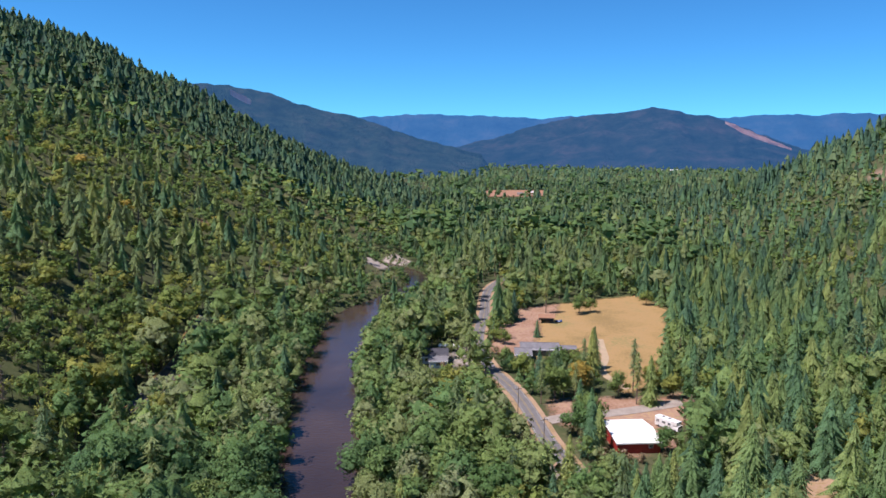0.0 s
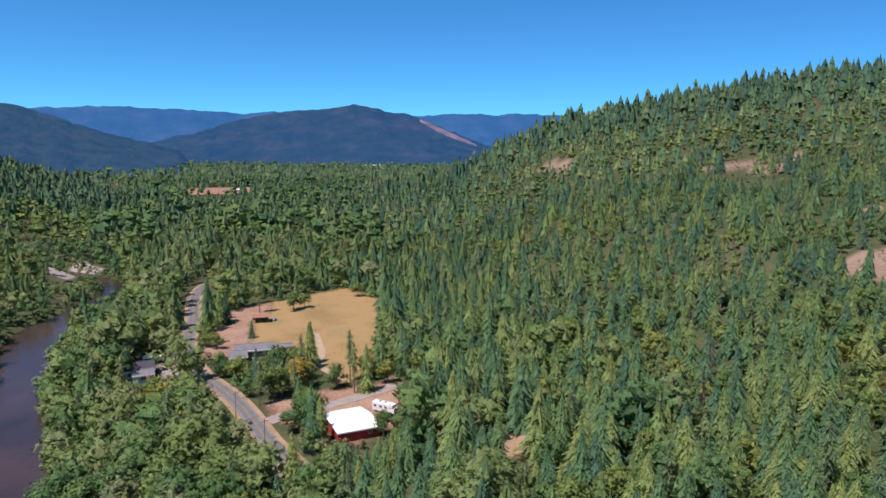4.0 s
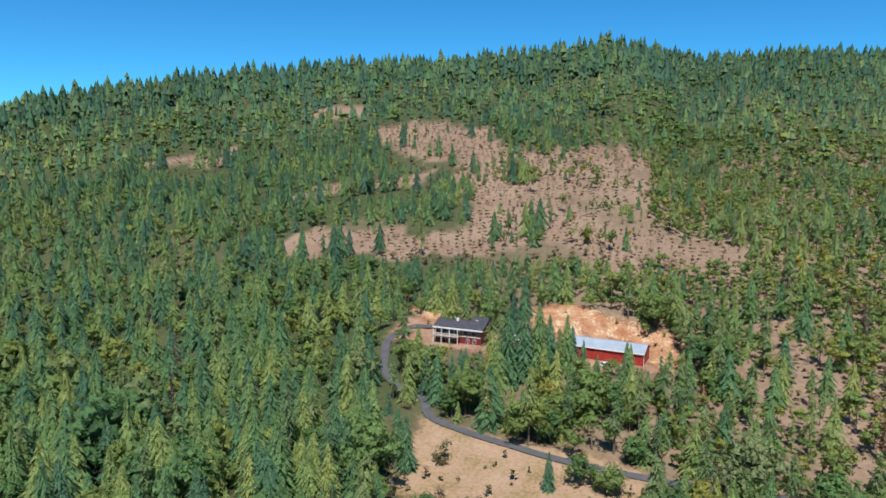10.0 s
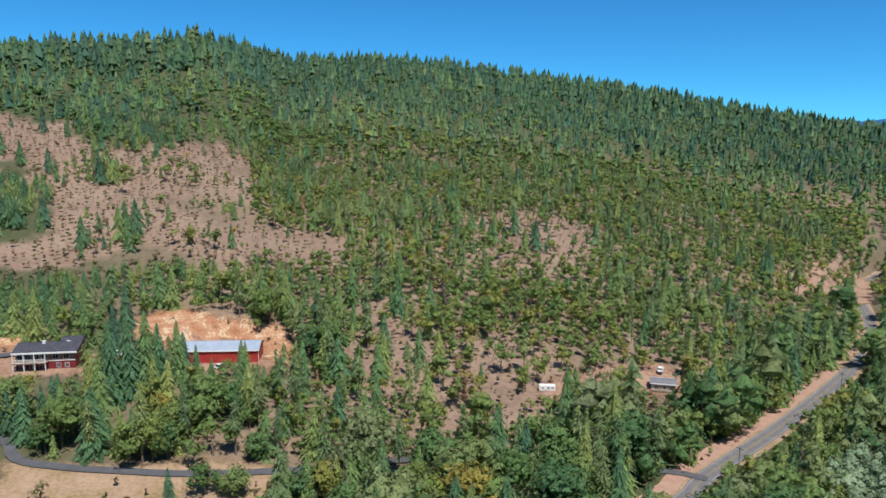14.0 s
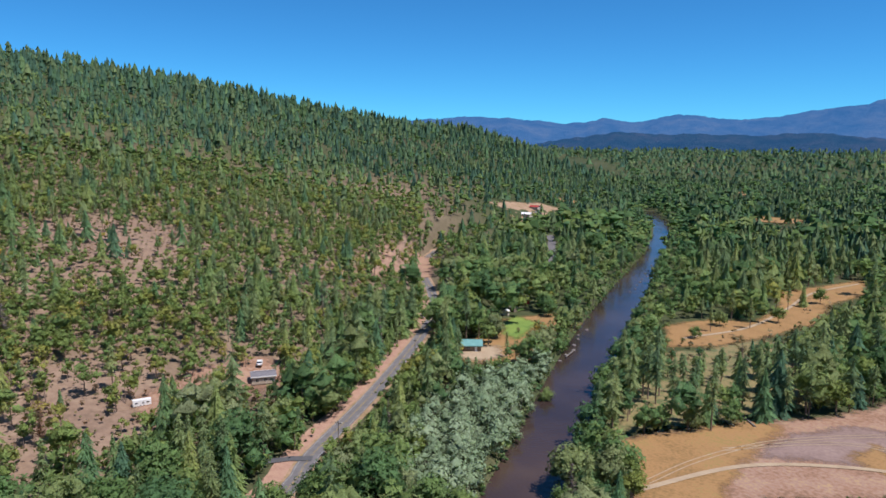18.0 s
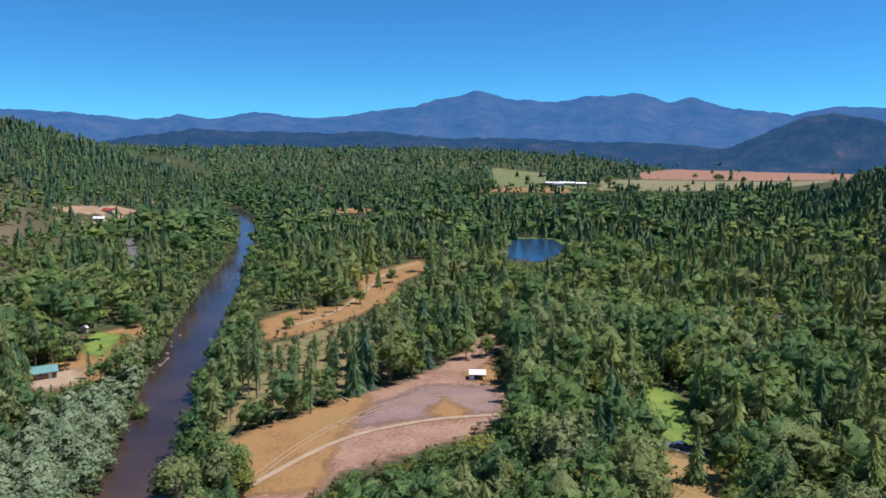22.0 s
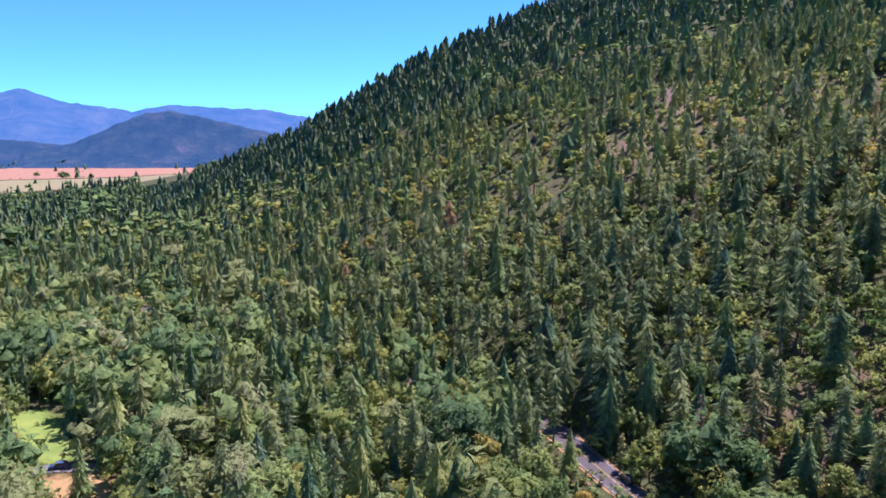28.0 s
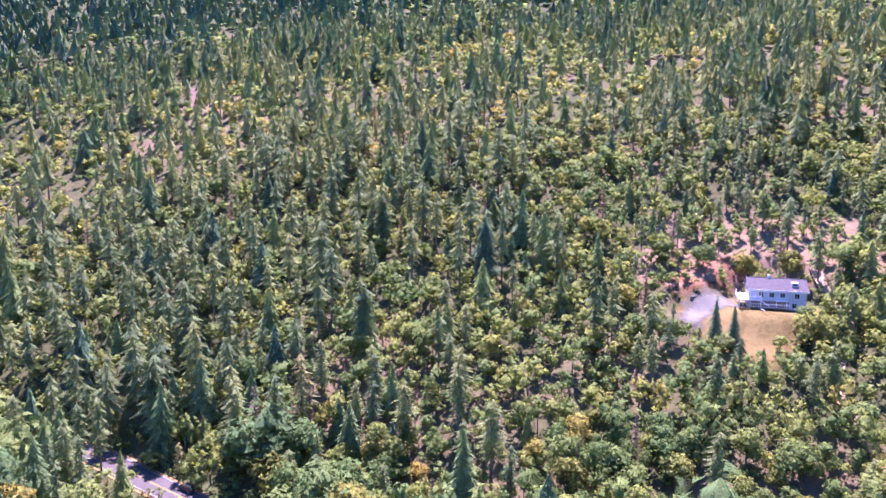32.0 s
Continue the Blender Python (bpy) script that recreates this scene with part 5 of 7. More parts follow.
def joined(name, kind, lod, sel, data, rng, label, mat=None):
    x, y, z, tall, wide, tone = (data[i][sel] for i in (0, 1, 2, 4, 5, 6))
    shapes = SHAPES[kind][lod]
    pick = rng.integers(0, len(shapes), len(x))
    V, F, T, S, off = [], [], [], [], 0
    for s, (sv, sf, sn0) in enumerate(shapes):
        k = np.where(pick == s)[0]
        if not len(k):
            continue
        a = rng.uniform(0, 6.283, len(k))
        c, sn = np.cos(a)[:, None], np.sin(a)[:, None]
        vx = (sv[None, :, 0] * c - sv[None, :, 1] * sn) * wide[k][:, None] + x[k][:, None]
        vy = (sv[None, :, 0] * sn + sv[None, :, 1] * c) * wide[k][:, None] + y[k][:, None]
        vz = sv[None, :, 2] * tall[k][:, None] + z[k][:, None]
        V.append(np.stack([vx, vy, vz], -1).reshape(-1, 3))
        F.append((sf[None] + (np.arange(len(k)) * len(sv))[:, None, None]).reshape(-1, 3) + off)
        S.append(np.stack([sn0[None, :, 0] * c - sn0[None, :, 1] * sn, sn0[None, :, 0] * sn + sn0[None, :, 1] * c, sn0[None, :, 2] + 0 * c], -1).reshape(-1, 3))
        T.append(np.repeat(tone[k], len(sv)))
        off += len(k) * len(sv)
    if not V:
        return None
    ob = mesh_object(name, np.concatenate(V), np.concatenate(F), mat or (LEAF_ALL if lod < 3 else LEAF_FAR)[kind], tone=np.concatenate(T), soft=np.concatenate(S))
    return tagged(ob, label, "forest", kind="stuff")


def one_tree(kind, n, rng):
    """A single tree with trunk and crown, 1 m tall; copies are scaled."""
    name, label, cat = TREE_INFO[kind]
    root = new(name)
    tagged(root, label, cat, "trees near the hover point")
    sv, sf, sn = SHAPES[kind][0][n % len(SHAPES[kind][0])]
    crown = mesh_object("crown", sv, sf, LEAF_ONE[kind], root, soft=sn)
    if kind != "snag":
        limbs = [] if kind in ("fir", "pine") else [(0.25 + 0.06 * i, rng.uniform(0, 6.28), 0.2, 0.2) for i in range(4)]
        tv, tf = stem(5, 0.96 if kind in ("fir", "pine") else 0.6, 0.014 if kind in ("fir", "pine") else 0.022, limbs)
        mesh_object("trunk", tv, tf, M_BARK, root)
    return root


# single trees that stand out: (kind, x, y, height)
BY_MEADOW = [("fir", 30, 318, 17), ("fir", 33, 322, 15), ("fir", 27, 322, 14), ("oak", 66, 336, 10), ("oak", 72, 339, 8), ("fir", 40, 293, 8), ("pine", 50, 337, 21), ("pine", 31, 214, 15),
             ("oak", 36, 219, 12), ("pine", 38, 228, 15), ("fir", 33, 233, 13), ("oak", 28, 237, 11), ("pine", 42, 216, 13), ("oak", 45, 224, 12), ("pine", 48, 233, 16), ("fir", 53, 244, 17), ("fir", 55, 250, 16),
             ("oak", 46, 242, 10), ("oak", 40, 241, 11), ("oak", 104, 356, 9)]
BY_BARN = [("fir", 41, 187, 15), ("fir", 42, 181, 13), ("oak", 43, 194, 12), ("fir", 40, 198, 14), ("oak", 38, 190, 11), ("fir", 39, 177, 14), ("pine", 61, 214, 17), ("fir", 65, 214, 16), ("oak", 57, 221, 9), ("pine", 63, 226, 18),
           ("oak", 69, 226, 10), ("oak", 74, 219, 9), ("pine", 79, 214, 15), ("fir", 75, 230, 18), ("fir", 82, 224, 17), ("oak", 23, 252, 8), ("oak", 25, 282, 7), ("oak", 22, 286, 6), ("oak", 59, 178, 8), ("lush", 24, 246, 7)]
BY_DRIVE = [("fir", 212, 51, 12.5), ("fir", 210, 47, 9), ("fir", 211, 33, 9.5), ("oak", 206, 38, 6), ("fir", 183, 90, 17), ("lush", 181, 86, 14), ("fir", 231, 100, 19), ("fir", 197, 62, 24), ("fir", 195, 66, 22), ("fir", 199, 58, 23), ("fir", 191, 70, 16), ("oak", 171, 70, 14), ("oak", 169, 73, 8.7), ("pine", 177, 69, 15), ("fir", 200, 55, 19),
            ("fir", 205, 51, 17.5), ("lush", 181, 38, 15), ("fir", 204, 33, 13), ("fir", 207, 42, 6), ("fir", 198, 26, 9), ("pine", 187, 17, 18), ("pine", 193, 15, 15), ("pine", 166, 19, 13.7), ("pine", 178, 9, 11), ("oak", 152, 33.5, 8.5), ("lush", 151.5, 27, 8),
            ("lush", 166, 24, 8), ("oak", 166, 48, 13), ("oak", 165, 53, 11.3), ("lush", 167, 45, 10), ("fir", 148, 40, 9.1), ("scrub", 149, 66, 6.5), ("oak", 247, 30, 14), ("lush", 210, 9, 7), ("oak", 224, 7, 14), ("oak", 215, 4, 7), ("fir", 198, 22, 11.3),
            ("lush", 185, 33, 11.3), ("oak", 177, 42, 10), ("oak", 172, 45, 12), ("fir", 184, 45, 11), ("lush", 223, 14, 12), ("pine", 166, 62, 15), ("oak", 186, 94, 12), ("fir", 142, 73, 14), ("lush", 174, 104, 14), ("scrub", 246, 62, 1.6), ("scrub", 250, 54, 1.8),
            ("scrub", 247, 44, 2), ("scrub", 236, 27, 1.5), ("scrub", 143, 60, 1.6), ("scrub", 152, 54, 1.8), ("scrub", 146, 48, 1.4), ("oak", 228, 78, 9), ("fir", 233, 86, 16), ("fir", 226, 75, 15)]
BY_FIELD = [("fir", 39, -188, 9), ("pine", 44, -210, 15), ("lush", 51, -227, 7), ("scrub", 46, -216, 3), ("pine", 122, -166, 19), ("pine", 99, -181, 20), ("pine", 113, -183, 18), ("pine", 95, -201, 17), ("oak", 92, -134, 9), ("lush", 103, -178, 8),
            ("pine", 106, -182, 17), ("lush", 98, -190, 8), ("pine", 90, -207, 16), ("oak", 82, -222, 11), ("oak", 70, -248, 9), ("pine", 86, -213, 17), ("oak", 64, -254, 9), ("fir", -9, -172, 14), ("fir", -17, -201, 8), ("oak", 88, -129, 8), ("pine", 128, -190, 20)]
IN_FIELDS = [("pine", 157, -281, 13), ("lush", 160, -294, 8), ("pine", 161, -306, 15), ("oak", 161, -320, 9), ("lush", 158, -331, 8), ("pine", 155, -349, 14), ("fir", 153.5, -362, 12), ("oak", 151, -376, 9), ("lush", 155, -266, 6), ("pine", 149, -300, 14), ("oak", 146, -320, 8),
             ("lush", 356, -1400, 16), ("oak", 320, -1320, 14), ("lush", 328, -1330, 17), ("oak", 265, -1353, 12), ("lush", 120, -1500, 18), ("lush", 126, -1495, 15), ("lush", -98, -1720, 20), ("oak", -106, -1725, 16), ("lush", -150, -1683, 15), ("oak", -52, -1800, 16), ("lush", 230, -1445, 14), ("lush", 180, -1435, 13), ("lush", 288, -1480, 16)]
BY_RIVER = [("oak", 191, -211, 9), ("lush", 226, -251, 11), ("lush", 208, -200, 11), ("lush", 212, -197, 10), ("pine", 185, -185, 10), ("scrub", 186, -166, 4), ("fir", 243, -223, 18), ("fir", 247, -226, 16), ("lush", 219, -246, 9), ("pine", 252, -232, 16),
            ("snag", 264, -33, 17), ("lush", 176, -196, 6), ("lush", 148, -166, 6)]
BY_GREY_HOUSE = [("oak", -194, 20, 11), ("oak", -195, 25, 9.5), ("oak", -200, 19, 8), ("fir", -194, -3, 11.5), ("fir", -193.5, 1.5, 10.5), ("lush", -190, -1, 6), ("oak", -192, -14, 8), ("oak", -191, -23, 8.5), ("oak", -203, -28, 9), ("pine", -188, 24, 8), ("oak", -229, -20, 9), ("pine", -203, 24, 12), ("oak", -227, -8, 9), ("oak", -229, 4, 9), ("oak", -230, 16, 10), ("oak", -226, 29, 10),
                 ("snag", -144, -28, 11), ("snag", -152, -17, 12), ("pine", -130, -84, 14), ("oak", -139, -69, 9), ("oak", -150, -119, 11), ("oak", -137, -108, 9), ("fir", -105, -146, 14), ("oak", -96, -148, 9), ("fir", -112, -124, 12)]


def plant_all():
    rng = np.random.default_rng(5)
    rp = random.Random(3)
    made = {}
    for kind, x, y, tall in BY_MEADOW + BY_BARN + BY_DRIVE + BY_FIELD + IN_FIELDS + BY_RIVER + BY_GREY_HOUSE:
        m = pose(x, y, float(gz(x, y)) - 0.1, 0, 0, rp.uniform(0, 360))
        n = rp.randrange(len(SHAPES[kind][0]))
        if (kind, n) in made:
            t = copy_thing(made[kind, n], m)
        else:
            t = made[kind, n] = one_tree(kind, n, rp)
            t.matrix_basis = m
        w = tall * {"fir": 1.25, "pine": 1.05, "oak": 1.1, "lush": 1.1, "scrub": 1.2, "snag": 1.0}[kind]
        t.scale = (w, w, tall)
    rings = [(6, 112, 9.0, 3), (112, 310, 5.05, 1), (310, 540, 5.9, 2), (540, 1500, 8.5, 3), (1500, 3400, 25.0, 4)]
    for n, (r0, r1, cell, lod) in enumerate(rings):
        data = plant(r0, r1, cell, rng)
        x, y, kind = data[0], data[1], data[3]
        if lod >= 3:
            data = data[:4] + (data[4] * np.where(kind < 2, 0.92, 1.05), data[5] * np.where(kind < 2, 1.04 if n == 3 else 1.7, 1.4 if n == 3 else 2.0), data[6])
        r, az = np.hypot(x, y), np.degrees(np.arctan2(x, y)) % 360
        single = np.zeros(len(x), bool)
        if n in (1, 2):
            for low, tall_kind in ((0, True), (1, False)):
                stems = (kind == 1) if n == 2 else ((kind < 2) if tall_kind else (kind == 2) | (kind == 3))
                if n == 1 or tall_kind:
                    joined("tree_trunks", "stem", low, stems, data, rng, "bare brown trunks under the tree crowns", M_BARK)
        for k, nm in enumerate(KINDS):
            mine = kind == k
            if n == 1:
                limit = {"fir": 200, "pine": 150, "oak": 170, "lush": 170, "willow": 70, "scrub": 80, "snag": 40}[nm]
                near = np.where(mine & (r > 138) & ((az < 283) | (az > 326)))[0]
                near = near[np.argsort(r[near])][:limit]
                single[near] = True
                protos = [one_tree(nm, i, rp) for i in range(len(SHAPES[nm][0]))]
                for c, i in enumerate(near):
                    m = pose(data[0][i], data[1][i], data[2][i] - 0.1, 0, 0, rp.uniform(0, 360))
                    if c < len(protos):
                        t = protos[c]
                        t.matrix_basis = m
                    else:
                        t = copy_thing(protos[c % len(protos)], m)
                    t.scale = (data[5][i], data[5][i], data[4][i])
                for t in protos[len(near):]:
                    for o in (*t.children, t):
                        bpy.data.objects.remove(o)
            sel = mine & ~single
            if n == 0 and (sel & (r < 40)).any():
                joined("woodland", nm, 0, sel & (r < 40), data, rng, "trees of the valley floor straight below the hover point")
                sel &= r >= 40
            if sel.any():
                where = ("below", "nearby", "midway", "distant", "faraway")[n]
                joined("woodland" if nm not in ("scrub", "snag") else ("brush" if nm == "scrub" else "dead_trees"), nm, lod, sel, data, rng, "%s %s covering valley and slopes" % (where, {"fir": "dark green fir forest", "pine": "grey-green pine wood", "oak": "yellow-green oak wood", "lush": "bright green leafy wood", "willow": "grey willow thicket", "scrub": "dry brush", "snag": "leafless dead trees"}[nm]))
    # green thicket along the water's edge
    p = np.array(RIVER)
    k = rng.integers(0, len(p) - 1, 4200)
    f = rng.random(4200)
    mid = p[k] + (p[k + 1] - p[k]) * f[:, None]
    d = p[k + 1, :2] - p[k, :2]
    d /= np.linalg.norm(d, axis=1)[:, None]
    side = rng.choice((-1, 1), 4200) * (mid[:, 2] + rng.uniform(0.3, 6.0, 4200))
    X, Y = mid[:, 0] + d[:, 1] * side, mid[:, 1] - d[:, 0] * side
    k = (np.hypot(X, Y) > 110) & (np.hypot(X, Y) < 560) & ~((X > 168) & (X < 200) & (Y < -195) & (Y > -245) & (side > 0))
    X, Y = X[k], Y[k]
    h = rng.uniform(1.2, 3.6, len(X))
    joined("riverside_thicket", "lush", 3, np.ones(len(X), bool), (X, Y, gz(X, Y) - 0.6, None, h, h * rng.uniform(1.0, 1.6, len(X)), rng.random(len(X))), rng, "low green thicket along the water's edge")
    # dry brush on the bare slopes and clearings
    X, Y = scatter(118, 640, 4.0, rng)
    zone = np.zeros(len(X))
    for pts, share in ((BARE_ONE, 1.1), (BARE_NINE, 0.91), (BARE_TEN, 0.91), (BARE_TWO, 0.8), (BARE_THREE, 0.8), (BARE_FOUR, 0.5), (BARE_FIVE, 0.8), (BARE_SIX, 0.65), (BARE_SEVEN, 0.75), (BARE_EIGHT, 0.65), (LOW_CLEAR, 0.3), (SHACK_FIELD, 0.3), (SE_YARD, 0.2), (FIELD_TWO, 0.06), (HOUSE_YARD, 0.05)):
        wx, wy = ((fractal(X, Y, 30, s) - 0.5) * (50 if share > 0.25 else 8) for s in (61, 67))
        zone = np.where(inside(X + wx, Y + wy, pts), share, zone)
    zone = np.where(inside(X, Y, OAK_BAND) | inside(X, Y, W_YARD) | inside(X, Y, W_BANK), 0, zone)
    az, r = np.degrees(np.arctan2(X, Y)) % 360, np.hypot(X, Y)
    zone = np.where((zone == 0) & ((az > 82) & (az < 128) & (r > 165) | (az > 204) & (az < 284) & (r > 135)), np.where(az < 200, 0.9, 0.8), zone)
    for line, d in ROADS:
        zone = np.where(line_dist(X, Y, [q[:2] for q in line[::2]]) < d - 1, 0, zone)
    for bx, by, br in KEEP_CLEAR:
        zone = np.where(np.hypot(X - bx, Y - by) < br, 0, zone)
    k = rng.random(len(X)) < zone * (0.4 + 1.2 * fractal(X, Y, 25, 71))
    X, Y = X[k], Y[k]
    h = rng.uniform(0.9, 3.0, len(X))
    wooded = (zone[k] == 0.9) & (np.degrees(np.arctan2(X, Y)) % 360 < 200) | (np.degrees(np.arctan2(X, Y)) % 360 > 200)
    h = np.where(wooded, h * 1.5, h)
    tone = np.where(wooded, 0.5 * rng.random(len(X)), rng.random(len(X)))
    width = h * rng.uniform(1.2, 2.0, len(X))
    west = (np.degrees(np.arctan2(X, Y)) % 360 > 200)
    grown = np.where(west, 1.3, np.where(wooded, 1.7, 1.0))
    data = (X, Y, gz(X, Y), None, h * grown, width * np.where(west, 1.3, np.where(wooded, 1.35, 1.0)), np.where(west | wooded, 0.2 + tone, tone))
    joined("brush", "scrub", 4, ~west & ~wooded, data, rng, "low grey and olive brush dotted over bare slopes")
    joined("young_oaks", "oak", 2, ~west & wooded, data, rng, "young olive-green oaks scattered over the dry slope")
    joined("undergrowth", "oak", 2, west & (np.hypot(X, Y) < 330), data, rng, "young yellow-green oaks and bushes under the hillside wood")


# ---- buildings ----
def part(name, bm, mat, parent, label=""):
    me = bpy.data.meshes.new(name)
    bm.to_mesh(me)
    bm.free()
    me.materials.append(mat)
    ob = new(name, me)
    ob.parent = parent
    return tagged(ob, label)


def box(bm, x0, y0, z0, x1, y1, z1):
    v = [bm.verts.new(p) for p in ((x0, y0, z0), (x1, y0, z0), (x1, y1, z0), (x0, y1, z0), (x0, y0, z1), (x1, y0, z1), (x1, y1, z1), (x0, y1, z1))]
    for q in ((3, 2, 1, 0), (4, 5, 6, 7), (0, 1, 5, 4), (1, 2, 6, 5), (2, 3, 7, 6), (3, 0, 4, 7)):
        bm.faces.new([v[i] for i in q])
    return bm


def boxes(*rows):
    bm = bmesh.new()
    for r in rows:
        box(bm, *r)
    return bm


def prism(bm, pts, x0, x1):
    """A bar along x whose section in y and z is given."""
    a, b = [bm.verts.new((x0, y, z)) for y, z in pts], [bm.verts.new((x1, y, z)) for y, z in pts]
    n = len(pts)
    bm.faces.new(a[::-1])
    bm.faces.new(b)
    for i in range(n):
        bm.faces.new((a[i], a[(i + 1) % n], b[(i + 1) % n], b[i]))
    return bm


def thing(name, label, category, m, group=""):
    root = new(name)
    root.matrix_basis = m
    return tagged(root, label, category, group)


def window(root, x, z, w, h, y, face=-1, axis="y"):
    """A window in a wall whose outer face is at y (or at x, with axis 'x'); frame proud of the wall, pane set back in it."""
    t = 0.09
    fr, pane = bmesh.new(), bmesh.new()
    o = y + face * 0.07
    lo, hi = min(y - face * 0.02, o), max(y - face * 0.02, o)
    for a, b, c, d in ((x - w / 2 - t, z - t, x + w / 2 + t, z), (x - w / 2 - t, z + h, x + w / 2 + t, z + h + t), (x - w / 2 - t, z, x - w / 2, z + h), (x + w / 2, z, x + w / 2 + t, z + h), (x - 0.03, z, x + 0.03, z + h)):
        box(fr, *((a, lo, b, c, hi, d) if axis == "y" else (lo, a, b, hi, c, d)))
    pl, ph = sorted((y + face * 0.005, y + face * 0.035))
    box(pane, *((x - w / 2, pl, z, x + w / 2, ph, z + h) if axis == "y" else (pl, x - w / 2, z, ph, x + w / 2, z + h)))
    fo = part("window", fr, M_WHITE, root, "white-framed dark window")
    part("pane", pane, M_DARKGLASS, fo)


def gable_body(root, x0, x1, y0, y1, wall_h, roof_h, wall, roof, over=0.5, thick=0.22, trim=None, ribs=0.0):
    """Walls with gable ends on the x sides, two roof slopes and boards under the eaves."""
    ym = (y0 + y1) / 2
    bm = bmesh.new()
    prism(bm, [(y0, -0.6), (y1, -0.6), (y1, wall_h), (ym, wall_h + roof_h), (y0, wall_h)], x0, x1)
    part("wall", bm, wall, root)
    k = roof_h / (ym - y0)
    for s in (-1, 1):
        ye = y0 - over if s < 0 else y1 + over
        ze = wall_h - over * k
        bm = bmesh.new()
        prism(bm, [(ym, wall_h + roof_h + 0.05), (ye, ze + 0.05), (ye, ze + 0.05 + thick), (ym, wall_h + roof_h + 0.05 + thick)], x0 - over, x1 + over)
        if ribs:
            n = int((x1 - x0 + 2 * over) / ribs)
            for i in range(n + 1):
                xr = x0 - over + (x1 - x0 + 2 * over) * i / n
                rib = prism(bmesh.new(), [(ym, wall_h + roof_h + thick + 0.04), (ye, ze + thick + 0.04), (ye, ze + thick + 0.11), (ym, wall_h + roof_h + thick + 0.11)], xr - 0.03, xr + 0.03)
                part("roof_rib", rib, roof, root)
        part("roof", bm, roof, root)
        bm = bmesh.new()
        ya, yb = sorted((ye, ye + s * 0.12))
        box(bm, x0 - over, ya, ze - 0.12, x1 + over, yb, ze + thick + 0.08)
        part("fascia", bm, trim or wall, root)
    bm = bmesh.new()
    zr = wall_h + roof_h + 0.05 + thick
    box(bm, x0 - over, ym - 0.18, zr - 0.06, x1 + over, ym + 0.18, zr + 0.05)
    part("ridge_cap", bm, roof, root)


def siding(root, x0, x1, y, z0, z1, step, mat, face=-1):
    """Vertical battens on a long wall."""
    n = max(2, int((x1 - x0) / step))
    for i in range(n + 1):
        x = x0 + (x1 - x0) * i / n
        a, b = sorted((y, y + face * 0.05))
        part("batten", boxes((x - 0.05, a, z0, x + 0.05, b, z1)), mat, root)


def door(root, x, z, w, h, y, mat, label, face=-1):
    a, b = sorted((y - face * 0.02, y + face * 0.06))
    d = part("door", boxes((x - w / 2, a, z, x + w / 2, b, z + h)), mat, root, label)
    a, b = sorted((y + face * 0.06, y + face * 0.12))
    part("handle", boxes((x + w * 0.38, a, z + 1.0, x + w * 0.38 + 0.06, b, z + 1.15)), M_CAR["silver"], d)


def railing(root, x0, x1, y, z, mat, gap=0.5):
    n = int(abs(x1 - x0) / gap)
    part("rail", boxes((x0, y - 0.05, z + 0.95, x1, y + 0.05, z + 1.05)), mat, root)
    part("rail", boxes((x0, y - 0.04, z + 0.1, x1, y + 0.04, z + 0.17)), mat, root)
    for i in range(n + 1):
        x = x0 + (x1 - x0) * i / n
        part("baluster", boxes((x - 0.035, y - 0.035, z + 0.17, x + 0.035, y + 0.035, z + 0.95)), mat, root)


# hillside house: two storeys, dark roof, white deck, red lower siding
h = thing("house", "two-storey hillside house with dark roof, white deck and red siding", "house", pose(216.5, 89.8, 14.0, 0, 0, -87) @ Matrix.Diagonal((0.84, 1.0, 1.02, 1.0)))
gable_body(h, -9.5, 9.5, -4.5, 4.5, 5.4, 1.3, M_MAROON, M_ROOFDARK, 1.0, 0.28, M_WHITE)
gable_body(h, 1.5, 7.5, 4.8, 12.0, 5.0, 1.1, M_TAN, M_ROOFDARK, 0.6, 0.25, M_WHITE)
part("deck", boxes((-9.6, -7.2, 2.55, 1.0, -4.5, 2.8)), M_WOOD, h, "wooden upper deck")
railing(h, -9.6, 1.0, -7.1, 2.8, M_WHITE, 0.6)
for px in (-9.4, -6.0, -2.6, 0.8):
    part("post", boxes((px - 0.12, -7.15, -0.6, px + 0.12, -6.9, 5.2)), M_WHITE, h)
part("upper_wall", boxes((-9.55, -4.58, 2.8, 9.55, -4.5, 5.35)), M_WOOD, h, "dark brown upper wall")
for px in (-8.2, -5.6, -3.0, -0.4, 3.2, 6.6):
    window(h, px, 3.2, 1.7, 1.6, -4.58)
for px in (-7.6, -4.4, -1.4):
    window(h, px, 0.5, 1.8, 1.7, -4.5)
for px in (4.0, 6.8):
    window(h, px, 0.7, 1.2, 1.2, -4.5)
part("chimney", boxes((-2.2, -1.0, 5.6, -1.3, -0.2, 7.6)), M_WHITE, h, "white chimney on the ridge")
part("skylight", boxes((4.5, 1.6, 6.35, 5.6, 2.6, 6.6)), M_WHITE, h, "white roof light")
part("band", boxes((1.2, -4.66, 2.6, 9.5, -4.5, 2.8)), M_WHITE, h, "white trim band")

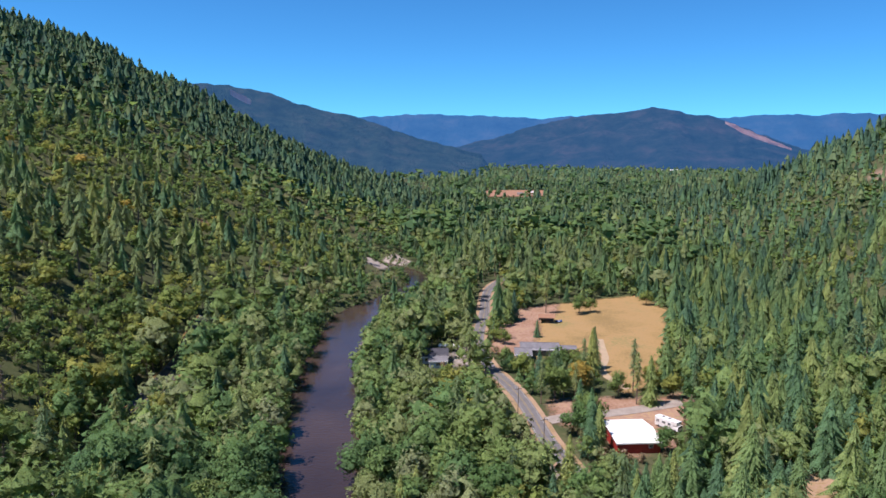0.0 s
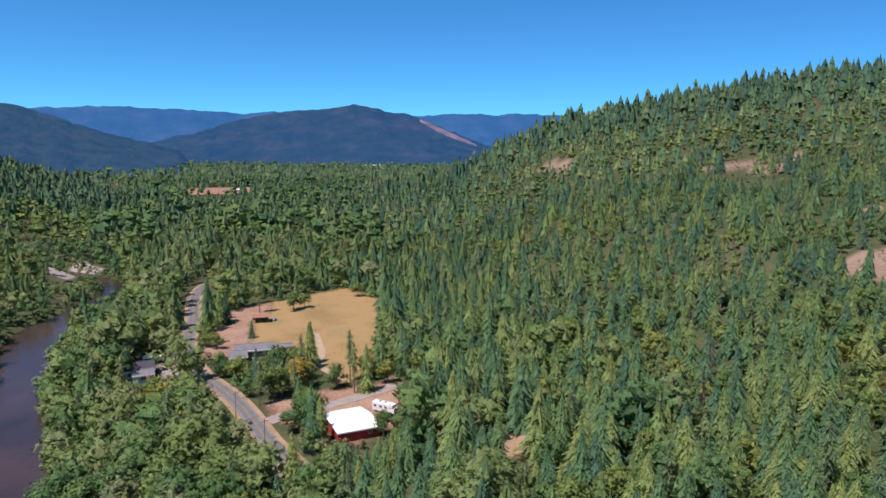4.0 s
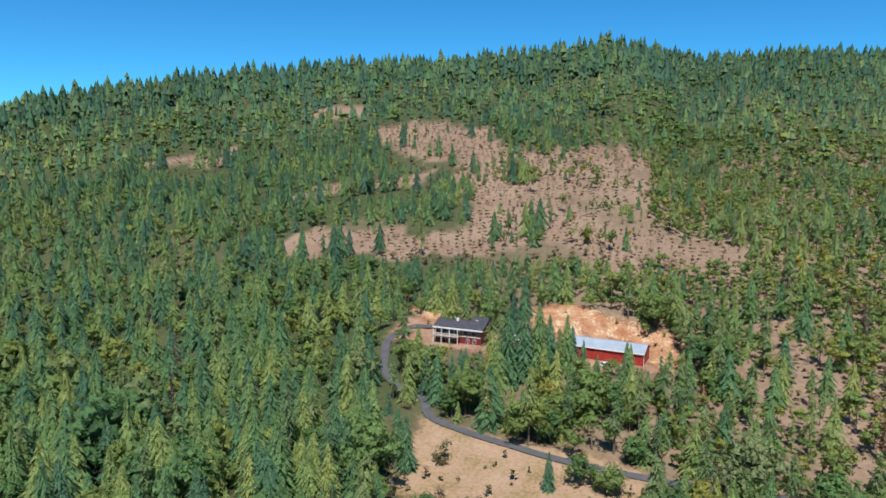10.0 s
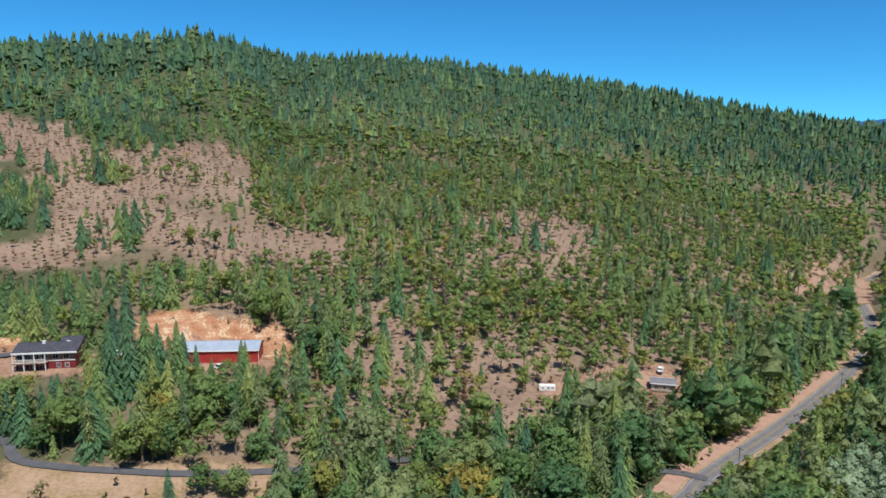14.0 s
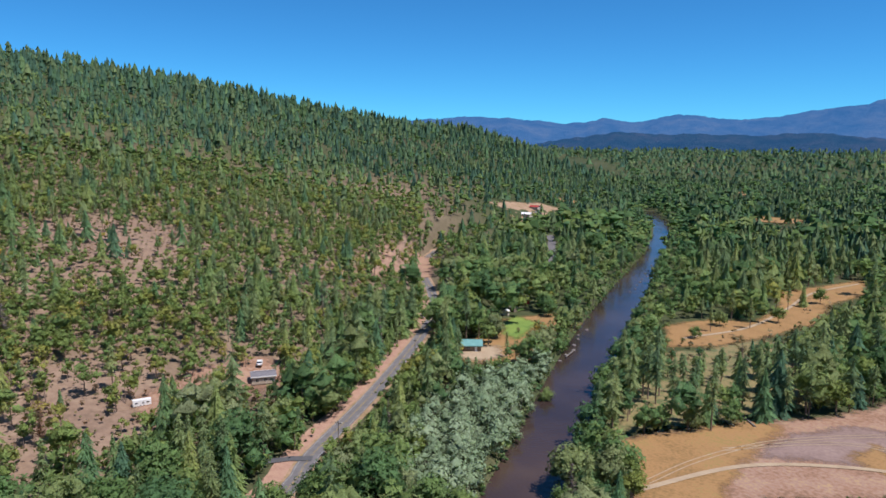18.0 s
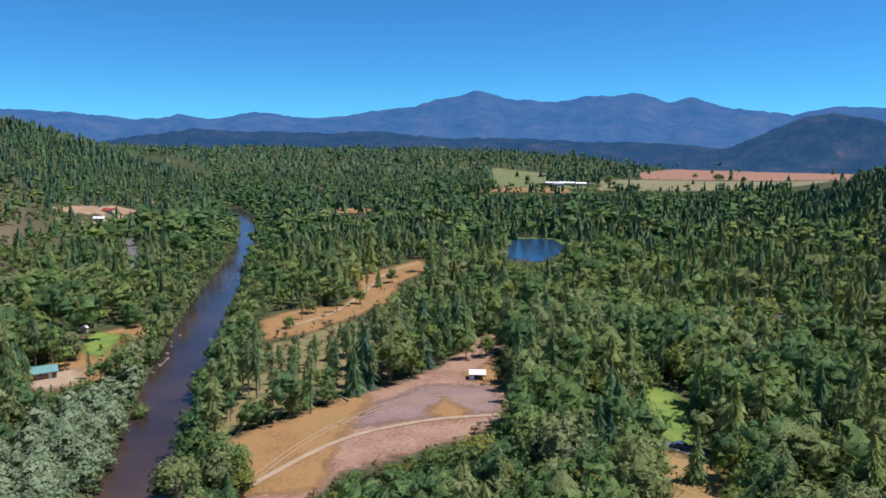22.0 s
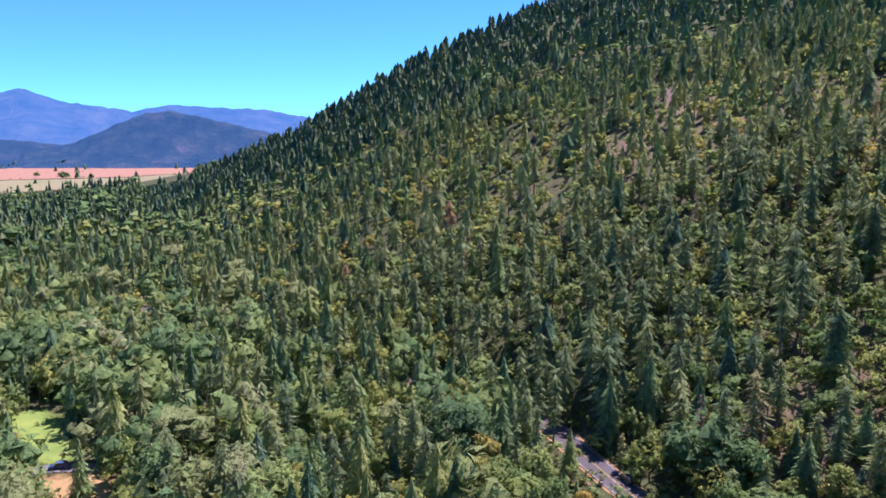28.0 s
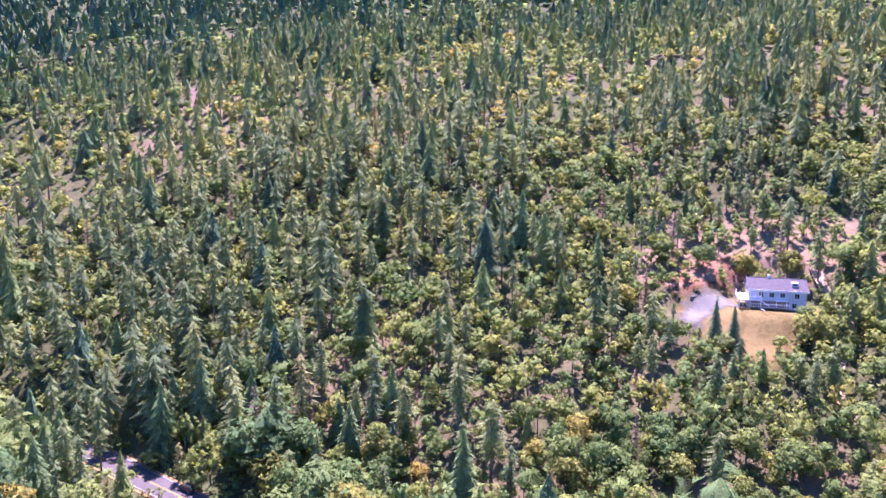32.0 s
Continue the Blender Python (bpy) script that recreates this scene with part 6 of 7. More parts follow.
# long red barn with a blue-grey metal roof on the cut terrace
b = thing("barn", "long red metal barn with blue-grey roof below an orange cut bank", "barn", pose(224.5, 42.0, 12.0, 0, 0, -92))
gable_body(b, -11.8, 11.8, -4.8, 4.8, 4.2, 1.6, M_BARN, M_METALBLUE, 0.35, 0.18, M_WHITE, 1.2)
siding(b, -11.6, 11.6, -4.8, -0.3, 4.1, 1.2, M_BARN)
door(b, -2.0, 0, 3.4, 3.2, -4.8, M_BARN, "red sliding barn door")
door(b, 4.5, 0, 1.0, 2.1, -4.8, M_BARN, "red side door")
part("concrete_apron", boxes((-4.5, -10.5, -0.05, 1.0, -4.9, 0.06)), M_GRAVEL, b, "pale concrete apron")
part("concrete_apron", boxes((9.5, -8.5, -0.05, 13.6, 2.0, 0.05)), M_TRACK, b, "pale concrete apron")
for s in (-11.98, 11.86):
    part("corner_trim", boxes((s, -4.92, -0.3, s + 0.12, -4.8, 4.2)), M_WHITE, b)
s = thing("shed", "small red shed beside parked vehicles", "shed", pose(226.5, 69.5, 14.9, 0, 0, -75))
gable_body(s, -2.6, 2.6, -1.8, 1.8, 2.3, 0.8, M_BARN, M_ROOFDARK, 0.3)
door(s, 0.0, 0, 1.4, 2.0, -1.8, M_WHITE, "white shed door")

# red barn with a white roof in the valley
b = thing("barn", "red metal barn with a bright white low-pitched roof", "barn", pose(51.5, 184.0, 0.1, 0, 0, 4))
gable_body(b, -5.8, 5.8, -6.0, 9.0, 2.9, 0.9, M_BARN, M_WHITE, 0.5, 0.16, M_WHITE, 1.0)
siding(b, -5.7, 5.7, -6.0, 0, 2.8, 0.9, M_BARN)
door(b, -1.5, 0, 3.0, 2.5, -6.0, M_BARN, "red sliding door")
window(b, 3.2, 1.4, 1.0, 0.9, -6.0)

# grey-roofed ranch house by the meadow
h = thing("house", "low ranch house with grey shingle roof and dark porch", "house", pose(37.5, 270.5, 0.1, 0, 0, -4))
gable_body(h, -6.5, 7.5, -3.6, 3.6, 2.5, 1.3, M_TAN, M_ROOFGREY, 0.7, 0.2, M_WHITE)
gable_body(h, -9.0, -3.4, -12.0, -3.9, 2.5, 1.3, M_TAN, M_ROOFGREY, 0.6, 0.2, M_WHITE)
gable_body(h, 8.3, 14.5, -2.4, 2.4, 2.2, 0.5, M_WOOD, M_ROOFGREY, 0.4, 0.15)
for px in (-1.5, 2.0, 5.5):
    window(h, px, 0.9, 1.5, 1.2, -3.6)
    part("porch_post", boxes((px - 1.7, -5.3, 0, px - 1.55, -5.15, 2.2)), M_WHITE, h)
part("porch_roof", boxes((-3.2, -5.5, 2.2, 7.6, -3.65, 2.32)), M_ROOFGREY, h, "flat porch roof")
for px in (-7.4, -5.0):
    window(h, px, 0.9, 1.2, 1.2, -12.0)
door(h, 0.3, 0, 1.0, 2.05, -3.6, M_WOOD, "brown front door")

# open hay shelter in the meadow
s = thing("shelter", "small open shelter with rusty tin roof in the meadow", "shelter", pose(47.8, 319.5, 0.1, 0, 0, -6))
bm = bmesh.new()
prism(bm, [(0, 3.6), (-3.2, 2.5), (-3.2, 2.62), (0, 3.74)], -3.8, 3.8)
part("roof", bm, M_RED, s, "rusty red tin roof")
bm = bmesh.new()
prism(bm, [(0, 3.6), (3.2, 2.5), (3.2, 2.62), (0, 3.74)], -3.8, 3.8)
part("roof", bm, M_RED, s, "rusty red tin roof")
for px, py in ((-3.4, -2.8), (0, -2.8), (3.4, -2.8), (-3.4, 2.8), (0, 2.8), (3.4, 2.8)):
    part("post", boxes((px - 0.09, py - 0.09, 0, px + 0.09, py + 0.09, 2.6)), M_WOOD, s)
part("back_wall", boxes((-3.4, 2.72, 0.0, 3.4, 2.8, 2.4)), M_WOOD, s)
for i, px in enumerate((4.6, 5.6, 6.5, 5.1)):
    q = thing("tarp_bundle", "blue tarpaulin bundle beside the meadow shelter", "tarpaulin", pose(47.8 + px, 319.2 - 0.8 * (i % 2), 0.1, 0, 0, 23 * i), "bundles by the shelter")
    bm = bmesh.new()
    bmesh.ops.create_icosphere(bm, subdivisions=2, radius=0.75)
    for v in bm.verts:
        v.co = Vector((v.co.x, v.co.y * 1.2, max(0, v.co.z * 0.8 + 0.45))) * (1 + 0.2 * noise.noise(v.co * 3 + Vector((i, 0, 0))))
    part("cover", bm, M_CAR["blue"], q)

# blue-grey house by the river, with an annexe and a pale boundary wall
h = thing("house", "small blue-grey house with dark roof among riverside trees", "house", pose(-3.0, 259.0, 0.1, 0, 0, 3))
gable_body(h, -4.6, 4.6, -4.0, 4.0, 2.9, 1.7, M_SIDING, M_ROOFDARK, 0.6, 0.2, M_WHITE)
gable_body(h, -2.2, 4.2, -9.2, -4.3, 2.6, 1.2, M_SIDING, M_ROOFGREY, 0.4, 0.18, M_WHITE)
window(h, -3.0, 1.0, 1.3, 1.2, -4.0)
window(h, 1.0, 0.9, 1.5, 1.2, -9.2)
q = thing("carport", "low white-roofed carport behind the blue-grey house", "carport", pose(3.2, 271.5, 0.1, 0, 0, -8))
part("roof", boxes((-4.8, -1.8, 2.3, 4.8, 1.8, 2.45)), M_WHITE, q)
for px in (-4.4, 0, 4.4):
    for py in (-1.5, 1.5):
        part("post", boxes((px - 0.07, py - 0.07, 0, px + 0.07, py + 0.07, 2.3)), M_WHITE, q)
patch("yard", [(4, 252), (12, 250), (14, 272), (8, 276), (3, 268)], M_GRAVEL, 0.12, 1.5, 1.0, label="gravel parking area beside the blue-grey house", category="yard")

# grey house on the western slope
h = thing("house", "two-storey pale blue-grey hillside house with shingle roof and white deck", "house", pose(-214.5, 11.5, 36.0, 0, 0, 96) @ Matrix.Diagonal((0.9, 1.0, 1.0, 1.0)))
gable_body(h, -8.0, 8.0, -4.6, 4.6, 5.6, 2.3, M_SIDING, M_ROOFPURPLE, 0.6, 0.22, M_WHITE)
for px in (-4.6, -1.6, 1.4, 5.4):
    window(h, px, 3.5, 1.3, 1.3, -4.6)
for px in (-4.8, -2.4, 4.8):
    window(h, px, 0.8, 1.2, 1.4, -4.6)
for py in (-2.2, 1.8):
    window(h, py, 3.5, 1.2, 1.2, -8.0, -1, "x")
part("dormer", boxes((4.0, -3.4, 6.3, 5.8, -1.2, 7.5)), M_SIDING, h, "small roof dormer")
part("dormer_window", boxes((4.3, -3.46, 6.75, 5.5, -3.4, 7.3)), M_DARKGLASS, h)
part("chimney", boxes((-2.4, -0.2, 7.2, -1.6, 0.6, 8.9)), M_WHITE, h)
part("deck", boxes((-11.0, -4.0, 2.7, -8.0, 3.0, 2.9)), M_WHITE, h, "white side deck")
for px, py in ((-10.8, -3.8), (-10.8, 2.8), (-9.4, -3.8)):
    part("post", boxes((px - 0.1, py - 0.1, -0.6, px + 0.1, py + 0.1, 3.9)), M_WHITE, h)
part("deck", boxes((-7.6, -7.4, 0.9, 3.0, -4.6, 1.1)), M_WOOD, h, "dark wooden front deck")
# dark sheet over the lower wall stands for the shade under the deck
part("lower_wall", boxes((-7.9, -4.68, 0.0, 3.2, -4.6, 2.5)), M_WOOD, h, "dark panel standing for the shade under the upper deck")
part("deck", boxes((-11.0, -6.6, 2.7, -4.6, -4.6, 2.9)), M_WHITE, h, "white upper corner deck")
railing(h, -11.0, -4.6, -6.5, 2.9, M_WHITE, 0.45)
part("balcony", boxes((-0.6, -6.2, 2.7, 2.6, -4.6, 2.88)), M_WHITE, h, "small white balcony")
railing(h, -0.6, 2.6, -6.1, 2.88, M_WHITE, 0.45)
for px in (-10.8, -7.8, -4.8):
    part("post", boxes((px - 0.1, -6.55, -0.6, px + 0.1, -6.35, 5.2)), M_WHITE, h)
for px in (-0.4, 2.4):
    part("post", boxes((px - 0.08, -6.1, 0.2, px + 0.08, -5.94, 2.7)), M_WHITE, h)
for i in range(9):
    part("step", boxes((-4.6 + 0.3 * i, -6.6, 2.5 - 0.19 * i, -4.28 + 0.3 * i, -5.6, 2.62 - 0.19 * i)), M_WHITE, h)
railing(h, -7.6, 3.0, -7.3, 1.1, M_WHITE, 0.7)
for px in (-7.4, -4.0, -0.6, 2.8):
    part("post", boxes((px - 0.09, -7.3, -1.6, px + 0.09, -7.1, 0.9)), M_WOOD, h)
for i in range(5):
    part("step", boxes((-4.8 + 0.32 * i, -8.6, 0.72 - 0.19 * i, -4.48 + 0.32 * i, -7.42, 0.9 - 0.19 * i)), M_WHITE, h)
q = thing("retaining_wall", "long low timber retaining wall above a gravel pad", "wall", pose(-217.0, -5.0, 36.5, 0, 0, 126))
for i in range(5):
    part("timber", boxes((-7.0 + 0.1 * i, -0.15, 0.26 * i - 0.4, 7.0, 0.15, 0.26 * i - 0.16)), M_WOOD, q)
patch("yard", [(-213, -11), (-219, -1), (-209, 2), (-207, -4), (-197, -8), (-199, -12)], M_PAD, 0.45, 1.5, 0.6, label="pale gravel parking pad beside the grey house", category="yard")
patch("dry_lawn", [(-188, 3), (-190, 14), (-203, 15), (-207, 4), (-198, 3)], M_WORN, 0.42, 1.5, 1.0, label="dry golden lawn below the grey house", category="lawn")

# cabins on the eastern slope
h = thing("cabin", "grey flat-roofed cabin with cluttered roof deck on orange soil", "cabin", pose(208.0, -97.0, 3.3, 0, 0, -112) @ Matrix.Scale(0.8, 4))
gable_body(h, -4.6, 4.6, -3.4, 3.4, 3.0, 0.7, M_TAN, M_ROOFGREY, 0.5, 0.2, M_WHITE)
for px in (-2.6, 0.6, 3.0):
    window(h, px, 1.0, 1.2, 1.1, -3.4)
part("deck", boxes((-4.8, -5.8, 0.5, 4.8, -3.4, 0.68)), M_WOOD, h)
railing(h, -4.8, 4.8, -5.7, 0.68, M_WOOD, 0.8)
h = thing("trailer", "white camping trailer half hidden among pines", "trailer", pose(204.5, -58.0, 5.1, 0, 0, -100) @ Matrix.Scale(0.72, 4))
for z0, z1, w in ((0.5, 2.6, 2.4), (2.6, 2.8, 2.2)):
    part("body" if z1 < 2.7 else "roof", boxes((-3.4, -w / 2, z0, 3.4, w / 2, z1)), M_CAR["white"], h)
for px in (-2.0, 0.4, 2.2):
    window(h, px, 1.4, 0.9, 0.7, -1.2)
for px in (-0.5, 0.5):
    for py in (-1.1, 1.1):
        bm = bmesh.new()
        bmesh.ops.create_cone(bm, cap_ends=True, segments=14, radius1=0.36, radius2=0.36, depth=0.22, matrix=pose(px, py, 0.36, 90, 0, 0))
        part("wheel", bm, M_RUBBER, h)

# teal-roofed shelter by the river
h = thing("cabin", "small riverside cabin with teal metal roof", "cabin", pose(201.0, -181.5, 0.1, 0, 0, -130))
gable_body(h, -3.6, 3.6, -3.0, 3.0, 2.5, 1.3, M_WOOD, M_TEAL, 0.6, 0.15, M_TEAL, 0.8)
window(h, -1.4, 1.0, 1.2, 1.0, -3.0)
door(h, 1.6, 0, 0.95, 2.0, -3.0, M_WHITE, "white door")
patch("sand_yard", [(196, -171), (204, -182), (198, -192), (186, -184), (188, -174)], M_TRACK, 0.14, 1.5, 1.0, label="pale sandy yard beside the riverside cabin", category="yard")
patch("lawn", [(229, -234), (214, -232), (200, -206), (210, -208), (222, -220)], M_LAWN, 0.14, 1.5, 1.2, label="watered green lawn near the river", category="lawn")
for i, (x, y, l) in enumerate(((236, -240, 3.0), (240, -246, 2.4), (244, -256, 4.0), (233, -232, 2.0))):
    q = thing("outbuilding", "small weathered outbuilding under riverside trees", "shed", pose(x, y, 0.1, 0, 0, 37 * i), "sheds by the river")
    gable_body(q, -l / 2, l / 2, -1.2, 1.2, 2.0, 0.6, (M_WOOD, M_WHITE, M_BARN, M_TAN)[i], (M_ROOFGREY, M_WHITE, M_ROOFDARK, M_WHITE)[i], 0.25, 0.1)

# white tarpaulin shelter on the dirt field
s = thing("shelter", "open white-roofed shelter standing on the bare dirt field", "shelter", pose(60.2, -228.0, 0.08, 0, 0, -166) @ Matrix.Scale(0.82, 4))
bm = bmesh.new()
prism(bm, [(-2.6, 2.35), (2.6, 3.0), (2.6, 3.1), (-2.6, 2.45)], -3.6, 3.6)
part("roof", bm, M_WHITE, s, "bright white sheet roof")
for px in (-3.4, 0, 3.4):
    for py in (-2.4, 2.4):
        part("post", boxes((px - 0.07, py - 0.07, 0, px + 0.07, py + 0.07, 2.4 + 0.12 * py)), M_WOOD, s)
part("side_panel", boxes((-3.45, -2.4, 0, -1.3, -2.3, 2.2)), M_WHITE, s)
part("back_panel", boxes((-3.45, 2.3, 0, 3.45, 2.4, 2.6)), M_WOOD, s)
part("crate", boxes((-0.6, -0.6, 0, 1.6, 1.0, 1.1)), M_WOOD, s)

# pale roof half hidden beside the lawn, and one under the trees
h = thing("house", "low house with pale grey roof hidden under big trees", "house", pose(-20.5, -202, 0.1, 0, 0, -190))
gable_body(h, -4.0, 4.0, -3.2, 3.2, 2.5, 1.2, M_TAN, M_ROOFGREY, 0.5, 0.18, M_WHITE)
window(h, 0.5, 1.0, 1.2, 1.1, -3.2)
h = thing("house", "low white-roofed house under big trees", "house", pose(-32.5, -149.5, 0.1, 0, 0, -190))
gable_body(h, -3.6, 3.6, -2.6, 2.6, 2.4, 0.9, M_TAN, M_WHITE, 0.4, 0.14, M_WHITE)

# distant farm and town roofs
rf = random.Random(11)
for x, y, w, d, hh, mat in ((222, -1396, 26, 12, 5, M_WHITE), (196, -1404, 30, 14, 5, M_WHITE), (168, -1398, 22, 12, 5, M_WHITE), (208, -1380, 20, 9, 4, M_METALBLUE), (148, -1410, 14, 9, 4, M_ROOFGREY), (300, -1760, 18, 9, 4, M_ROOFDARK),
                            (700, 2320, 26, 14, 6, M_WHITE), (745, 2330, 34, 14, 6, M_WHITE), (800, 2300, 18, 10, 5, M_METALBLUE), (905, 2480, 30, 12, 5, M_WHITE), (955, 2490, 22, 12, 5, M_TAN),
                            (150, 1195, 14, 8, 4, M_WHITE), (128, 1185, 9, 6, 3, M_ROOFGREY), (498, -520, 13, 8, 3, M_WHITE), (522, -560, 10, 7, 3, M_BARN), (507, -548, 8, 6, 3, M_ROOFGREY), (470, -1310, 16, 9, 4, M_ROOFGREY), (500, -1350, 14, 9, 4, M_WHITE)):
    h = thing("farm_building", "distant farm building with light metal roof", "building", pose(x, y, float(gz(x, y)), 0, 0, rf.uniform(-30, 30)), "far buildings")
    gable_body(h, -w / 2, w / 2, -d / 2, d / 2, hh, d * 0.18, M_TAN, mat, 0.5, 0.2)
    for i in range(int(w / 5)):
        window(h, -w / 2 + 3 + i * 5, 1.2, 1.4, 1.3, -d / 2)


# ---- vehicles ----
def car(label, x, y, z, turn, paint, length=4.6, tall=1.5):
    c = thing("car", label, "car", pose(x, y, z, 0, 0, turn), "parked and passing cars")
    w, l = 0.9, length / 2
    bm = bmesh.new()
    prism(bm, [(-l, 0.35), (-l + 0.05, 0.85), (-l + 1.1, 0.98), (l - 0.2, 1.0), (l, 0.8), (l, 0.35)], -w, w)
    bmesh.ops.bevel(bm, geom=bm.edges[:], offset=0.07, segments=2, affect="EDGES")
    part("body", bm, paint, c)
    bm = bmesh.new()
    prism(bm, [(-l + 1.1, 0.95), (-l + 1.75, tall), (l - 0.9, tall), (l - 0.25, 0.98)], -w + 0.1, w - 0.1)
    part("window_band", bm, M_DARKGLASS, c)
    bm = bmesh.new()
    prism(bm, [(-l + 1.72, tall - 0.03), (-l + 1.8, tall + 0.05), (l - 0.95, tall + 0.05), (l - 0.85, tall - 0.03)], -w + 0.12, w - 0.12)
    part("roof", bm, paint, c)
    for px in (-w + 0.06, w - 0.06):
        for py in (-l + 0.85, l - 0.85):
            bm = bmesh.new()
            bmesh.ops.create_cone(bm, cap_ends=True, segments=14, radius1=0.33, radius2=0.33, depth=0.22, matrix=pose(px, py, 0.33, 0, 90, 0))
            wheel = part("wheel", bm, M_RUBBER, c)
            bm = bmesh.new()
            bmesh.ops.create_cone(bm, cap_ends=True, segments=10, radius1=0.19, radius2=0.17, depth=0.25, matrix=pose(px, py, 0.33, 0, 90, 0))
            part("rim", bm, M_CAR["silver"], wheel)
    for px in (-0.62, 0.62):
        part("headlight", boxes((px - 0.16, -l - 0.01, 0.62, px + 0.16, -l + 0.06, 0.78)), M_WHITE, c)
        part("tail_light", boxes((px - 0.14, l - 0.06, 0.66, px + 0.14, l + 0.01, 0.82)), M_BARN, c)
    return c


car("dark green station wagon driving on the highway", -121.2, -113.9, float(gz(-121.2, -113.9)) + 0.22, -10, M_CAR["dark"], 4.8, 1.6)
car("white car parked in front of the long red barn", 214.5, 40.5, 12.1, 30, M_CAR["white"])
car("silver car parked on the terrace by the shed", 219.5, 67.0, 14.8, -70, M_CAR["silver"])
car("white car parked beside the red shed", 221.5, 72.5, 15.0, -60, M_CAR["white"])
car("dark blue car parked on the driveway by the lawn", -5.5, -190.5, 0.2, 80, M_CAR["blue"])
car("silver car parked in the roadside yard", 16.5, 168.5, 0.2, 30, M_CAR["silver"])
car("white car parked in the roadside yard", 21.5, 170.5, 0.2, 75, M_CAR["white"])
car("dark car parked under trees in the roadside yard", 13.5, 164.0, 0.2, -20, M_CAR["dark"])
car("silver car parked on the verge of the valley road", 253, -196, 0.3, 130, M_CAR["silver"])
car("white car parked on orange soil by the cabin", 219, -101, float(gz(219, -101)) + 0.3, 60, M_CAR["white"])
patch("yard", [(10, 160), (12, 172), (25, 174), (30, 168), (26, 158), (16, 156)], M_GRAVEL, 0.12, 1.5, 1.0, label="gravel yard beside the valley road", category="yard")

rv = thing("motorhome", "white motorhome parked on the dirt by the barn", "motorhome", pose(64.8, 194.8, 0.12, 0, 0, -52))
bm = bmesh.new()
prism(bm, [(-1.2, 0.5), (1.2, 0.5), (1.2, 2.9), (1.0, 3.05), (-1.0, 3.05), (-1.2, 2.9)], -3.6, 2.4)
part("body", bm, M_CAR["white"], rv)
bm = bmesh.new()
prism(bm, [(-1.1, 0.5), (1.1, 0.5), (1.1, 1.3), (0.9, 1.9), (-0.9, 1.9), (-1.1, 1.3)], 2.4, 4.0)
part("cab", bm, M_CAR["white"], rv)
part("overcab", boxes((2.4, -1.15, 2.0, 3.6, 1.15, 2.95)), M_CAR["white"], rv)
for px in (-2.6, -0.6, 1.2):
    window(rv, px, 1.6, 0.9, 0.7, -1.2)
part("windscreen", boxes((3.95, -0.8, 1.3, 4.02, 0.8, 1.8)), M_DARKGLASS, rv)
for px in (-2.2, 3.0):
    for py in (-1.08, 1.08):
        bm = bmesh.new()
        bmesh.ops.create_cone(bm, cap_ends=True, segments=14, radius1=0.4, radius2=0.4, depth=0.24, matrix=pose(px, py, 0.4, 90, 0, 0))
        part("wheel", bm, M_RUBBER, rv)
for px in (-1.5, 0.5):
    part("roof_vent", boxes((px - 0.3, -0.3, 3.05, px + 0.3, 0.3, 3.25)), M_ROOFGREY, rv)

# utility poles along the valley road
for x, y in ((22.5, 202), (26.8, 178), (21.5, 330), (150, -90), (199, -152)):
    q = thing("utility_pole", "weathered wooden utility pole beside the road", "pole", pose(x, y, float(gz(x, y)), 0, 0, 20), "poles along the road")
    bm = bmesh.new()
    bmesh.ops.create_cone(bm, cap_ends=True, segments=8, radius1=0.14, radius2=0.09, depth=10, matrix=pose(0, 0, 5))
    part("shaft", bm, M_WOOD, q)
    part("crossarm", boxes((-1.1, -0.06, 9.1, 1.1, 0.06, 9.25)), M_WOOD, q)
    for px in (-0.95, 0.0, 0.95):
        part("insulator", boxes((px - 0.05, -0.05, 9.25, px + 0.05, 0.05, 9.45)), M_WHITE, q)


# ---- river stones and drift logs ----
def stone(x, y, z, size, n, group="stones along the river"):
    bm = bmesh.new()
    bmesh.ops.create_icosphere(bm, subdivisions=2, radius=size)
    for v in bm.verts:
        v.co *= 1 + 0.35 * noise.noise(v.co / size * 1.3 + Vector((n * 3.7, n, 0)))
        v.co.z *= 0.6
    me = bpy.data.meshes.new("boulder")
    bm.to_mesh(me)
    bm.free()
    me.materials.append(M_ROCK)
    ob = new("boulder", me)
    ob.location = (x, y, z)
    return tagged(ob, "pale grey river boulder at the water's edge", "boulder", group)


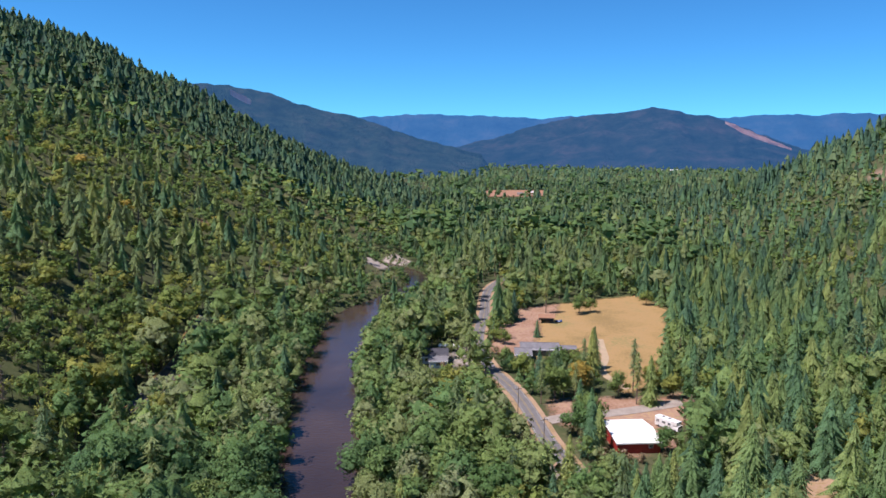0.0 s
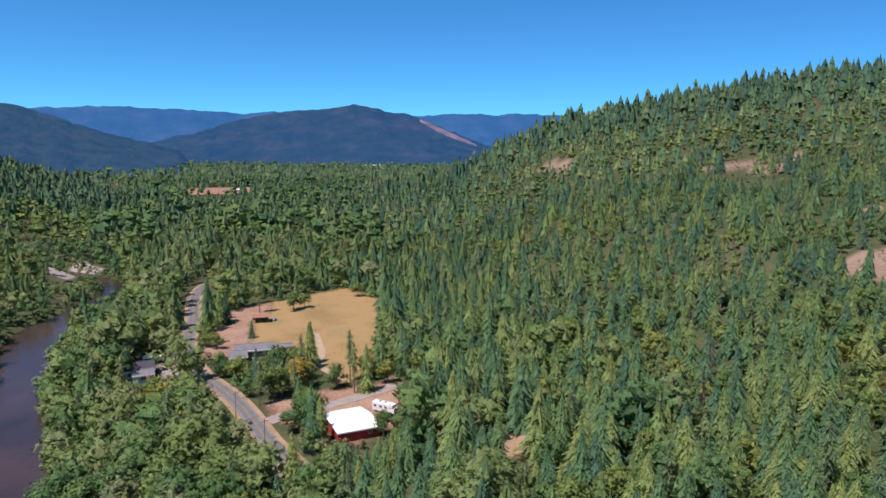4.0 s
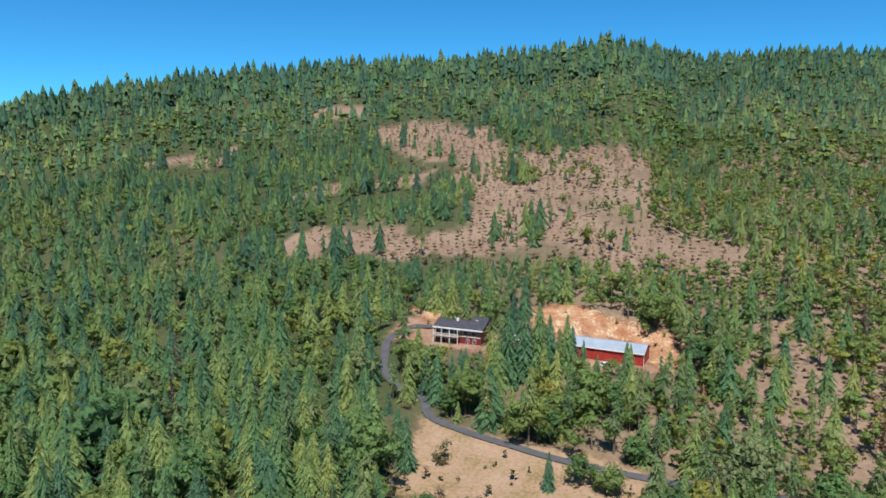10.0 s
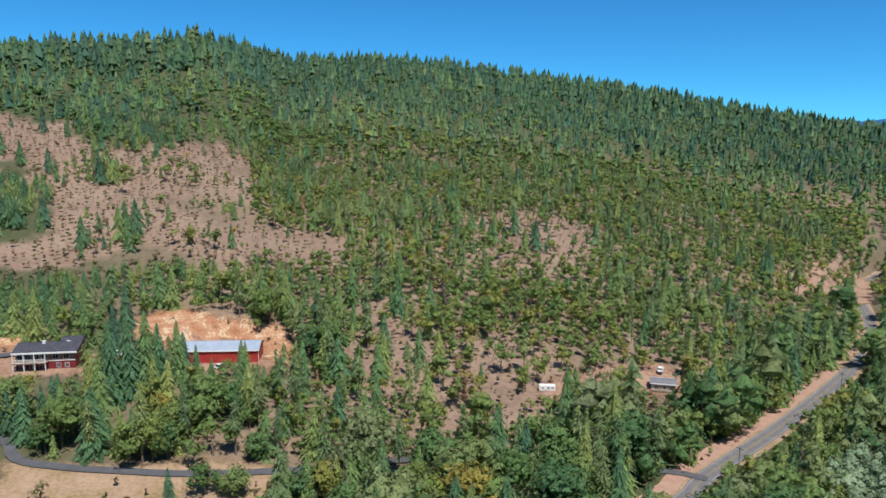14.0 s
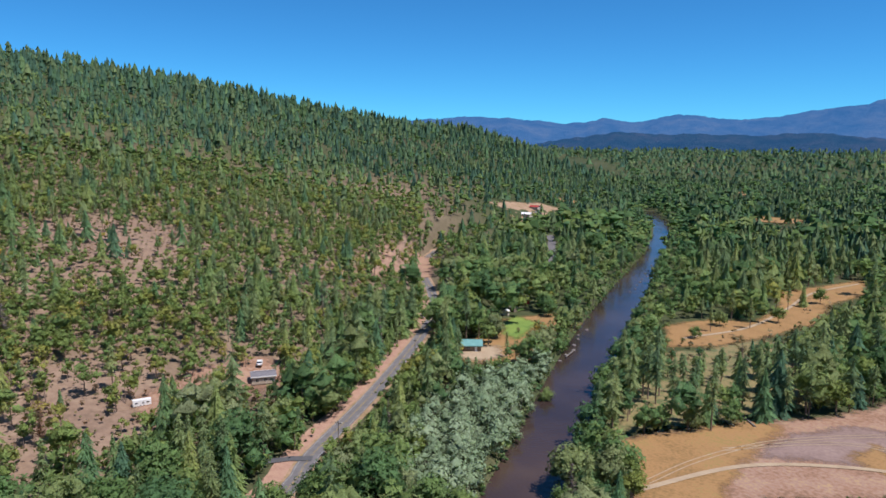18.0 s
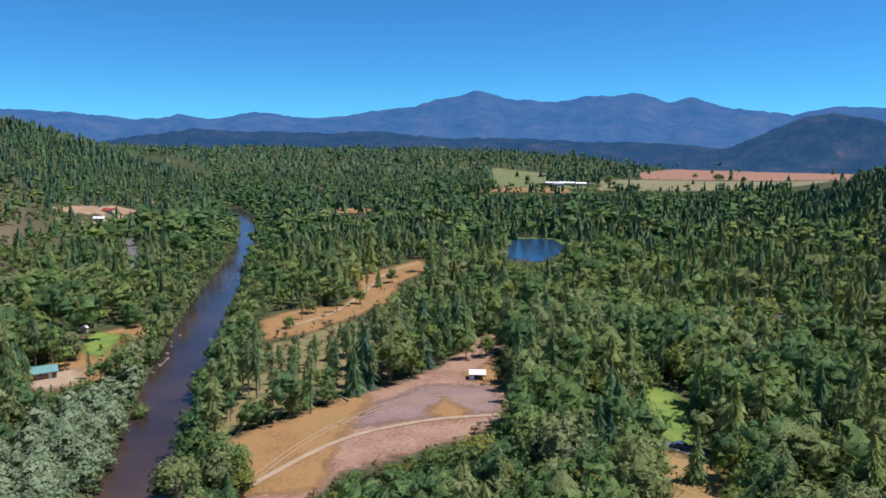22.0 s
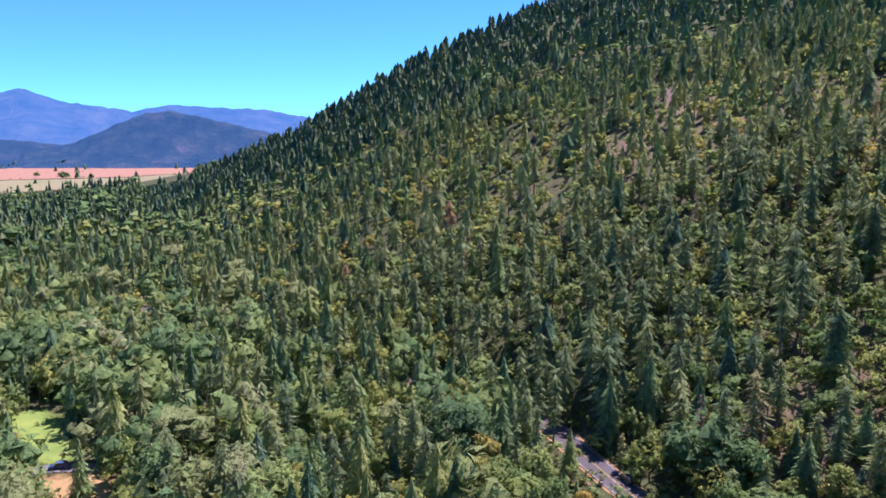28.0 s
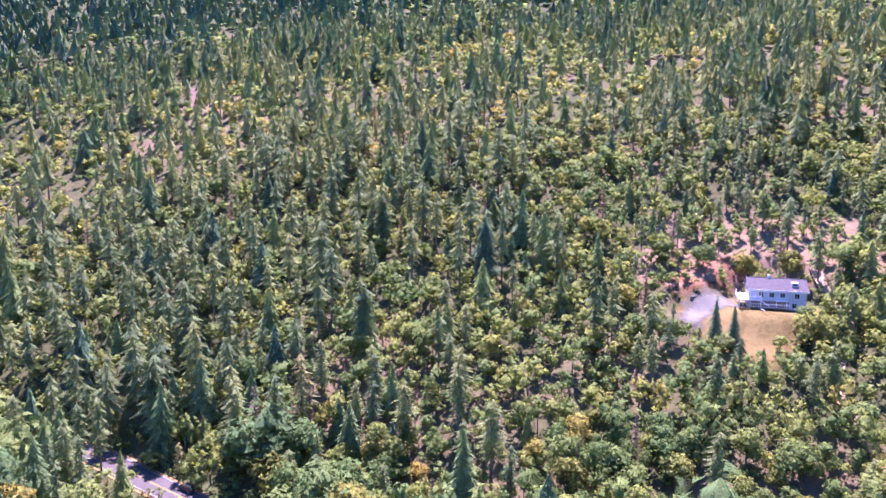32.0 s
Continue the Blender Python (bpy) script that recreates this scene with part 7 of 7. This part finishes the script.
rs = random.Random(21)
for n in range(14):
    stone(-32.5 + rs.uniform(-1.5, 1.5), 284 + n * 1.9 + rs.uniform(-1, 1), -1.5, rs.uniform(0.5, 1.3), n)
for n in range(7):
    t = n / 6
    stone(171 + 26 * t + rs.uniform(-1.5, 1.5), -202 - 42 * t + rs.uniform(-1.5, 1.5), -1.5, rs.uniform(0.4, 1.0), 40 + n)
for n in range(10):
    stone(232 + n * 5.0 + rs.uniform(-2, 2), -330 - n * 9.5, -1.5, rs.uniform(0.4, 0.9), 70 + n)
for x, y, l, turn in ((175.5, -210, 9.0, -70), (96, -196, 9.0, -40), (99, -190, 6.0, -30)):
    q = thing("driftwood_log", "bleached fallen log lying on bare ground", "log", pose(x, y, float(max(gz(x, y), -1.4)) + 0.3, 0, 0, turn))
    bm = bmesh.new()
    bmesh.ops.create_cone(bm, cap_ends=True, segments=9, radius1=0.34, radius2=0.2, depth=l, matrix=pose(0, 0, 0, 0, 90, 0))
    for v in bm.verts:
        v.co += Vector((0, 0.25 * math.sin(v.co.x * 0.5), 0.05 * noise.noise(v.co)))
    part("stem", bm, M_ROCK, q)
    part("stub", boxes((1.0, 0.1, 0.0, 1.2, 0.9, 0.18)), M_ROCK, q)

# ground details: grass margins and gravel on the dirt field, tracks by the meadow
patch("grass_margin", [(89, -130), (109, -154), (108, -164), (96, -193), (88, -200), (84, -176), (80, -160), (76, -140)], M_GOLD, 0.13, 1.2, 3.0, label="dry golden grass margin of the dirt field", category="grass")
patch("grass_margin", [(66, -232), (60, -250), (52, -238), (46, -222), (56, -224)], M_GOLD, 0.13, 1.2, 2.0, label="dry grass behind the white shelter", category="grass")
patch("grass_margin", [(66, -206), (55, -199), (57, -189), (66, -193)], M_GOLD, 0.13, 1.2, 2.5, label="patch of dry grass on the dirt field", category="grass")
patch("gravel_spread", [(82, -176), (84, -196), (74, -214), (56, -222), (46, -210), (46, -200), (62, -192), (72, -184)], M_PINKGRAVEL, 0.10, 1.2, 3.0, label="grey-pink gravel spread on the dirt field", category="gravel")
road("driveway", curve([(66, 290), (64, 276), (62, 262), (58, 250), (58, 240), (62, 228)], 3), 1.4, M_TRACK, 0.16, "pale drive along the meadow edge", False)
road("dirt_track", curve([(158, -262), (150, -300), (156, -350), (165, -400), (160, -450)], 6), 0.9, M_TRACK, 0.2, "dusty track across the far field", False)

road("dirt_track", curve([(-232, 22), (-225, 24), (-206, 29), (-192, 26), (-181, 24), (-170, 28), (-157, 31), (-140, 38)], 3), 1.3, M_TRACK, 0.4, "narrow dirt track down the slope below the house", False)

# twin wheel ruts across the dirt field
for rut in ([(58, -226), (66, -216), (77, -200), (86, -182), (91, -160), (92, -140)], [(50, -206), (60, -206), (70, -202), (80, -190), (90, -172)]):
    for side in (-0.8, 0.8):
        tagged(ribbon("wheel_rut", curve(rut, 3), 0.16, M_TRACK, 0.17, offset=side), "faint wheel rut pressed into the dirt field", "rut", kind="structure")

plant_all()
